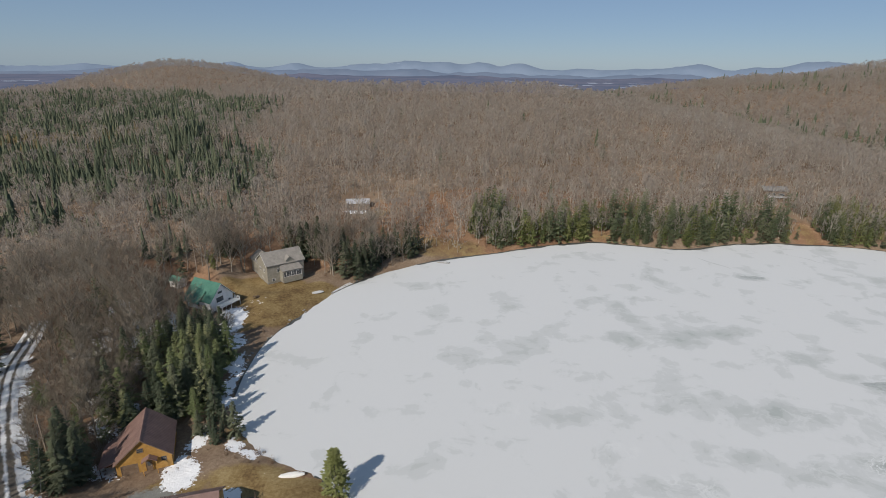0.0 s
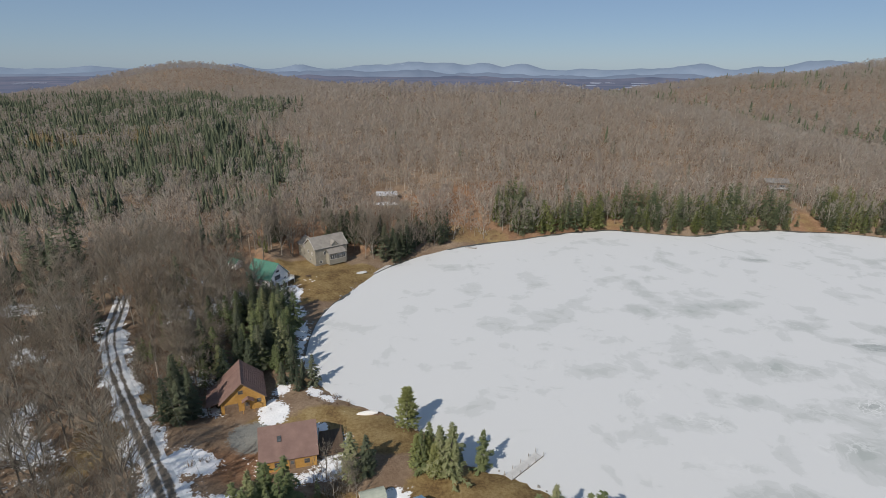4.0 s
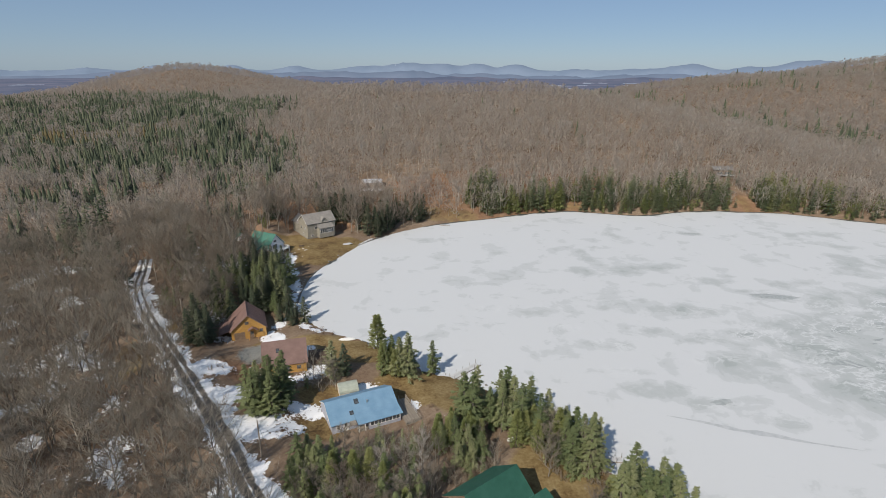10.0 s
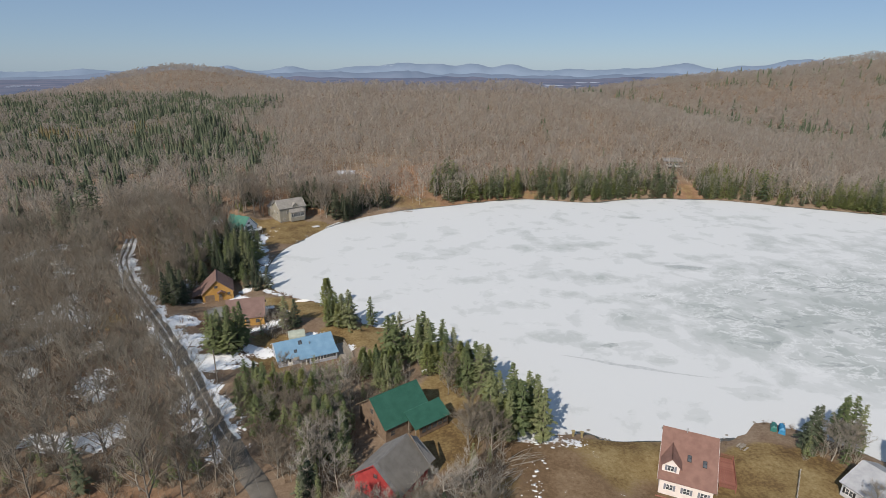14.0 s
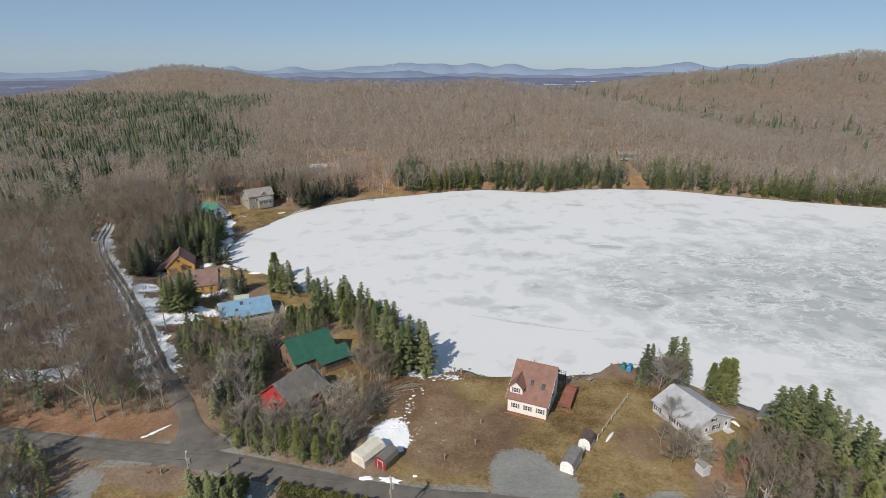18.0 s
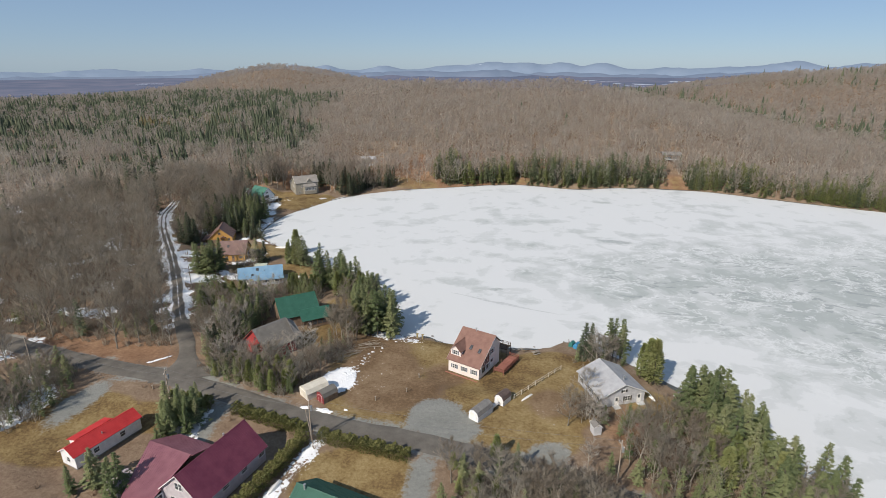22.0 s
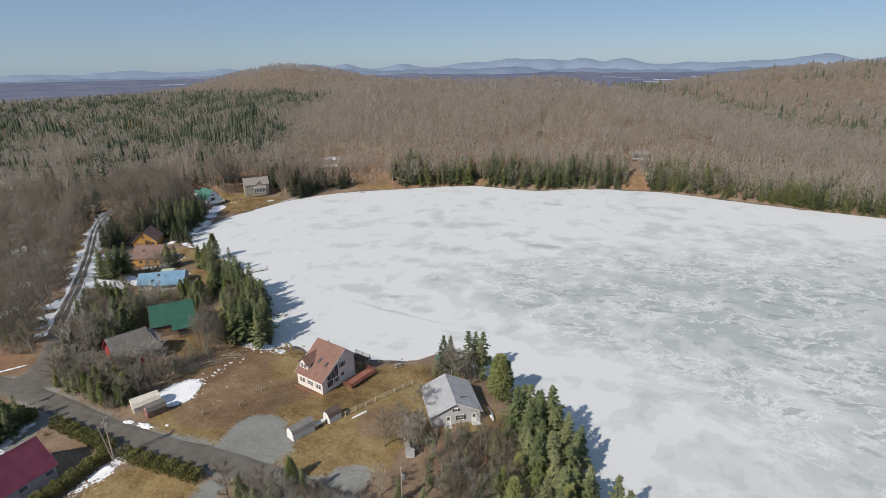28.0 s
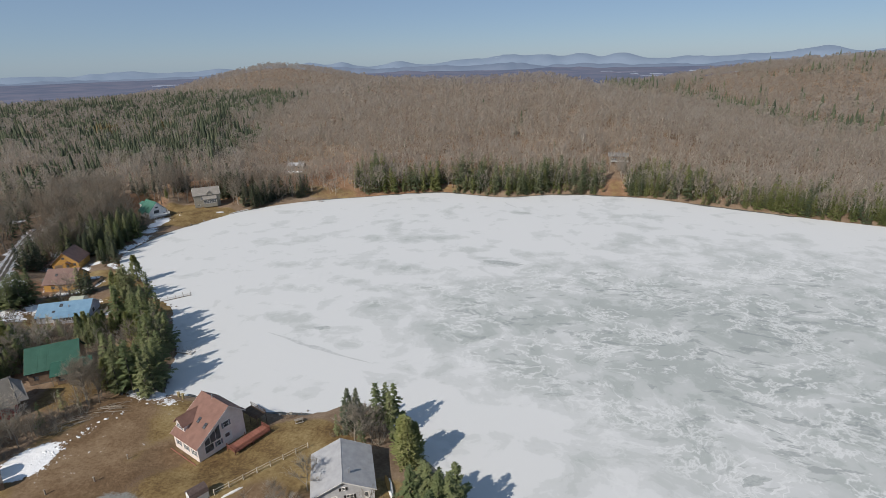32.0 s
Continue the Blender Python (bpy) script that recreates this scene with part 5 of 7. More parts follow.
def tree(kind, x, y, h):
    trunk, crown, names = TREE_RNG.choice(KINDS[kind])
    name, text = TREE_TEXT[kind]
    s = h * 1.2 / 10
    wide = TREE_RNG.uniform(0.95, 1.38)
    z = level(x, y)
    ob = thing(name, pose(x, y, z, 0, 0, TREE_RNG.uniform(0, 360)) @ Matrix.Diagonal((s * wide, s * wide * TREE_RNG.uniform(0.9, 1.1), s, 1)), text, "tree", "trees of the lake shore")
    part(names[0], trunk, None, ob)
    part(names[1], crown, None, ob)
    return ob


def grove(kind, n, cx, cy, rx, ry, lo, hi, gap=1.6, turn=0):
    """n trees of a kind in an oval, kept apart."""
    placed = []
    for _ in range(n * 25):
        a, r = TREE_RNG.uniform(0, 6.283), math.sqrt(TREE_RNG.random())
        u, w = math.cos(a) * r * rx, math.sin(a) * r * ry
        c, s = math.cos(radians(turn)), math.sin(radians(turn))
        x, y = cx + u * c - w * s, cy + u * s + w * c
        if all((x - p) ** 2 + (y - q) ** 2 > gap * gap for p, q in placed) and shore_distance([x], [y])[0] > 0.6 and blob(np.array([x]), np.array([y]), CLEAR, 1.0)[0] < 0.5 \
                and away([x], [y], LANE)[0] > 3.2 and away([x], [y], ROAD)[0] > 3.8:
            placed.append((x, y))
            tree(kind, x, y, TREE_RNG.uniform(lo, hi))
        if len(placed) == n:
            break


# dark stand north of the ochre house
grove("fir", 18, -62, 106, 12, 16, 7, 11, 2.2)
grove("spruce", 16, -60, 105, 12, 16, 7, 11, 2.2)
grove("fir", 6, -50, 97, 7, 7, 6, 9, 1.8)
grove("spruce", 6, -50, 97, 7, 7, 5, 8, 1.8)
grove("fir", 6, -45, 90, 4, 4, 4, 7, 1.6)
grove("bare", 14, -78, 104, 8, 16, 8, 11, 2.2)
grove("fir", 6, -66, 76, 4, 6, 8, 10, 1.8)
grove("bare", 10, -70, 92, 7, 8, 8, 11, 2.2)
# round the ochre and blue houses
grove("spruce", 11, -38, 47, 5, 5, 8, 10.5, 1.9)
tree("spruce", -27, 59.5, 8.0), tree("fir", -24.3, 60.2, 7.0), tree("bare", -27, 56, 6.0)
tree("cedar", -18, 74.6, 8.4)
grove("spruce", 6, -11.5, 62, 4, 3, 8, 10, 1.7)
grove("cedar", 3, -13, 60, 3, 3, 5, 7, 1.6)
tree("spruce", -3.2, 62.4, 8.0)
grove("cedar", 9, 1, 36, 6, 4, 4, 6, 1.7)
grove("spruce", 8, 2, 31, 5, 4, 4, 6, 1.7)
grove("spruce", 7, 8, 44, 5, 5, 8, 11, 1.9)
grove("pine", 9, 16, 40, 7, 4, 9, 12, 1.8, -40)
grove("cedar", 8, 19, 35, 6, 3, 6, 9, 1.8)
grove("spruce", 9, 25, 32, 4, 5, 8, 11, 1.7)
grove("bare", 4, 22, 30, 5, 5, 6, 8, 1.8)
# east of the green-roofed house
grove("spruce", 10, 32, 14, 6, 6, 9, 12, 1.7)
grove("pine", 5, 34, 18, 3, 6, 9, 12, 1.7)
grove("bare", 8, 25, 8, 5, 5, 7, 9, 1.9)
grove("cedar", 4, 27, 13, 4, 4, 6, 8, 1.7)
# between the blue and the green roofs, and round the red barn
grove("bare", 16, -12, 20, 12, 9, 5, 8, 2.0, -35)
grove("birch", 5, -6, 22, 8, 7, 6, 8.5, 2.0)
grove("cedar", 10, -14, 18, 11, 8, 4, 6, 1.8, -35)
grove("spruce", 12, -24, 24, 5, 6, 4.5, 7, 1.7)
grove("spruce", 14, -10, 14, 10, 8, 4.5, 7.5, 1.8)
grove("bare", 14, -10, 5, 6, 10, 5, 7.5, 2.0)
grove("spruce", 12, -5, 8, 5, 8, 5, 7, 2.0)
grove("birch", 5, -4, 0, 6, 6, 7, 10, 2.0)
grove("birch", 3, 19, -6, 4, 3, 7, 9, 2.0)
grove("bare", 14, 15, -15, 11, 5, 4.5, 7, 1.7)
grove("spruce", 4, 2, -11, 5, 6, 4, 6, 1.7)
grove("spruce", 5, 15, -17, 11, 5, 3.5, 5.5, 1.7)
grove("bare", 10, 8, -13, 9, 5, 5, 8, 1.5)
grove("birch", 6, 10, -12, 9, 5, 6, 8.5, 1.6)
grove("fir", 6, 12, -13, 10, 5, 3.5, 6, 1.6)
grove("cedar", 8, 6, -13, 9, 5, 3, 5, 1.5)
grove("fir", 5, -6, 2, 6, 9, 4, 6.5, 1.8)
grove("cedar", 9, 13, -18, 9, 4, 4, 6, 1.7)
tree("birch", 21, -7.5, 9)
grove("bare", 5, 23, -5, 3, 7, 4, 6.5, 1.8)
# lake side of the grey house
grove("fir", 2, 89, 8.5, 2, 2, 8, 9.5, 1.5)
grove("pine", 4, 96, 9, 4, 3, 8.5, 10.5, 1.6)
grove("bare", 4, 92, 6, 4, 2, 6, 8, 1.5)
tree("cedar", 102.6, 0.5, 9.5), tree("cedar", 101.4, 2.6, 7.5), tree("cedar", 103.6, -0.6, 10.0), tree("cedar", 104.2, 1.8, 8.0)
grove("spruce", 12, 112, -13, 5, 5, 8, 11.5, 1.8)
grove("spruce", 16, 115, -22, 5.5, 7, 8, 11, 1.9)
grove("cedar", 14, 114, -30, 8, 6, 5, 8, 1.9)
grove("spruce", 14, 120, -36, 7, 7, 7, 10.5, 1.9)
grove("spruce", 9, 127, -45, 5, 6, 7, 10, 1.9)
grove("bare", 5, 124, -40, 5, 6, 5, 8, 1.9)
grove("bare", 20, 104, -27, 9, 9, 5, 8, 1.8)
grove("bare", 16, 90, -42, 16, 6, 5, 8.5, 1.9)
grove("spruce", 5, 94, -40, 16, 6, 4, 6.5, 2.0)
grove("birch", 6, 84, -38, 14, 5, 5.5, 8, 2.0)
grove("bare", 14, 72, -43, 12, 6, 5, 8, 1.8)
grove("spruce", 4, 63, -46, 7, 5, 4, 6.5, 1.9)
grove("cedar", 4, 66, -44, 6, 4, 3, 4.5, 1.9)
grove("spruce", 4, 92, -18, 7, 3, 2.5, 4.5, 1.8)
grove("bare", 6, 86, -18, 4, 6, 4, 7, 1.7)
grove("birch", 4, 87.5, -20.5, 3, 3, 5, 7, 1.2)
tree("bare", 87.4, -9.6, 6.5), tree("cedar", 69, -33, 4.2), tree("cedar", 61.5, -37.5, 3.2), tree("cedar", 63.0, -38.4, 2.8), tree("spruce", 73.0, -36.4, 5.5), tree("spruce", 66.5, -41.0, 4.5)
# south-west corner
grove("spruce", 14, 3, -36, 6, 6, 4.5, 7.5, 1.6)
grove("pine", 5, 5, -33, 4, 4, 5, 7, 1.6)
grove("spruce", 6, 1, -54, 6, 4, 5, 8, 1.8)
grove("bare", 16, -36, -34, 9, 12, 5, 8, 1.9)
grove("spruce", 8, -34, -28, 8, 8, 4, 7, 1.9)
grove("cedar", 6, 4, -30, 4, 2, 3, 4.5, 1.4)
# round the northern houses
grove("fir", 16, -32, 182, 8, 9, 7, 11, 2.0, 40)
grove("fir", 10, -16, 196, 10, 5, 6, 10, 2.0, 35)
grove("fir", 4, -79, 180, 3, 3, 7, 9, 1.7)
tree("cedar", -77, 168.5, 4.5)
grove("bare", 4, -38, 198, 12, 6, 7, 9, 2.2)
grove("bare", 8, -80, 132, 8, 7, 6, 8, 2.2)
grove("fir", 12, -49, 188, 9, 4.5, 8, 12, 2.0, 20)
grove("fir", 4, -24, 190, 5, 4, 7, 10, 1.8)
tree("fir", -77, 183.5, 9.5), tree("fir", -79.2, 185, 7.5), tree("fir", -74.8, 185.5, 7.0), tree("fir", -62, 204, 10), tree("cedar", -80.5, 173, 3.8)
# between the green-roofed cottage and the ochre house
grove("fir", 14, -63, 122, 8, 7, 7, 10, 1.9)
grove("spruce", 6, -58, 114, 6, 8, 7, 10, 1.9)
grove("bare", 5, -61, 130, 5, 4, 6, 8, 2.0)


# ---- houses ----
def panel(bm, origin, along, normal, length, height, thick, holes=()):
    """A wall of that length and height with rectangular holes (s0, s1, z0, z1) right through it."""
    o, a, n, up = Vector(origin), Vector(along), Vector(normal), Vector((0, 0, 1))
    ss = sorted({0.0, length, *[min(max(v, 0), length) for h in holes for v in h[:2]]})
    zs = sorted({0.0, height, *[min(max(v, 0), height) for h in holes for v in h[2:]]})

    def solid(i, j):
        if i < 0 or j < 0 or i >= len(ss) - 1 or j >= len(zs) - 1:
            return False
        s, z = (ss[i] + ss[i + 1]) / 2, (zs[j] + zs[j + 1]) / 2
        return not any(h[0] < s < h[1] and h[2] < z < h[3] for h in holes)

    def p(s, z, d):
        return bm.verts.new(o + a * s + up * z - n * d)
    for i in range(len(ss) - 1):
        for j in range(len(zs) - 1):
            if not solid(i, j):
                continue
            s0, s1, z0, z1 = ss[i], ss[i + 1], zs[j], zs[j + 1]
            bm.faces.new((p(s0, z0, 0), p(s1, z0, 0), p(s1, z1, 0), p(s0, z1, 0)))
            bm.faces.new((p(s0, z1, thick), p(s1, z1, thick), p(s1, z0, thick), p(s0, z0, thick)))
            for di, dj, (sa, za), (sb, zb) in ((-1, 0, (s0, z0), (s0, z1)), (1, 0, (s1, z1), (s1, z0)), (0, -1, (s1, z0), (s0, z0)), (0, 1, (s0, z1), (s1, z1))):
                if not solid(i + di, j + dj):
                    bm.faces.new((p(sa, za, 0), p(sb, zb, 0), p(sb, zb, thick), p(sa, za, thick)))


def opening(kind, root, o, a, n, s0, s1, z0, z1, trim, shutter):
    """A window or door filling a hole of a wall, as a part with its own pieces."""
    o, a, n, up = Vector(o), Vector(a), Vector(n), Vector((0, 0, 1))
    m = Matrix((a, -n, up)).transposed().to_4x4()
    m.translation = o + a * s0 + up * z0
    w, h, t = s1 - s0, z1 - z0, 0.07 if kind != "garage" else 0.1
    bars = [(-t, 0.0, -0.04, 0.08, -t, h + t), (w, w + t, -0.04, 0.08, -t, h + t), (0, w, -0.04, 0.08, h, h + t), (0, w, -0.05, 0.08, -t, 0)]
    f = part("window" if kind in ("window", "pair", "row", "picture") else "door", boxes(*bars), trim, root)
    f.matrix_local = m
    if kind in ("window", "pair", "row", "picture"):
        k = {"pair": 2, "row": max(2, round(w / 0.85))}.get(kind, 1)
        for i in range(k):
            part("pane", boxes((w * i / k, w * (i + 1) / k, 0.025, 0.04, 0, h)), GLASS, f)
            if i:
                part("mullion", boxes((w * i / k - 0.04, w * i / k + 0.04, -0.02, 0.02, 0, h)), trim, f)
        if kind in ("window", "pair"):
            part("sash_bar", boxes((0, w, 0.0, 0.02, h * 0.5 - 0.025, h * 0.5 + 0.025)), trim, f)
    elif kind == "door":
        part("leaf", boxes((0, w, 0.02, 0.06, 0, h)), trim, f)
        part("pane", boxes((w * 0.22, w * 0.78, 0.005, 0.02, h * 0.5, h * 0.9)), GLASS, f)
        part("handle", boxes((w * 0.86, w * 0.92, -0.05, 0.02, h * 0.46, h * 0.5)), METAL, f)
    elif kind == "garage":
        for k in range(4):
            part("door_panel", boxes((0, w, 0.03, 0.07, h * k / 4 + 0.01, h * (k + 1) / 4 - 0.01)), trim, f)
    if shutter:
        for sx in (-t - 0.36, w + t):
            part("shutter", boxes((sx, sx + 0.36, -0.045, -0.003, -0.03, h + 0.03)), shutter, f)
    return f


def slope(root, name, outline, thick, material, ribs=0.0, rib_material=None, label=""):
    """A roof plane as a slab under its outline, with optional standing seams running down it.
    The outline starts with the two upper corners and ends with the two lower ones."""
    r0, r1, e1, e0 = [Vector(p) for p in outline]
    n = (r1 - r0).cross(e0 - r0).normalized()
    if n.z < 0:
        n = -n
    ob = part(name, prism(outline, -n * thick), material, root, label)
    if ribs:
        k = max(2, int((r1 - r0).length / ribs))
        for i in range(k + 1):
            f = i / k
            a, b = r0.lerp(r1, f), e0.lerp(e1, f)
            s = (r1 - r0).normalized() * 0.016
            part("seam", prism([a - s, a + s, b + s, b - s], n * 0.022), rib_material or material, ob)
    return ob


def gable_house(name, label, c, rz, L, W, g, ze, zr, wall, roof, trim=None, holes=(), ribs=0.0, over=0.4, back=None, zback=None, shutter=None, chimney=None, found=0.35, vents=()):
    """A house with its ridge along its own x. c: place; L, W: the roof's length and width; g, ze, zr: heights of ground, eaves and ridge;
    back, zback: reach and eave height of the rear slope where it differs; holes: (side, kind, s, z, w, h) with side f, b, l or r."""
    trim = trim or WHITE
    root = thing(name, pose(c[0], c[1], g, 0, 0, rz), label, "house")
    H, R = ze - g, zr - g
    vf, vb = W / 2, back or W / 2
    HB = (zback or ze) - g
    x0, x1, y0, y1 = -L / 2 + over, L / 2 - over, -vf + over, vb - over
    yr = 0.0
    hf = H + (R - H) * over / vf - 0.16
    hb = HB + (R - HB) * over / vb - 0.16
    T = 0.16
    sides = {"f": ((x0, y0, 0), (1, 0, 0), (0, -1, 0), x1 - x0, hf), "b": ((x1, y1, 0), (-1, 0, 0), (0, 1, 0), x1 - x0, hb),
             "l": ((x0, y1 - T, 0), (0, -1, 0), (-1, 0, 0), y1 - y0 - 2 * T, min(hf, hb)), "r": ((x1, y0 + T, 0), (0, 1, 0), (1, 0, 0), y1 - y0 - 2 * T, min(hf, hb))}
    for key, (o, a, n, ln, ht) in sides.items():
        mine = [h for h in holes if h[0] == key]
        cut = [(h[2] * ln - h[4] / 2, h[2] * ln + h[4] / 2, h[3], h[3] + h[5]) for h in mine if h[3] + h[5] < ht]
        bm = bmesh.new()
        panel(bm, o, a, n, ln, ht, T, cut)
        part("wall", bm, wall, root)
        for h in mine:
            if h[3] + h[5] < ht:
                opening(h[1], root, o, a, n, h[2] * ln - h[4] / 2, h[2] * ln + h[4] / 2, h[3], h[3] + h[5], trim, shutter if h[1] in ("window", "pair") else None)
    low = min(hf, hb)
    for key, xx, s in (("l", x0, 1), ("r", x1 - T, 1)):
        pts = [(xx, y0 + T, low), (xx, y1 - T, low)]
        if hb > low + 0.05:
            pts.append((xx, y1 - T, hb - 0.02))
        pts.append((xx, yr, R - 0.22))
        if hf > low + 0.05:
            pts.append((xx, y0 + T, hf - 0.02))
        part("gable", prism(pts, (T, 0, 0)), wall, root)
        for h in [h for h in holes if h[0] == key and h[3] + h[5] >= low]:
            yy = (y1 - (y1 - y0) * h[2]) if key == "l" else (y0 + (y1 - y0) * h[2])
            n = (-1, 0, 0) if key == "l" else (1, 0, 0)
            a = (0, -1, 0) if key == "l" else (0, 1, 0)
            o = (x0 - 0.045 if key == "l" else x1 + 0.045, yy, 0)
            opening(h[1], root, o, a, n, -h[4] / 2, h[4] / 2, h[3], h[3] + h[5], trim, shutter if h[1] in ("window", "pair") else None)
    slope(root, "roof_slope", [(-L / 2, 0, R), (L / 2, 0, R), (L / 2, -vf, H), (-L / 2, -vf, H)], 0.14, roof, ribs)
    slope(root, "roof_slope", [(L / 2, 0, R), (-L / 2, 0, R), (-L / 2, vb, HB), (L / 2, vb, HB)], 0.14, roof, ribs)
    part("ridge_cap", prism([(-L / 2 - 0.02, -0.16, R - 0.07), (-L / 2 - 0.02, 0, R + 0.05), (-L / 2 - 0.02, 0.16, R - 0.07)], (L + 0.04, 0, 0)), roof, root)
    for xx in (-L / 2 - 0.035, L / 2 + 0.005):
        part("fascia", prism([(xx, -vf, H), (xx, 0, R), (xx, 0, R - 0.2), (xx, -vf, H - 0.2)], (0.03, 0, 0)), trim, root)
        part("fascia", prism([(xx, vb, HB), (xx, 0, R), (xx, 0, R - 0.2), (xx, vb, HB - 0.2)], (0.03, 0, 0)), trim, root)
    part("foundation", boxes((x0 + 0.05, x1 - 0.05, y0 + 0.05, y1 - 0.05, -0.8, 0.02)), ROCK, root)
    for (u, v, h, w) in chimney or ():
        zc = R - (R - H) * abs(v) / vf if v < 0 else R - (R - HB) * abs(v) / vb
        part("chimney", boxes((u - w / 2, u + w / 2, v - w / 2, v + w / 2, zc - 0.3, zc + h), (u - w / 2 - 0.04, u + w / 2 + 0.04, v - w / 2 - 0.04, v + w / 2 + 0.04, zc + h, zc + h + 0.08)), METAL if w < 0.4 else ROCK, root)
    for u, v, w, h in vents:
        zc = R - (R - H) * abs(v) / vf if v < 0 else R - (R - HB) * abs(v) / vb
        tilt = math.degrees(math.atan2(R - H, vf)) * (1 if v < 0 else -1)
        k = part("skylight", boxes((-w / 2, w / 2, -h / 2, h / 2, -0.05, 0.10)), BLACK, root)
        k.matrix_local = pose(u, v, zc, tilt)
        part("pane", boxes((-w / 2 + 0.07, w / 2 - 0.07, -h / 2 + 0.07, h / 2 - 0.07, 0.10, 0.115)), GLASS, k)
    return root


def deck(name, label, c, rz, w, d, z, g, material, rail=True, sides="frl", pitch=0.35):
    """A raised deck of boards on posts, with rails on some sides."""
    root = thing(name, pose(c[0], c[1], g, 0, 0, rz), label, "deck")
    h = z - g
    n = max(4, int(d / 0.28))
    board = boxes((-w / 2, w / 2, 0.01, d / n - 0.01, h - 0.05, h))
    me = None
    for k in range(n):
        if me is None:
            b = part("board", board, material, root)
            me = b.data
        else:
            b = part("board", me, None, root)
        b.location = (0, -d / 2 + k * d / n, 0)
    px = [-w / 2 + 0.08, 0, w / 2 - 0.08]
    for x in px:
        for y in (-d / 2 + 0.08, d / 2 - 0.08):
            part("post", boxes((x - 0.06, x + 0.06, y - 0.06, y + 0.06, -0.4, h + (0.95 if rail else -0.05))), material, root)
    part("joist", boxes((-w / 2, w / 2, -d / 2, -d / 2 + 0.05, h - 0.25, h - 0.055)), material, root)
    if rail:
        for s in sides:
            for zz in (0.45, 0.9):
                dims = {"f": (-w / 2, w / 2, -d / 2, -d / 2 + 0.05), "b": (-w / 2, w / 2, d / 2 - 0.05, d / 2), "l": (-w / 2, -w / 2 + 0.05, -d / 2, d / 2), "r": (w / 2 - 0.05, w / 2, -d / 2, d / 2)}[s]
                part("rail", boxes((*dims, h + zz - 0.05, h + zz)), material, root)
            span = w if s in "fb" else d
            k = int(span / pitch)
            stick = None
            for i in range(1, k):
                t = -span / 2 + span * i / k
                x, y = {"f": (t, -d / 2 + 0.025), "b": (t, d / 2 - 0.025), "l": (-w / 2 + 0.025, t), "r": (w / 2 - 0.025, t)}[s]
                b = part("baluster", stick or boxes((-0.03, 0.03, -0.02, 0.02, h + 0.05, h + 0.86)), None if stick else material, root)
                stick = b.data
                b.location = (x, y, 0)
    return root


def lean_roof(root, pts, thick, material, ribs=0.0):
    return slope(root, "porch_roof", pts, thick, material, ribs)


# ochre house with a tall brown gable
A = gable_house("cottage", "ochre wooden cottage with a steep brown metal roof", (-55.8, 84.4), -67.8, 10.6, 9.9, 0.55, 3.2, 7.6, ORANGE_SIDING, BROWN_ROOF, BROWN_SIDING,
                [("r", "window", 0.46, 4.3, 0.9, 0.75), ("r", "window", 0.87, 1.6, 0.8, 0.8), ("r", "garage", 0.22, 0.05, 2.6, 2.0), ("r", "door", 0.58, 0.05, 0.95, 2.0), ("f", "window", 0.5, 1.0, 0.9, 0.9)], 0.45)
slope(A, "lean_to_roof", [(-4.9, -4.7, 2.75), (4.2, -4.7, 2.75), (4.2, -7.6, 2.0), (-2.6, -7.4, 2.05)], 0.12, BROWN_ROOF, 0.45)
for u in (-2.4, 0.8, 4.0):
    part("post", boxes((u - 0.07, u + 0.07, -7.3, -7.16, -0.6, 1.95)), DARKWOOD, A)
slope(A, "entry_roof", [(5.0, 1.0, 3.6), (6.3, 1.0, 3.6), (6.3, 2.3, 2.8), (5.0, 2.3, 2.8)], 0.1, BROWN_ROOF)
slope(A, "entry_roof", [(5.0, 1.0, 3.6), (6.3, 1.0, 3.6), (6.3, -0.3, 2.8), (5.0, -0.3, 2.8)], 0.1, BROWN_ROOF)
for v in (-0.15, 2.15):
    part("post", boxes((6.1, 6.22, v - 0.06, v + 0.06, -0.5, 2.72)), ORANGE_SIDING, A)

# ochre house with the low brown roof
B = gable_house("cottage", "ochre wooden cottage with a broad brown metal roof", (-40.5, 67.2), 16.0, 10.8, 11.0, 0.45, 3.0, 7.0, ORANGE_SIDING, BROWN_ROOF, BROWN_SIDING,
                [("f", "window", 0.82, 0.9, 0.9, 0.9), ("f", "window", 0.3, 0.9, 1.2, 1.0), ("f", "door", 0.55, 0.05, 0.9, 2.0), ("r", "picture", 0.5, 0.5, 2.4, 1.7)], 0.45, vents=((-1.6, -2.2, 0.8, 1.1),))
deck("deck", "snow-dusted wooden deck beside the ochre cottage", (-32.8, 69.4), 16.0, 4.6, 7.4, 1.2, 0.4, DARKWOOD, True, "fr")

# blue-roofed house
C = gable_house("bungalow", "grey bungalow with a wide light blue metal roof", (-18.7, 46.1), 25.8, 14.9, 9.9, 0.9, 2.95, 5.6, BLUEGREY_SIDING, BLUE_ROOF, WHITE,
                [("f", "window", 0.09, 0.9, 0.8, 0.9), ("f", "door", 0.2, 0.05, 0.95, 1.9), ("l", "window", 0.6, 0.9, 0.9, 0.9), ("r", "picture", 0.4, 0.6, 2.0, 1.5)], 0.42, 0.3, vents=((-1.0, -1.3, 0.9, 1.2), (-2.6, -3.3, 0.8, 0.9)), chimney=((1.2, -2.0, 0.5, 0.2),))
slope(C, "porch_roof", [(-2.2, -3.6, 2.92), (7.4, -3.6, 2.92), (7.6, -6.6, 1.98), (-2.2, -6.6, 1.98)], 0.1, BLUE_ROOF, 0.42)
bm = bmesh.new()
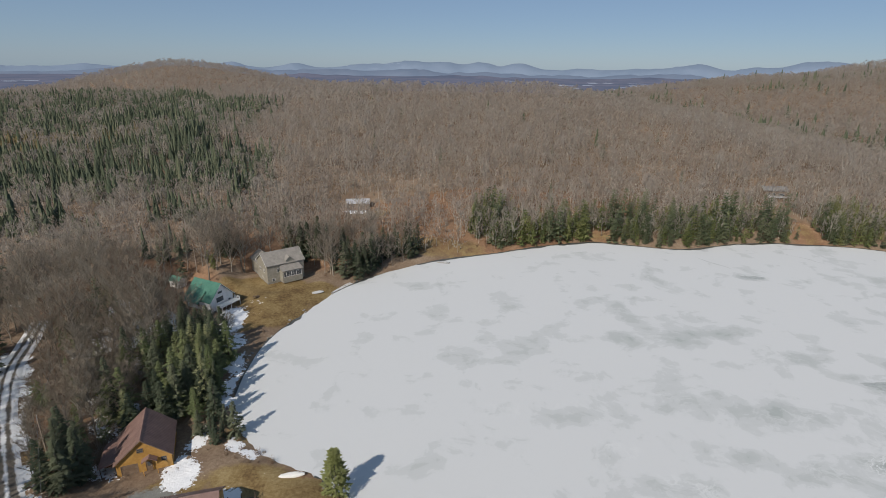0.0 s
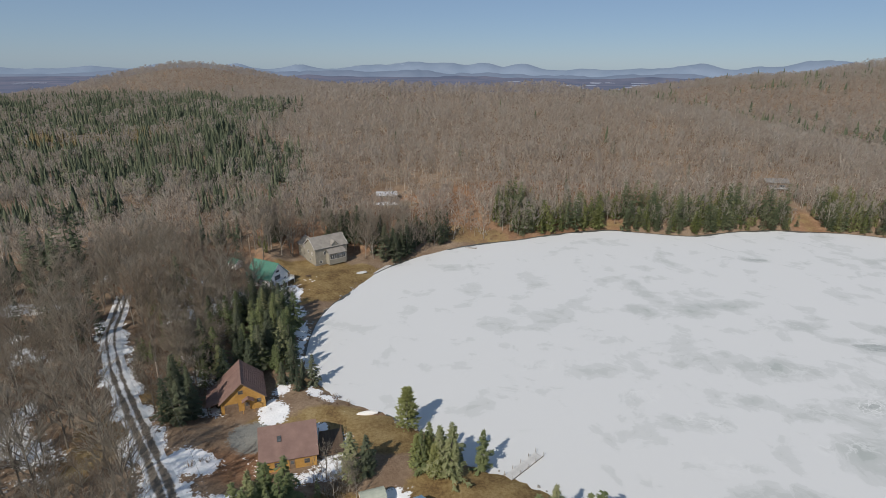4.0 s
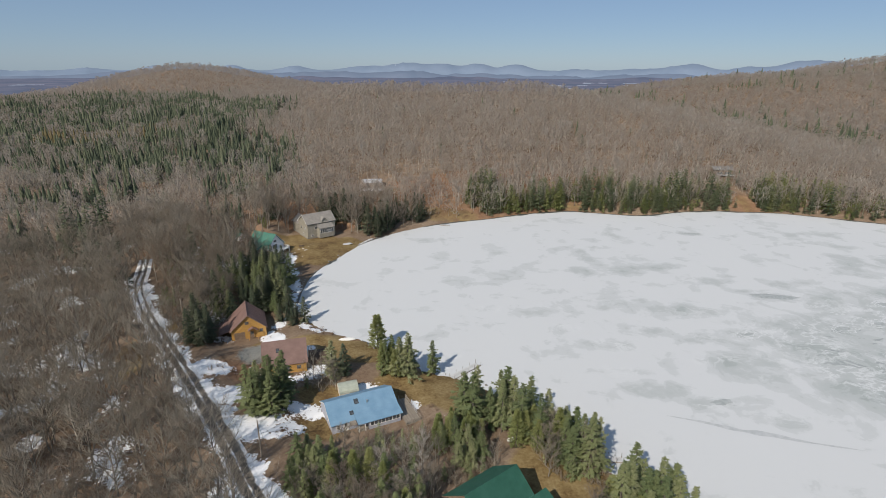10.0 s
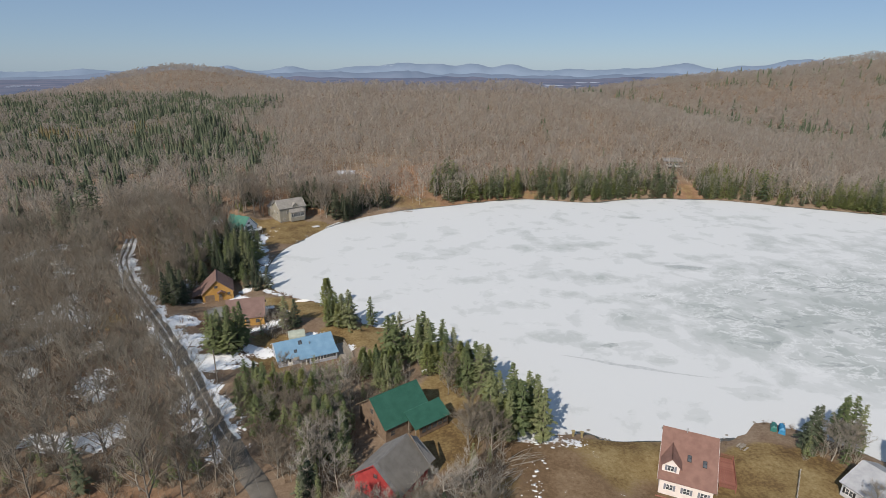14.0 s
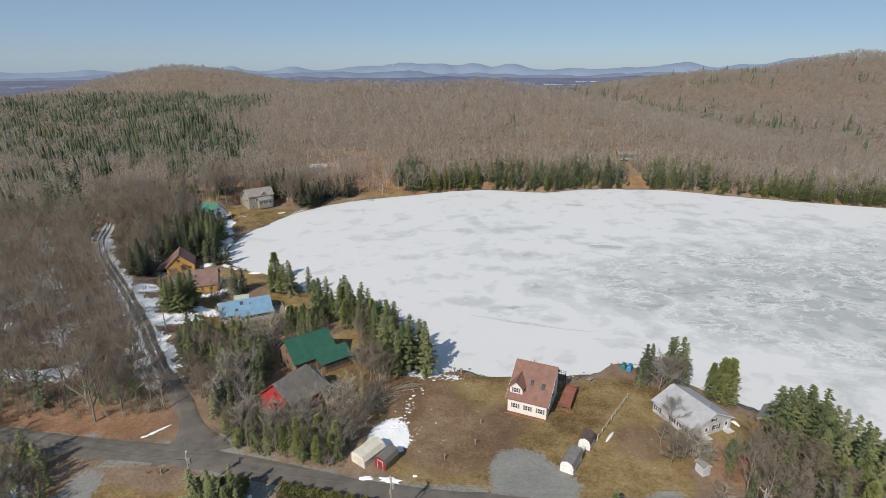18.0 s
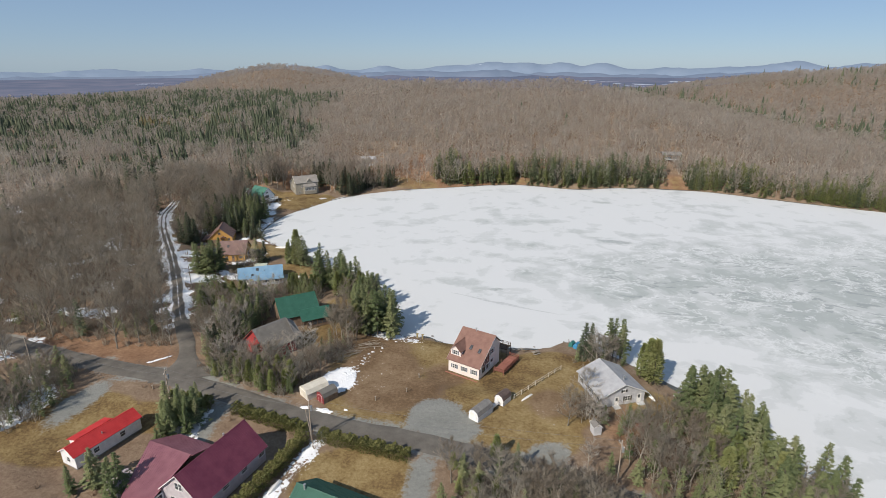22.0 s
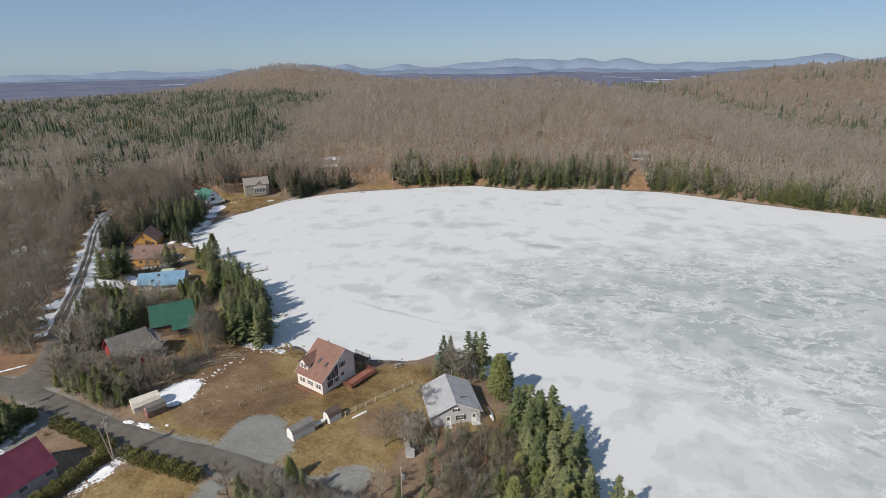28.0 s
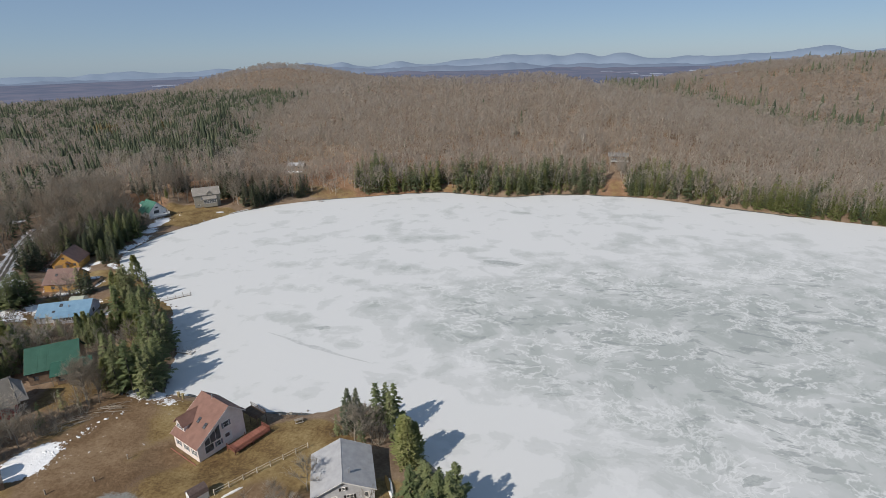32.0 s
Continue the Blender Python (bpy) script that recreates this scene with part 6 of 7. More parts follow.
panel(bm, (0.2, -6.3, 0), (1, 0, 0), (0, -1, 0), 7.0, 1.9, 0.12, [(0.3, 6.7, 0.85, 1.7)])
part("wall", bm, BLUEGREY_SIDING, C)
opening("row", C, (0.2, -6.3, 0), (1, 0, 0), (0, -1, 0), 0.3, 6.7, 0.85, 1.7, WHITE, None)
part("wall", boxes((7.08, 7.2, -6.18, -4.6, 0, 2.0)), BLUEGREY_SIDING, C)
part("wall", boxes((0.2, 0.32, -6.18, -4.6, 0, 2.0)), BLUEGREY_SIDING, C)
for u in (-2.0, -0.6):
    part("post", boxes((u - 0.07, u + 0.07, -6.4, -6.26, -0.5, 1.95)), WHITE, C)
part("step", boxes((-2.1, 0.1, -6.3, -4.6, -0.4, 0.12)), WOOD, C)
part("awning", prism([(-3.6, -4.9, 2.1), (-2.3, -4.9, 2.1), (-2.3, -6.0, 1.85), (-3.6, -6.0, 1.85)], (0, 0, 0.05)), WOOD, C)
deck("deck", "weathered grey deck with a white rail by the blue-roofed bungalow", (-8.6, 46.2), 25.8, 3.4, 9.0, 1.5, 0.7, WOOD, True, "fr")


def round_shed(name, label, c, rz, L, W, H, wall, cover, g=None, shape="arch", door=None, category="shed", front=None):
    """A small shed with an arched or barn-shaped roof, its door end at -x."""
    g = level(*c) if g is None else g
    root = thing(name, pose(c[0], c[1], g, 0, 0, rz), label, category)
    if shape == "arch":
        prof = [(W / 2 * math.cos(a), H * (0.45 + 0.55 * math.sin(a))) for a in [math.pi * k / 10 for k in range(11)]]
    else:
        prof = [(W / 2, H * 0.55), (W * 0.36, H * 0.84), (0, H), (-W * 0.36, H * 0.84), (-W / 2, H * 0.55)]
    low = prof[0][1]
    for s in (1, -1):
        part("wall", boxes((-L / 2 + 0.06, L / 2 - 0.06, min(s * W / 2 * 0.97, s * (W / 2 * 0.97 - 0.07)), max(s * W / 2 * 0.97, s * (W / 2 * 0.97 - 0.07)), -0.2, low)), wall, root)
    outline = [(W / 2 * 0.96, -0.2)] + [(y * 0.96, z - 0.04) for y, z in prof] + [(-W / 2 * 0.96, -0.2)]
    part("end_wall", prism([(-L / 2, y, z) for y, z in outline], (0.07, 0, 0)), front or wall, root)
    part("end_wall", prism([(L / 2 - 0.07, y, z) for y, z in outline], (0.07, 0, 0)), wall, root)
    for (ya, za), (yb, zb) in zip(prof, prof[1:]):
        dy, dz = (zb - za) * 0.05, -(yb - ya) * 0.05
        nrm = Vector((0, dy, dz)).normalized() * 0.07
        part("roof_panel", prism([(-L / 2 - 0.1, ya, za), (L / 2 + 0.1, ya, za), (L / 2 + 0.1, yb, zb), (-L / 2 - 0.1, yb, zb)], nrm), cover, root)
    if door:
        w, h, m = door
        for s in (-1, 1):
            part("door", boxes((-L / 2 - 0.05, -L / 2 - 0.005, min(0.02 * s, s * w / 2), max(0.02 * s, s * w / 2), 0.02, h)), m, root)
        part("door_frame", boxes((-L / 2 - 0.06, -L / 2 - 0.004, -w / 2 - 0.08, -w / 2, 0, h + 0.08), (-L / 2 - 0.06, -L / 2 - 0.004, w / 2, w / 2 + 0.08, 0, h + 0.08), (-L / 2 - 0.06, -L / 2 - 0.004, -w / 2, w / 2, h, h + 0.08)), WHITE, root)
    return root


round_shed("fabric_shelter", "pale green arched fabric shelter by the blue roof", (-22.4, 53.6), 200, 4.2, 3.6, 2.6, FABRIC, plain("sage_fabric", (0.33, 0.36, 0.30), (0.42, 0.45, 0.38), 0.8, 0.8), door=None, category="shelter")

# green-roofed house
D = gable_house("chalet", "dark brown chalet under a deep green metal roof", (7.2, 17.3), 37.8, 11.5, 11.3, 1.7, 4.9, 9.2, BROWN_SIDING, GREEN_ROOF, BROWN_SIDING,
                [("f", "window", 0.15, 1.0, 1.0, 1.0), ("l", "window", 0.5, 1.0, 1.1, 1.1), ("l", "window", 0.5, 3.9, 1.0, 1.0), ("r", "picture", 0.5, 0.8, 2.4, 1.6)], 0.45, over=0.5)
slope(D, "porch_roof", [(-0.4, -4.3, 4.35), (8.4, -4.3, 4.35), (8.4, -8.4, 2.55), (-0.4, -8.4, 2.55)], 0.12, GREEN_ROOF, 0.45)
part("flashing", boxes((-0.4, 5.6, -4.30, -4.24, 4.36, 4.40)), PALEGREEN_ROOF, D)
bm = bmesh.new()
panel(bm, (0.8, -8.0, 0), (1, 0, 0), (0, -1, 0), 7.2, 2.4, 0.1, [(0.5 + 1.35 * k, 1.6 + 1.35 * k, 0.8, 2.1) for k in range(5)])
part("wall", bm, BROWN_SIDING, D)
for k in range(5):
    opening("picture", D, (0.8, -8.0, 0), (1, 0, 0), (0, -1, 0), 0.5 + 1.35 * k, 1.6 + 1.35 * k, 0.8, 2.1, DARKWOOD, None)
for v in (-8.0, -5.6):
    part("post", boxes((-0.2, -0.05, v - 0.07, v + 0.07, -0.5, 2.5 + (v + 8.0) * 0.5)), WOOD, D)
part("wall", boxes((7.9, 8.0, -7.9, -5.5, 0, 2.5)), BROWN_SIDING, D)

# red barn with the grey roof
METAL_SHEET = plain("weathered_metal_sheet", (0.145, 0.134, 0.118), (0.195, 0.18, 0.16), 0.7, 0.65, 0.1, 0.1, 12.0, 0.03)
E_ = gable_house("barn", "red wooden barn with a weathered grey roof", (8.2, -0.9), 57.8, 9.6, 10.6, 1.5, 4.7, 9.2, RED_SIDING, GREY_ROOF, RED_SIDING,
                 [("l", "garage", 0.45, 0.05, 2.8, 2.3), ("l", "window", 0.5, 4.6, 0.8, 0.9), ("f", "window", 0.5, 1.0, 0.9, 0.9)], 0.9, over=0.5)
slope(E_, "metal_sheeting", [(-4.0, -0.25, 7.56), (4.8, -0.25, 7.56), (4.8, -5.3, 3.28), (-4.0, -5.3, 3.28)], 0.03, METAL_SHEET, 1.1)
slope(E_, "side_roof", [(4.4, -1.2, 8.1), (6.4, -1.2, 6.5), (6.4, -5.2, 3.4), (4.4, -5.2, 3.6)], 0.12, GREY_ROOF)

# fabric garage and red shed by the road
round_shed("fabric_garage", "tan fabric car shelter by the roadside", (27.2, -18.6), 52, 5.4, 3.6, 2.7, FABRIC, FABRIC, shape="barn", door=(2.6, 1.9, FABRIC), category="shelter")
round_shed("shed", "small barn-shaped shed with a red front and weathered grey roof", (30.8, -20.1), 57, 3.8, 2.7, 2.7, BROWN_SIDING, METAL_SHEET, shape="barn", door=(1.2, 1.75, DARKRED), front=DARKRED)

# pink house with dormer and deck
G = gable_house("house", "pale pink two-storey house with a rose-brown roof", (62.1, 2.9), -23.6, 9.4, 15.9, 1.0, 4.25, 9.7, PINK_SIDING, ROSE_ROOF, WHITE,
                [("f", "pair", 0.2, 1.15, 1.0, 1.1), ("f", "pair", 0.52, 1.15, 1.0, 1.1), ("f", "pair", 0.84, 1.15, 1.0, 1.1), ("r", "window", 0.62, 4.3, 1.1, 1.2), ("r", "picture", 0.22, 1.0, 1.8, 1.5), ("r", "door", 0.62, 0.9, 1.7, 2.0), ("r", "window", 0.42, 1.2, 0.8, 1.1)],
                0, over=0.45, back=3.4, zback=6.7, shutter=plain("slate_shutter", (0.16, 0.17, 0.20), (0.22, 0.23, 0.26)), vents=((0.1, -4.0, 0.7, 1.2), (2.6, -4.3, 0.7, 1.2)), chimney=((-0.6, -0.2, 0.8, 0.16),))
dz = 8.7 * 5.45 / 7.95
part("dormer_wall", prism([(-4.15, -6.6, 3.9), (-1.35, -6.6, 3.9), (-1.35, -6.6, 5.6), (-2.75, -6.6, 6.9), (-4.15, -6.6, 5.6)], (0, 0.14, 0)), PINK_SIDING, G)
for x in (-4.15, -1.49):
    part("dormer_cheek", prism([(x, -6.46, 4.1), (x, -6.46, 5.6), (x, -4.4, 5.6)], (0.14, 0, 0)), PINK_SIDING, G)
opening("pair", G, (-3.25, -6.645, 0), (1, 0, 0), (0, -1, 0), 0, 1.0, 4.45, 5.5, WHITE, bpy.data.materials["slate_shutter"])
slope(G, "dormer_roof", [(-2.75, -7.0, 7.2), (-2.75, -2.0, 7.2), (-4.5, -4.3, 5.45), (-4.5, -7.0, 5.45)], 0.12, ROSE_ROOF)
slope(G, "dormer_roof", [(-2.75, -2.0, 7.2), (-2.75, -7.0, 7.2), (-1.0, -7.0, 5.45), (-1.0, -4.3, 5.45)], 0.12, ROSE_ROOF)
part("plank_edge", boxes((-4.6, 4.4, -8.5, -8.35, -0.1, 0.12)), REDWOOD, G)
# tall glazing that follows the roof's slope in the lake gable
for y0_, y1_ in ((-5.9, -4.8), (-4.7, -3.6), (-3.5, -2.5)):
    z0_, z1_ = 2.95 + (y0_ + 7.0) * 0.62, 2.95 + (y1_ + 7.0) * 0.62
    f = part("gable_window", prism([(4.29, y0_ - 0.08, 2.6), (4.29, y1_ + 0.08, 2.6), (4.29, y1_ + 0.08, z1_ + 0.1), (4.29, y0_ - 0.08, z0_ + 0.1)], (0.03, 0, 0)), WHITE, G)
    part("pane", prism([(4.325, y0_, 2.7), (4.325, y1_, 2.7), (4.325, y1_, z1_), (4.325, y0_, z0_)], (0.015, 0, 0)), GLASS, f)
deck("deck", "red-stained wooden deck along the pink house", (69.2, 1.7), -23.6 + 90, 8.4, 2.8, 1.75, 1.1, REDWOOD, True, "frl", 0.15)
deck("balcony", "dark upper balcony behind the pink house", (67.2, 7.6), -23.6, 5.0, 2.4, 3.6, 0.9, DARKWOOD, True, "fbr")

# grey house
Hh = gable_house("bungalow", "light grey bungalow with a pale grey roof", (93.0, -6.6), -66.5, 11.4, 11.2, 2.0, 4.55, 7.2, GREY_SIDING, LIGHTGREY_ROOF, WHITE,
                 [("r", "door", 0.34, 0.05, 0.95, 2.0), ("r", "pair", 0.60, 0.85, 1.2, 1.1), ("r", "door", 0.88, 0.05, 0.95, 2.0), ("r", "window", 0.5, 3.1, 0.55, 0.55), ("f", "pair", 0.12, 0.8, 1.1, 1.1), ("f", "window", 0.5, 0.9, 0.8, 0.9), ("f", "window", 0.7, 0.9, 0.8, 0.9), ("f", "pair", 0.9, 0.8, 0.9, 1.1)],
                 0, shutter=BLACK, chimney=((3.0, 1.2, 0.9, 0.3),))
part("step", boxes((5.4, 6.6, -2.6, -1.0, -0.6, 0.05), (5.4, 6.6, 3.2, 5.0, -0.6, 0.05)), GREY_TRIM, Hh)

# sheds, tank and fence between the plots
round_shed("shed", "white barn-shaped garden shed with a grey roof", (64.9, -20.6), 58, 5.0, 2.6, 2.6, WHITE_SIDING, GREY_ROOF, shape="barn", door=(1.6, 1.8, WHITE))
round_shed("shed", "small white shed with a dark brown roof", (69.2, -14.8), 58, 3.0, 2.4, 2.5, WHITE_SIDING, plain("dark_brown_roof", (0.085, 0.06, 0.055), (0.13, 0.095, 0.085)), shape="barn", door=(1.0, 1.6, WHITE))
tank = thing("gas_tank", pose(67.5, -17.6, level(67.5, -17.6), 0, 0, 58), "white horizontal gas tank on legs", "tank")
part("shell", tube([(-1.15, 0, 0.85), (-1.05, 0, 0.85), (-0.9, 0, 0.85), (0.9, 0, 0.85), (1.05, 0, 0.85), (1.15, 0, 0.85)], 0.42, sides=12), WHITE, tank)
for x in (-0.7, 0.7):
    part("leg", boxes((x - 0.06, x + 0.06, -0.3, 0.3, -0.1, 0.5)), METAL, tank)
part("valve_cover", boxes((-0.18, 0.18, -0.15, 0.15, 1.25, 1.42)), METAL, tank)


def fence(name, label, a, b, n, h, material):
    z = level(*a)
    root = thing(name, pose(a[0], a[1], z), label, "fence")
    for k in range(n):
        f = k / (n - 1)
        x, y = a[0] + (b[0] - a[0]) * f, a[1] + (b[1] - a[1]) * f
        gz = level(x, y) - z
        part("post", boxes((x - a[0] - 0.08, x - a[0] + 0.08, y - a[1] - 0.08, y - a[1] + 0.08, gz - 0.3, gz + h)), material, root)
        if k:
            for zz in (0.42, 0.85):
                part("rail", tube([(px, py, pz + zz * h), (x - a[0], y - a[1], gz + zz * h)], 0.05, sides=5), material, root)
        px, py, pz = x - a[0], y - a[1], gz
    return root


fence("fence", "weathered rail fence between the two plots", (71.6, -13.6), (82.4, 1.2), 8, 1.25, plain("fence_wood", (0.42, 0.37, 0.30), (0.55, 0.50, 0.42)))

# red-roofed cottage
J = gable_house("cottage", "white cottage with a bright red ribbed metal roof", (-6.9, -41.4), 73.6, 13.7, 4.8, 2.0, 4.6, 6.1, WHITE_SIDING, RED_ROOF, WHITE,
                [("l", "window", 0.5, 0.9, 0.9, 1.0), ("f", "window", 0.3, 0.9, 1.0, 1.0), ("f", "window", 0.7, 0.9, 1.0, 1.0)], 0.3, over=0.3, vents=(), chimney=((-0.6, -1.2, 0.3, 0.15),))
slope(J, "annex_roof", [(-3.9, 2.0, 3.0), (3.6, 2.0, 3.0), (3.6, 4.8, 2.3), (-3.9, 4.8, 2.3)], 0.1, RED_ROOF, 0.3)
part("annex_wall", boxes((-3.6, 3.3, 2.15, 4.5, -0.4, 2.25)), WHITE_SIDING, J)

# maroon-roofed house
K = gable_house("house", "long grey house with a maroon metal roof", (20.1, -46.5), 76.4, 16.0, 9.9, 1.9, 4.75, 9.3, siding("mauve_grey_siding", (0.42, 0.38, 0.40), (0.52, 0.475, 0.49)), MAROON_ROOF, WHITE,
                [("f", "window", 0.06 + 0.29 * k, 1.6, 1.5, 0.8) for k in range(4)] + [("l", "pair", 0.5, 4.2, 1.5, 1.4), ("l", "row", 0.75, 0.5, 3.0, 1.9), ("l", "window", 0.3, 0.9, 1.0, 1.3)], 0.42, chimney=((3.6, 0.9, 0.5, 0.25),))
slope(K, "wing_roof", [(-0.9, 4.4, 4.75), (-1.0, 14.4, 4.75), (-11.4, 9.3, 2.5), (-10.9, 3.8, 2.5)], 0.12, plain("rose_metal_roof", (0.20, 0.08, 0.10), (0.26, 0.115, 0.135), 0.6, 0.4, 0, 0.05, 12.0, 0.02), 0.5)
slope(K, "wing_roof", [(-1.0, 14.4, 4.75), (-0.9, 4.0, 4.75), (4.2, 4.4, 3.0), (4.2, 13.0, 2.9)], 0.12, bpy.data.materials["rose_metal_roof"], 0.5)
bm = bmesh.new()
panel(bm, (-10.9, 9.0, 0), (0, -1, 0), (-1, 0, 0), 5.0, 2.4, 0.12, [(0.3, 4.7, 0.8, 2.1)])
part("wall", bm, WHITE_SIDING, K)
opening("row", K, (-10.9, 9.0, 0), (0, -1, 0), (-1, 0, 0), 0.3, 4.7, 0.8, 2.1, WHITE, None)
bm = bmesh.new()
panel(bm, (-10.78, 4.1, 0), (1, 0, 0), (0, -1, 0), 3.2, 2.4, 0.12, [(0.3, 2.9, 0.6, 2.2)])
part("wall", bm, WHITE_SIDING, K)
opening("row", K, (-10.78, 4.1, 0), (1, 0, 0), (0, -1, 0), 0.3, 2.9, 0.6, 2.2, WHITE, None)
part("wall", prism([(-10.6, 8.85, -0.3), (-1.6, 13.3, -0.3), (-1.6, 13.3, 4.3), (-10.6, 8.85, 2.4)], (0.1, -0.2, 0)), WHITE_SIDING, K)
part("wall", boxes((-1.4, 3.6, 12.6, 12.72, -0.3, 2.8)), WHITE_SIDING, K)
deck("patio_deck", "pale wooden patio deck in front of the maroon-roofed house", (19.6, -56.9), 76.4 - 90, 5.0, 3.4, 2.3, 1.8, GREY_TRIM, False)

# green-roofed house at the hedge
Lh = gable_house("cottage", "cottage with a green metal roof behind the hedge", (44.2, -52.6), -15.4, 13.7, 10.0, 1.9, 4.6, 7.8, WHITE_SIDING, GREEN_ROOF, WHITE,
                 [("r", "window", 0.5, 3.6, 0.9, 0.9), ("f", "window", 0.3, 0.9, 1.0, 1.0)], 0.45, chimney=((-4.9, -0.4, 0.9, 0.3),))
round_shed("shed", "small grey-mauve shed between spruces", (5.2, -51.6), 76, 3.4, 3.0, 2.9, plain("mauve_boards", (0.34, 0.30, 0.31), (0.43, 0.39, 0.40)), plain("mauve_roof", (0.36, 0.30, 0.31), (0.45, 0.39, 0.39)), shape="barn", door=(1.0, 1.7, WOOD))

# northern houses
N_ = gable_house("cottage", "white cottage with a pale green metal roof", (-70.5, 149.2), -26.0, 11.1, 9.4, 1.8, 4.8, 9.6, WHITE_SIDING, PALEGREEN_ROOF, WHITE,
                 [("r", "picture", 0.42, 2.2, 2.6, 1.5), ("r", "picture", 0.45, 4.7, 1.6, 0.7), ("r", "window", 0.85, 1.0, 0.8, 1.0), ("f", "window", 0.5, 1.0, 0.9, 1.0)], 0.45, over=0.5)
slope(N_, "porch_roof", [(-4.2, -2.6, 5.6), (1.8, -2.6, 5.6), (1.8, -6.0, 2.6), (-4.2, -6.0, 2.6)], 0.1, PALEGREEN_ROOF, 0.45)
deck("deck", "white railed deck of the green-roofed cottage", (-64.2, 147.2), -26.0 + 90, 7.0, 2.4, 3.4, 1.4, WHITE, True, "fr")
Ns = gable_house("shed", "small white shed with a green roof", (-86.4, 162.2), -26, 4.4, 3.6, 2.0, 4.2, 5.4, WHITE_SIDING, PALEGREEN_ROOF, WHITE, [("f", "window", 0.3, 0.8, 0.7, 0.8), ("f", "door", 0.7, 0.05, 0.8, 1.8)], 0, over=0.2)
Ns["category"] = "shed"
Q = gable_house("house", "large beige-grey house with a grey shingle roof", (-55.4, 172.0), 38.0, 13.6, 9.6, 2.2, 8.2, 11.6, BEIGE_SIDING, plain("warm_grey_roof", (0.20, 0.185, 0.165), (0.27, 0.25, 0.225), 0.8, 0.85), WHITE,
                [("f", "window", 0.16, 0.5, 1.0, 0.8), ("f", "window", 0.3, 3.4, 1.0, 1.2), ("f", "window", 0.75, 3.4, 1.0, 1.2), ("l", "window", 0.3, 3.2, 0.9, 1.1), ("l", "window", 0.7, 3.2, 0.9, 1.1), ("l", "window", 0.5, 0.8, 0.8, 0.7), ("r", "window", 0.5, 3.2, 0.9, 1.1)], 0)
slope(Q, "wing_roof", [(-2.2, -4.2, 5.6), (4.6, -4.2, 5.6), (4.8, -7.4, 4.2), (-2.4, -7.4, 4.2)], 0.12, bpy.data.materials["warm_grey_roof"])
bm = bmesh.new()
panel(bm, (-2.2, -7.1, 0), (1, 0, 0), (0, -1, 0), 6.8, 4.1, 0.14, [(0.4, 6.4, 2.1, 3.7)])
part("wall", bm, BEIGE_SIDING, Q)
opening("row", Q, (-2.2, -7.1, 0), (1, 0, 0), (0, -1, 0), 0.4, 6.4, 2.1, 3.7, WHITE, None)
part("wall", boxes((-2.2, -2.06, -6.95, -4.15, 0, 4.2)), BEIGE_SIDING, Q)
part("wall", boxes((4.46, 4.6, -6.95, -4.15, 0, 4.2)), BEIGE_SIDING, Q)
part("dormer", prism([(0.2, -4.5, 5.3), (2.6, -4.5, 5.3), (2.6, -4.5, 6.9), (1.4, -4.5, 7.9), (0.2, -4.5, 6.9)], (0, 2.6, 0)), BEIGE_SIDING, Q)
slope(Q, "dormer_roof", [(1.4, -4.8, 8.1), (1.4, -0.6, 8.1), (-0.1, -2.4, 6.8), (-0.1, -4.8, 6.8)], 0.1, bpy.data.materials["warm_grey_roof"])
slope(Q, "dormer_roof", [(1.4, -4.8, 8.1), (1.4, -0.6, 8.1), (2.9, -2.4, 6.8), (2.9, -4.8, 6.8)], 0.1, bpy.data.materials["warm_grey_roof"])
Qw = gable_house("garage_wing", "beige-grey wing of the large house with a hipped grey roof", (-62.6, 176.6), 128.0, 8.6, 7.0, 2.3, 6.4, 9.2, BEIGE_SIDING, bpy.data.materials["warm_grey_roof"], WHITE, [("l", "window", 0.5, 3.2, 0.9, 1.0)], 0)
Qw["category"] = "wing"

# cabins in the woods across the lake
O1 = gable_house("cabin", "low dark cabin with a pale roof in the wood", (-41.0, 250.5), 8.0, 11.0, 7.0, level(-41, 250) , level(-41, 250) + 2.6, level(-41, 250) + 4.2, BROWN_SIDING, LIGHTGREY_ROOF, BROWN_SIDING, [("f", "window", 0.25, 0.9, 1.2, 1.0), ("f", "window", 0.7, 0.9, 1.2, 1.0)], 0)
gz0 = level(164, 262)
O2 = gable_house("cabin", "grey cabin with white trim above the far shore", (165.0, 265.5), -4.0, 12.0, 8.0, gz0, gz0 + 3.4, gz0 + 5.2, BROWN_SIDING, GREY_ROOF, GREY_TRIM, [("f", "row", 0.3, 1.0, 3.4, 1.2), ("f", "row", 0.72, 1.0, 3.4, 1.2)], 0)
deck("deck", "grey railed deck of the far cabin", (165.4, 260.6), -4.0, 10.0, 2.4, gz0 + 0.8, gz0 - 0.6, GREY_TRIM, True, "flr")

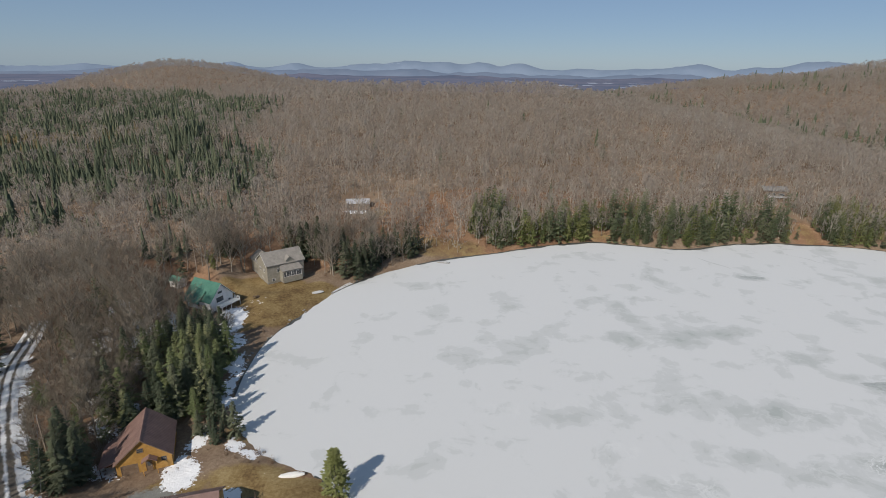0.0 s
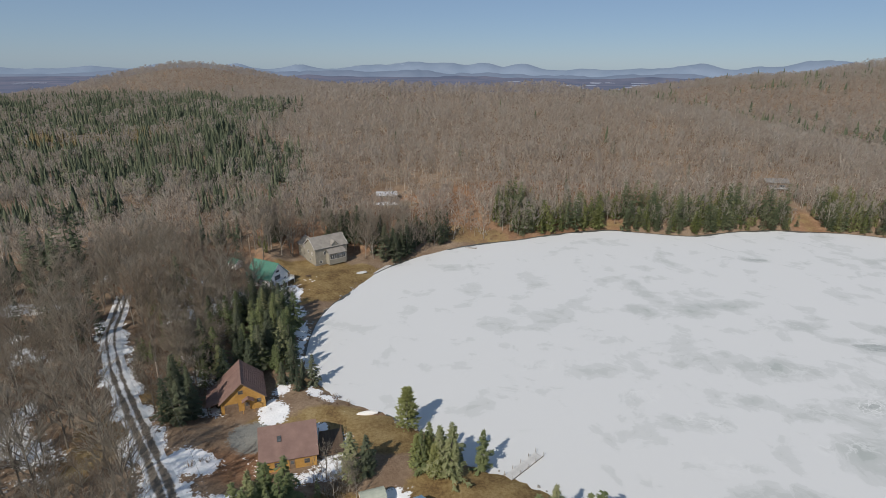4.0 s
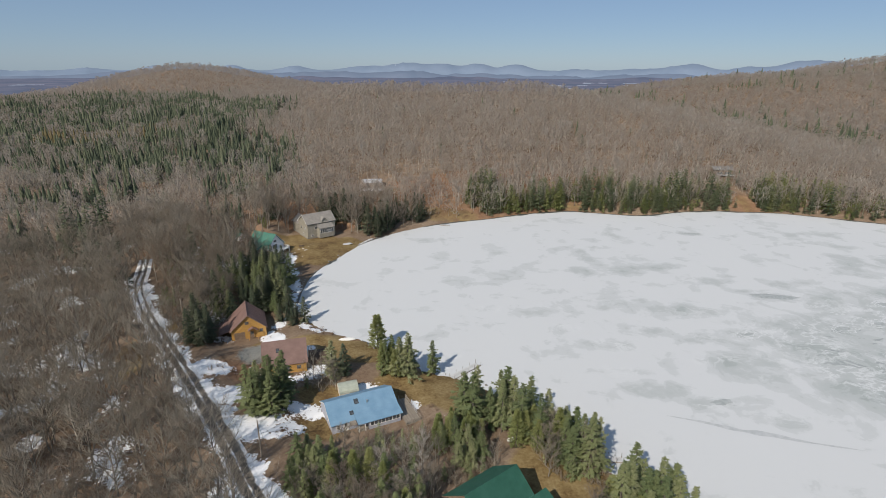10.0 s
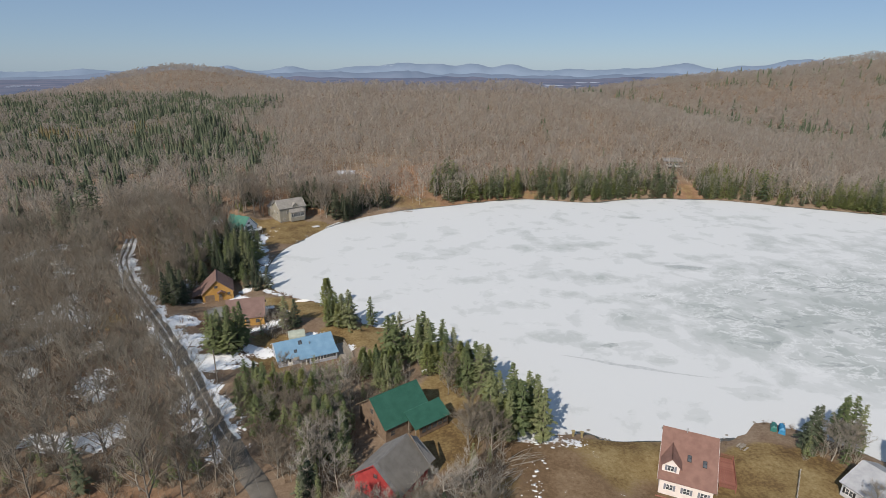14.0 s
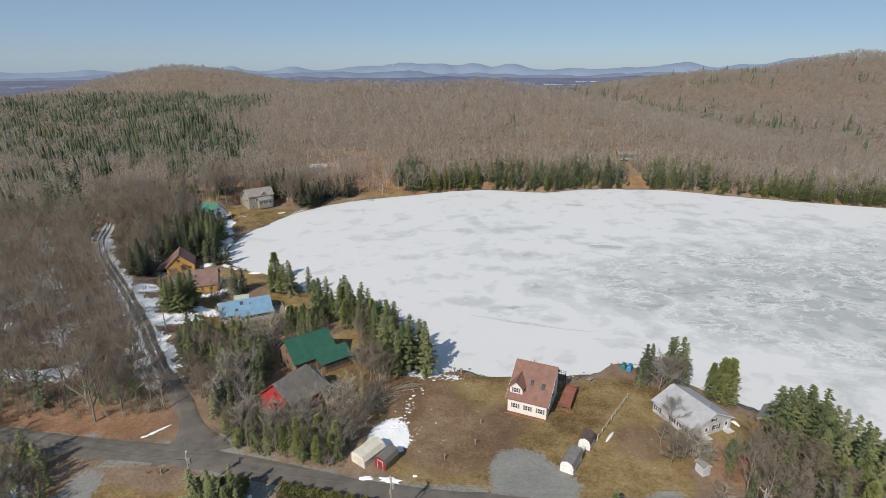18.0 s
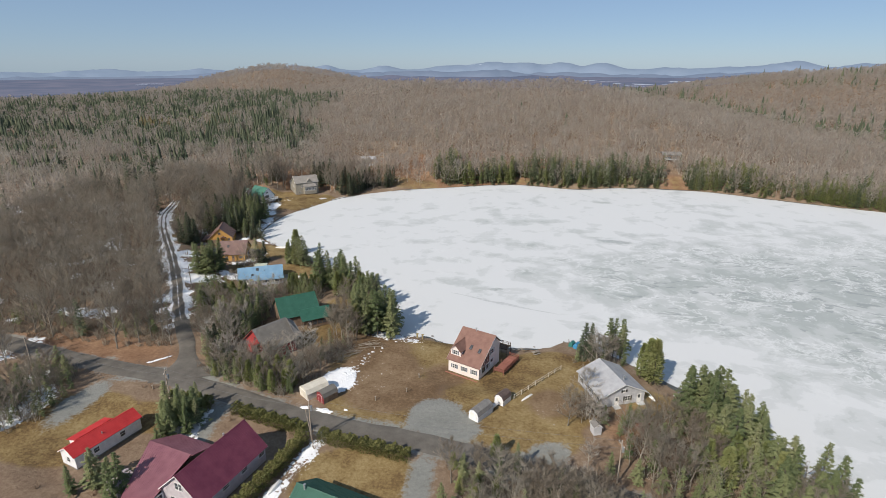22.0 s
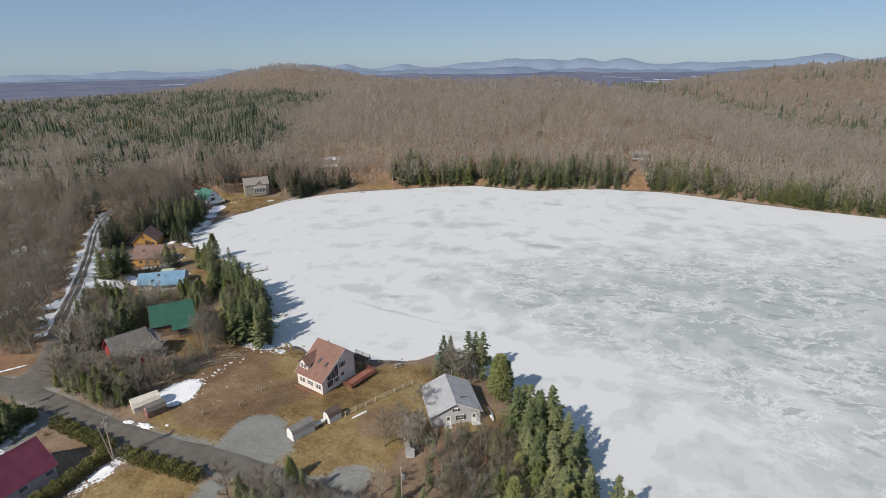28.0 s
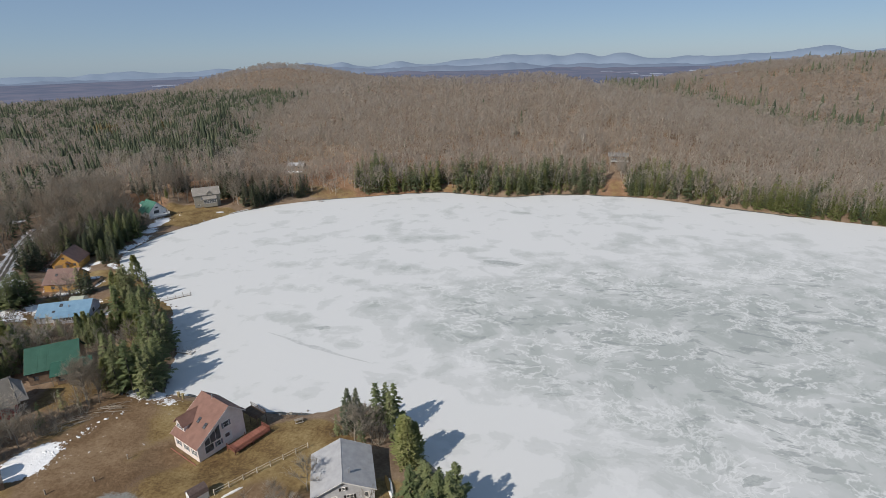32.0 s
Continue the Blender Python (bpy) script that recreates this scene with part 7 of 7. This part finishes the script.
# boathouse at the shore, little cabin under the birches
gable_house("boathouse", "small grey boathouse at the shore", (110.2, -5.4), 48, 6.6, 3.6, 0.6, 2.3, 3.4, BROWN_SIDING, GREY_ROOF, GREY_TRIM, [("l", "door", 0.5, 0.05, 0.9, 1.8)], 0, over=0.2)["category"] = "shed"
gable_house("playhouse", "tiny pale grey shed under bare birches", (88.2, -22.6), -70, 2.2, 1.9, level(88.2, -22.6), level(88.2, -22.6) + 1.9, level(88.2, -22.6) + 2.7, GREY_SIDING, GREY_ROOF, WHITE, [], 0, over=0.15)["category"] = "shed"
gable_house("cottage", "cottage with a red roof under bare trees", (81.0, -47.6), 20, 6.0, 5.0, level(78, -47), level(78, -47) + 2.5, level(78, -47) + 4.2, WHITE_SIDING, RED_ROOF, WHITE, [], 0.5)


# ---- hedges, poles, boats, small things ----
def hedge(label, a, b, w, h, seed):
    """A clipped cedar hedge of many small leaf sprays."""
    rng = random.Random(seed)
    c = Cloud()
    ax, bx = Vector((*a, 0)), Vector((*b, 0))
    d = (bx - ax)
    n = int(d.length * 300)
    s = Vector((-d.y, d.x, 0)).normalized()
    for _ in range(n):
        t = rng.random()
        side = rng.choice((-1, 1, 0, 0, 0.5, -0.5))
        bumpy = 1 + 0.17 * math.sin(t * d.length * 2.1) + 0.08 * math.sin(t * d.length * 5.3) + rng.uniform(-0.08, 0.08)
        z = h * bumpy if side == 0 else rng.uniform(0.02, 1) * h * bumpy
        p = ax + d * t + s * (side * w / 2 * bumpy if side else rng.uniform(-0.5, 0.5) * w)
        p.z = level_cache(p.x, p.y) + z
        o = (s * side + Vector((rng.uniform(-0.6, 0.6), rng.uniform(-0.6, 0.6), rng.uniform(0.1, 1.0)))).normalized()
        q2 = o.cross(Vector((rng.uniform(-1, 1), rng.uniform(-1, 1), 1))).normalized()
        ln = rng.uniform(0.14, 0.32)
        c.tri(p - q2 * ln * 0.7, p + q2 * ln * 0.7, p + o * ln * 1.3)
    v, f = c.arrays()
    root = thing("hedge", pose(0, 0, 0), label, "hedge", "cedar hedges")
    part("leaves", mesh_of("leaves", v, f, HEDGE, np.repeat(np.random.RandomState(seed).rand(len(f)) * 0.6, 3)), None, root)
    return root


def level_cache(x, y, store={}):
    k = (round(x), round(y))
    if k not in store:
        store[k] = level(*k)
    return store[k]


hedge("clipped cedar hedge along the road", (13.2, -28.2), (31.0, -32.4), 1.9, 1.9, 3)
hedge("clipped cedar hedge along the road", (34.4, -33.6), (53.0, -36.4), 1.9, 2.0, 4)
hedge("clipped cedar hedge beside the maroon-roofed house", (31.4, -34.0), (26.0, -58.0), 1.9, 2.1, 5)
hedge("rounded cedar hedge by the driveway", (0.0, -27.4), (7.6, -27.6), 1.8, 2.2, 6)


def utility_pole(x, y, h, lamp=False, arm=True, gear=True, lean=0):
    root = thing("utility_pole", pose(x, y, level(x, y), lean, lean * 0.5, 20), "weathered wooden utility pole", "pole", "utility poles")
    part("pole", tube([(0, 0, -0.5), (0, 0, h * 0.5), (0, 0, h)], 0.16, 0.11, 8), POLEWOOD, root)
    if arm:
        part("crossarm", boxes((-0.07, 0.07, -1.0, 1.0, h - 0.75, h - 0.62)), POLEWOOD, root)
        for v in (-0.9, 0.9):
            part("insulator", tube([(0, v, h - 0.62), (0, v, h - 0.42)], 0.05, 0.03, 6), WHITE, root)
    part("insulator", tube([(0, 0, h), (0, 0, h + 0.2)], 0.05, 0.03, 6), WHITE, root)
    if gear:
        part("transformer", tube([(0.35, 0, h - 2.3), (0.35, 0, h - 1.3)], 0.26, sides=10), METAL, root)
        part("bracket", boxes((0.05, 0.2, -0.05, 0.05, h - 2.0, h - 1.9)), METAL, root)
    return root


POLES = [(-1.6, -28.2, 9.0), (33.0, -34.4, 9.6), (90.6, -36.0, 9.0), (-71.5, 80.0, 9.2), (-42.0, -22.0, 9.0), (-113.0, 158.0, 9.0), (-83.5, 170.0, 8.0), (-34.6, 30.0, 8.0)]
for k, (px_, py_, ph) in enumerate(POLES):
    utility_pole(px_, py_, ph, arm=k < 3, gear=k in (0, 1, 2), lean=1.5 if k == 1 else 0)
part("stay_pole", tube([(0, 0, -0.5), (0.0, -1.2, 8.6)], 0.12, 0.09, 7), POLEWOOD, thing("stay_pole", pose(33.5, -34.9, level(33.5, -34.9), 0, 0, -20), "leaning wooden brace pole by the utility pole", "pole"))


def wire(a, b, za, zb, sag, offset=0.0):
    d = Vector((b[0] - a[0], b[1] - a[1], 0)).normalized()
    s = Vector((-d.y, d.x, 0)) * offset
    p0, p1 = Vector((a[0], a[1], za)) + s, Vector((b[0], b[1], zb)) + s
    pts = [p0.lerp(p1, t / 14) - Vector((0, 0, sag * 4 * (t / 14) * (1 - t / 14))) for t in range(15)]
    ob = part("power_line", tube(pts, 0.022, sides=3), CABLE)
    return tagged(ob, "thin sagging overhead power cable", "cable", "power lines")


def top(k):
    return level(POLES[k][0], POLES[k][1]) + POLES[k][2]


for a, b in ((0, 1), (1, 2), (4, 0)):
    wire(POLES[a], POLES[b], top(a) + 0.15, top(b) + 0.15, 0.9)
    wire(POLES[a], POLES[b], top(a) - 1.6, top(b) - 1.6, 1.0, 0.2)
wire(POLES[0], POLES[7], top(0) - 0.3, top(7) - 0.3, 1.2)
wire(POLES[7], POLES[3], top(7), top(3), 1.2)
wire(POLES[3], POLES[5], top(3), top(5), 1.5)


def dock(label, a, b, w, rails=True):
    ax, bx = Vector((*a, 0)), Vector((*b, 0))
    d = bx - ax
    root = thing("dock", pose(a[0], a[1], 0, 0, 0, math.degrees(math.atan2(d.y, d.x))), label, "dock")
    L = d.length
    me = None
    n = int(L / 0.3)
    for k in range(n):
        if me is None:
            o = part("plank", boxes((0.01, 0.28, -w / 2, w / 2, 0.28, 0.33)), GREY_TRIM, root)
            me = o.data
        else:
            o = part("plank", me, None, root)
        o.location.x = k * 0.3
    for s in (-1, 1):
        part("beam", boxes((0, L, min(s * w / 2, s * (w / 2 - 0.08)), max(s * w / 2, s * (w / 2 - 0.08)), 0.08, 0.275)), WOOD, root)
        for k in range(0, 5):
            x = L * k / 4
            part("post", tube([(x, s * (w / 2 + 0.05), -0.3), (x, s * (w / 2 + 0.05), 1.2 if rails else 0.35)], 0.05, sides=6), WOOD, root)
    return root


dock("grey plank dock frozen into the ice", (1.6, 61.0), (8.4, 67.6), 1.7)
dock("low metal-framed dock on the ice", (29.0, 33.0), (34.2, 32.6), 1.5)
dock("plank dock at the northern lawn", (-36.6, 163.2), (-31.4, 171.2), 2.0)
dock("small floating raft at the far bank", (-2.0, 193.0), (2.5, 192.2), 1.2, False)


def boat(name, label, x, y, rz, L, w, h, material, z=None, category="boat", tilt=0):
    """An upturned hull, pointed at both ends or at one."""
    root = thing(name, pose(x, y, level(x, y) if z is None else z, tilt, 0, rz), label, category)
    bm = bmesh.new()
    rows = []
    for i in range(9):
        t = i / 8
        f = math.sin(math.pi * (0.08 + 0.84 * t)) ** 0.7
        rows.append([bm.verts.new((L * (t - 0.5), w / 2 * f * math.cos(a), h * f * math.sin(a) ** 0.8)) for a in [math.pi * k / 8 for k in range(9)]])
    for a, b in zip(rows, rows[1:]):
        for k in range(8):
            bm.faces.new((a[k], a[k + 1], b[k + 1], b[k]))
    bm.faces.new(rows[0])
    bm.faces.new(rows[-1][::-1])
    part("hull", bm, material, root)
    part("keel", boxes((-L * 0.42, L * 0.42, -0.03, 0.03, h * 0.96, h * 1.08)), material, root)
    return root


boat("canoe", "upturned white canoe against the grey bungalow", 101.6, -6.0, -68, 5.0, 0.9, 0.45, WHITE)
boat("canoe", "orange canoe lying beside the white one", 100.9, -5.2, -60, 4.4, 0.8, 0.4, ORANGE_SIDING)
boat("kayak", "long pale kayak lying on the grass", 74.4, -12.6, 52, 3.8, 0.6, 0.3, WHITE)
boat("rowing_boat", "upturned white rowing boat on the bank", -27.0, 79.2, 12, 4.6, 1.4, 0.6, WHITE)
boat("rowing_boat", "upturned grey boat by the northern dock", -40.5, 160.0, 30, 4.2, 1.4, 0.6, GREY_TRIM)
boat("gas_cylinder", "white storage cylinder behind the green-roofed cottage", 31.0, -46.5, 75, 3.6, 0.9, 0.7, WHITE, category="tank")


def table_set(label, x, y, rz, material):
    root = thing("picnic_table", pose(x, y, level(x, y), 0, 0, rz), label, "table")
    for k in range(4):
        part("tabletop_board", boxes((-0.9, 0.9, -0.36 + k * 0.18, -0.2 + k * 0.18, 0.70, 0.75)), material, root)
    for s in (-0.75, 0.75):
        part("bench", boxes((-0.9, 0.9, s - 0.14, s + 0.14, 0.40, 0.45)), material, root)
    for x_ in (-0.7, 0.7):
        part("leg", boxes((x_ - 0.05, x_ + 0.05, -0.75, 0.75, 0.33, 0.40), (x_ - 0.05, x_ + 0.05, -0.1, 0.1, -0.1, 0.70)), material, root)
    return root


table_set("weathered picnic table on the lawn", 76.4, 9.4, 35, WOOD)
table_set("red-brown picnic table by the wood", 97.5, -19.5, 60, REDWOOD)
table_set("dark garden table on the northern lawn", -57.5, 152.0, 10, DARKWOOD)


def tarp(label, x, y, rz, w, d, h, material):
    root = thing("covered_boat", pose(x, y, level(x, y), 0, 0, rz), label, "boat")
    bm = bmesh.new()
    g0 = [(-w / 2, -d / 2, 0), (w / 2, -d / 2, 0), (w / 2, d / 2, 0), (-w / 2, d / 2, 0)]
    g1 = [(-w * 0.46, -d * 0.40, h * 0.7), (w * 0.42, -d * 0.42, h * 0.62), (w * 0.44, d * 0.38, h * 0.74), (-w * 0.45, d * 0.42, h * 0.66)]
    a, b = [bm.verts.new(p) for p in g0], [bm.verts.new(p) for p in g1]
    r = [bm.verts.new((-w * 0.34, 0.02, h)), bm.verts.new((w * 0.36, -0.05, h * 0.92))]
    for i in range(4):
        bm.faces.new((a[i], a[(i + 1) % 4], b[(i + 1) % 4], b[i]))
    bm.faces.new((b[0], b[1], r[1], r[0]))
    bm.faces.new((b[2], b[3], r[0], r[1]))
    bm.faces.new((b[1], b[2], r[1]))
    bm.faces.new((b[3], b[0], r[0]))
    part("tarpaulin", bm, material, root)
    part("hull", boxes((-w * 0.4, w * 0.4, -d * 0.35, d * 0.35, -0.1, 0.2)), RED_SIDING, root)


tarp("boat under a bright blue tarpaulin at the shore", 87.2, 14.4, 60, 2.6, 1.3, 1.6, BLUE_TARP)
tarp("boat under a teal tarpaulin at the shore", 86.0, 15.2, 60, 2.2, 1.2, 1.4, TEAL_TARP)


def post(label, x, y, h, w, material, name="post", category="post"):
    root = thing(name, pose(x, y, level(x, y)), label, category)
    part("stake", boxes((-w / 2, w / 2, -w / 2, w / 2, -0.3, h)), material, root)
    part("head", boxes((-w * 0.9, w * 0.9, -w * 0.9, w * 0.9, h, h + 0.06)), material, root)


for px_, py_ in ((44.0, 13.6), (45.6, 13.0)):
    post("stubby yellowed post near the bank", px_, py_, 1.2, 0.4, plain("straw", (0.24, 0.19, 0.09), (0.33, 0.27, 0.14)))
for px_, py_ in ((-9.5, -23.4), (49.0, -8.0), (41.5, -19.0), (47.5, -14.5)):
    post("small wooden marker post in the grass", px_, py_, 1.0, 0.18, WOOD)


def felled_branches(label, x, y, rz, n, seed, length):
    """Cut limbs left lying on the ground, side by side, with their twigs."""
    rng = random.Random(seed)
    root = thing("felled_branches", pose(x, y, level(x, y), 0, 0, rz), label, "branches", "felled branches")
    for _ in range(n):
        a, off = rng.uniform(-0.35, 0.35), rng.uniform(-1.6, 1.6)
        L, bow = length * rng.uniform(0.6, 1.1), rng.uniform(-0.6, 0.6)
        pts = [Vector((L * (t / 5 - 0.5), off + a * L * (t / 5 - 0.5) + bow * (1 - (t / 2.5 - 1) ** 2), 0.15 + 0.25 * math.sin(t * 0.63) * rng.uniform(0.5, 1))) for t in range(6)]
        limb = part("limb", tube(pts, 0.07, 0.02, 5), bpy.data.materials["weathered_wood"], root)
        for k in range(5):
            p = pts[2 + k % 4]
            part("twig", tube([p, p + Vector((rng.uniform(0.3, 1.1), rng.uniform(-0.8, 0.8), rng.uniform(0.0, 0.35)))], 0.025, 0.008, 3), bpy.data.materials["weathered_wood"], limb)
    return root


felled_branches("heap of cut grey branches at the thicket's edge", 29.5, 1.0, 40, 10, 3, 6.0)
felled_branches("cut grey branches lying on bare soil", 33.0, 6.0, 25, 9, 4, 6.5)
felled_branches("cut grey branches lying on bare soil", 27.0, -3.0, 55, 7, 5, 5.0)


def boulder_mesh(seed):
    rng = random.Random(seed)
    bm = bmesh.new()
    bmesh.ops.create_icosphere(bm, subdivisions=1, radius=1)
    for v in bm.verts:
        v.co *= rng.uniform(0.7, 1.15)
        v.co.z *= 0.65
    me = bpy.data.meshes.new("stone")
    bm.to_mesh(me)
    bm.free()
    me.materials.append(ROCK)
    return me


stones = [boulder_mesh(k) for k in range(5)]
rng = random.Random(12)
for k in range(70):
    i = rng.randrange(25, 190)
    p = SHORE[i] + np.array([rng.uniform(-1.2, 1.2), rng.uniform(-1.2, 1.2)])
    ob = new("boulder", stones[k % 5])
    s = rng.uniform(0.15, 0.5)
    ob.matrix_basis = pose(p[0], p[1], max(0.0, level(*p)) + s * 0.15, 0, 0, rng.uniform(0, 360)) @ Matrix.Diagonal((s * rng.uniform(0.8, 1.6), s, s, 1))
    tagged(ob, "grey weathered boulder at the waterline", "stone", "shore boulders")


# ---- remnants of snow ----
def snow_patch(x, y, rx, ry, rz, seed, lift=0.17):
    rng = random.Random(seed)
    bm = bmesh.new()
    ring = []
    for k in range(18):
        a = k * 2 * math.pi / 18
        r = rng.uniform(0.6, 1.15)
        ring.append((math.cos(a) * rx * r, math.sin(a) * ry * r))
    rim = [bm.verts.new((u, w, -0.12)) for u, w in ring]
    mid = [bm.verts.new((u * 0.8, w * 0.8, rng.uniform(0.0, 0.05))) for u, w in ring]
    top_ = bm.verts.new((0, 0, 0.07))
    for k in range(18):
        j = (k + 1) % 18
        bm.faces.new((rim[k], rim[j], mid[j], mid[k]))
        bm.faces.new((mid[k], mid[j], top_))
    ob = part("snow_patch", bm, SNOW)
    ob.matrix_basis = pose(x, y, level(x, y) + lift, 0, 0, rz)
    return tagged(ob, "thin remnant of old snow on the roadside", "snow", "snow remnants")


for k, (x, y, rx, ry, rz) in enumerate([(31.8, -24.6, 2.2, 0.8, -10), (27.6, -24.2, 1.5, 0.6, 0), (31.6, -24.7, 0.8, 0.4, 20), (-16.0, -11.4, 0.4, 2.6, -43), (-17.8, -13.3, 0.3, 0.9, -60), (8.2, -28.8, 0.5, 0.9, 0), (36.2, -23.6, 0.5, 0.3, 0), (13.0, 37.0, 1.2, 0.7, 30)]):
    snow_patch(x, y, rx, ry, rz, 40 + k)

rng = random.Random(21)
vs, fs, n0 = [], [], 0
ico = bmesh.new()
bmesh.ops.create_icosphere(ico, subdivisions=1, radius=1)
iv = np.array([v.co[:] for v in ico.verts])
itri = np.array([[v.index for v in f.verts] for f in ico.faces])
ico.free()
for k in range(120):
    t = rng.random()
    x, y = 32 + 3.4 * t + rng.gauss(0, 1.0), -11 + 16 * t + rng.gauss(0, 1.4)
    if k > 75:
        x, y = rng.uniform(34, 42), rng.uniform(9, 14.5)
    s = rng.uniform(0.06, 0.36) * rng.random() ** 0.6
    shape = iv * (1 + 0.45 * np.random.RandomState(k).uniform(-1, 1, (len(iv), 1)))
    vs.append(shape * [s * rng.uniform(0.7, 2.2), s * rng.uniform(0.6, 1.6), s * 0.35] + [x, y, level(x, y) + 0.02])
    fs.append(itri + n0)
    n0 += len(iv)
tagged(new("snow_lumps", mesh_of("snow_lumps", np.concatenate(vs), np.concatenate(fs), SNOW)), "scattered lumps of melting snow on bare soil", "snow", kind="stuff")


# ---- long refrozen cracks in the ice ----
def ice_crack(pts, width):
    line = spline(pts, 6)
    t = np.gradient(line, axis=0)
    side = np.stack([-t[:, 1], t[:, 0]], 1) / np.hypot(t[:, 0], t[:, 1])[:, None]
    f = np.linspace(0, 1, len(line))
    w = width * np.sin(np.pi * np.clip(f, 0.03, 0.97)) * (0.45 + 1.1 * vnoise(line[:, 0], line[:, 1], 2.5, 17))
    bm = bmesh.new()
    a = [bm.verts.new((*(p + n * q), 0.012)) for p, n, q in zip(line, side, w)]
    b = [bm.verts.new((*(p - n * q), 0.012)) for p, n, q in zip(line, side, w * 0.8)]
    for k in range(len(a) - 1):
        bm.faces.new((b[k], b[k + 1], a[k + 1], a[k]))
    tagged(part("ice_crack", bm, CRACK), "long grey refrozen crack in the lake ice", "crack", group="cracks in the ice")


CRACK = plain("wet_ice", (0.40, 0.42, 0.425), (0.50, 0.515, 0.52), 0.8, 0.5, 0, 0.1, 3.0, 0, False)
ice_crack([(48.5, 46.9), (55, 44.8), (62.4, 41.8), (68, 40.4), (73.5, 38.4), (84.2, 35.7)], 0.8)
ice_crack([(101, 204), (104, 198), (108, 193), (109.5, 190)], 0.5)
ice_crack([(140, 208), (146, 203), (148, 199), (153, 196)], 0.35)


# ---- refrozen rings and holes of dark ice ----
def wobbly(cx, cy, rx, ry, turn, seed, n=40):
    """A closed uneven loop round a place on the ice."""
    a = np.linspace(0, 2 * np.pi, n, endpoint=False)
    r = 1 + 0.55 * (vnoise(np.cos(a) * 3 + seed, np.sin(a) * 3, 1.3, seed) - 0.5) + 0.35 * (vnoise(np.cos(a) * 9 + seed, np.sin(a) * 9, 1.1, seed + 1) - 0.5)
    u, w = np.cos(a) * rx * r, np.sin(a) * ry * r
    c, q = math.cos(radians(turn)), math.sin(radians(turn))
    return np.stack([cx + u * c - w * q, cy + u * q + w * c], 1)


def ice_ring(cx, cy, rx, ry, turn, seed):
    """Pale lines of refrozen slush in uneven loops about a hole."""
    root = thing("ice_ring", pose(cx, cy, 0), "pale uneven ring of refrozen slush on grey ice", "ice ring", "rings in the ice")
    for k, f in enumerate((1.0, 0.72, 0.5)[:2 + seed % 2]):
        loop = wobbly(0, 0, rx * f, ry * f, turn, seed * 7 + k)
        n = len(loop)
        far = np.hypot(loop[:, 0], loop[:, 1])[:, None]
        w = (0.05 + 0.22 * vnoise(loop[:, 0] + cx, loop[:, 1] + cy, 0.9, seed))[:, None]
        a, b = loop * (1 + w / far), loop * (1 - w / far)
        i = np.arange(n)
        f_ = np.concatenate([np.stack([i, (i + 1) % n, (i + 1) % n + n], 1), np.stack([i, (i + 1) % n + n, i + n], 1)])
        f_ = f_[np.tile(vnoise(loop[:, 0] * 1.7 + cx, loop[:, 1] * 1.7 + cy, 1.1, seed + 5) > 0.36, 2)]
        v = np.concatenate([np.c_[a, np.full(n, 0.010 + 0.003 * k)], np.c_[b, np.full(n, 0.010 + 0.003 * k)]])
        part("line", mesh_of("line", v, f_, PALE_ICE), None, root)


def ice_hole(cx, cy, rx, ry, turn, seed):
    """A patch of dark wet ice with a ragged edge."""
    loop = wobbly(0, 0, rx, ry, turn, seed, 28)
    n = len(loop)
    i = np.arange(n)
    v = np.concatenate([np.c_[loop, np.full(n, 0.008)], [[0, 0, 0.008]]])
    ob = new("ice_hole", mesh_of("ice_hole", v, np.stack([i, (i + 1) % n, np.full(n, n)], 1), DARK_ICE))
    ob.matrix_basis = pose(cx, cy, 0)
    tagged(ob, "patch of dark wet ice in the lake", "ice hole", "dark patches in the ice")


PALE_ICE = plain("refrozen_slush", (0.565, 0.58, 0.585), (0.62, 0.632, 0.636), 0.6, 0.7, 0, 0.2, 3.0, 0, False)
DARK_ICE = plain("dark_wet_ice", (0.30, 0.325, 0.32), (0.43, 0.452, 0.448), 1.1, 0.5, 0, 0.1, 4.0, 0, False)
for k, (x, y, rx, ry, rz) in enumerate([(117, 89, 4.5, 2.6, 20), (130, 92, 3.8, 2.3, 10), (142, 106, 3.4, 2.2, 0), (87, 85, 3.6, 2.2, 30), (166, 9, 8.0, 4.4, 25), (147, 74, 5.0, 2.8, 0), (172, 88, 4.4, 2.2, 10)]):
    ice_ring(x, y, rx, ry, rz, 60 + k)
rng = random.Random(31)
for k, (x, y, rx, ry, rz) in enumerate([(110, 111.5, 7.5, 2.0, -8), (117, 89, 2.0, 1.0, 10), (130, 92, 1.8, 1.0, 10), (142, 106, 2.0, 1.1, 0), (87, 85, 1.6, 0.9, 20), (166, 9, 3.0, 1.1, 30), (131, 30, 3.6, 0.8, 12), (149, 47, 1.6, 0.7, 50), (156, 39, 1.8, 0.8, 0), (166, 73, 1.7, 0.8, 20), (180, 60, 1.9, 0.7, 15), (187, 75, 2.6, 0.7, -10), (113, 182, 5.0, 1.2, -5), (63, 52, 2.6, 1.1, 15), (172, 78, 1.6, 0.6, 10)]
                                         + [(rng.uniform(135, 225), rng.uniform(25, 120), rng.uniform(0.6, 1.8), rng.uniform(0.3, 0.7), rng.uniform(-25, 35)) for _ in range(34)]):
    ice_hole(x, y, rx, ry, rz, 90 + k)
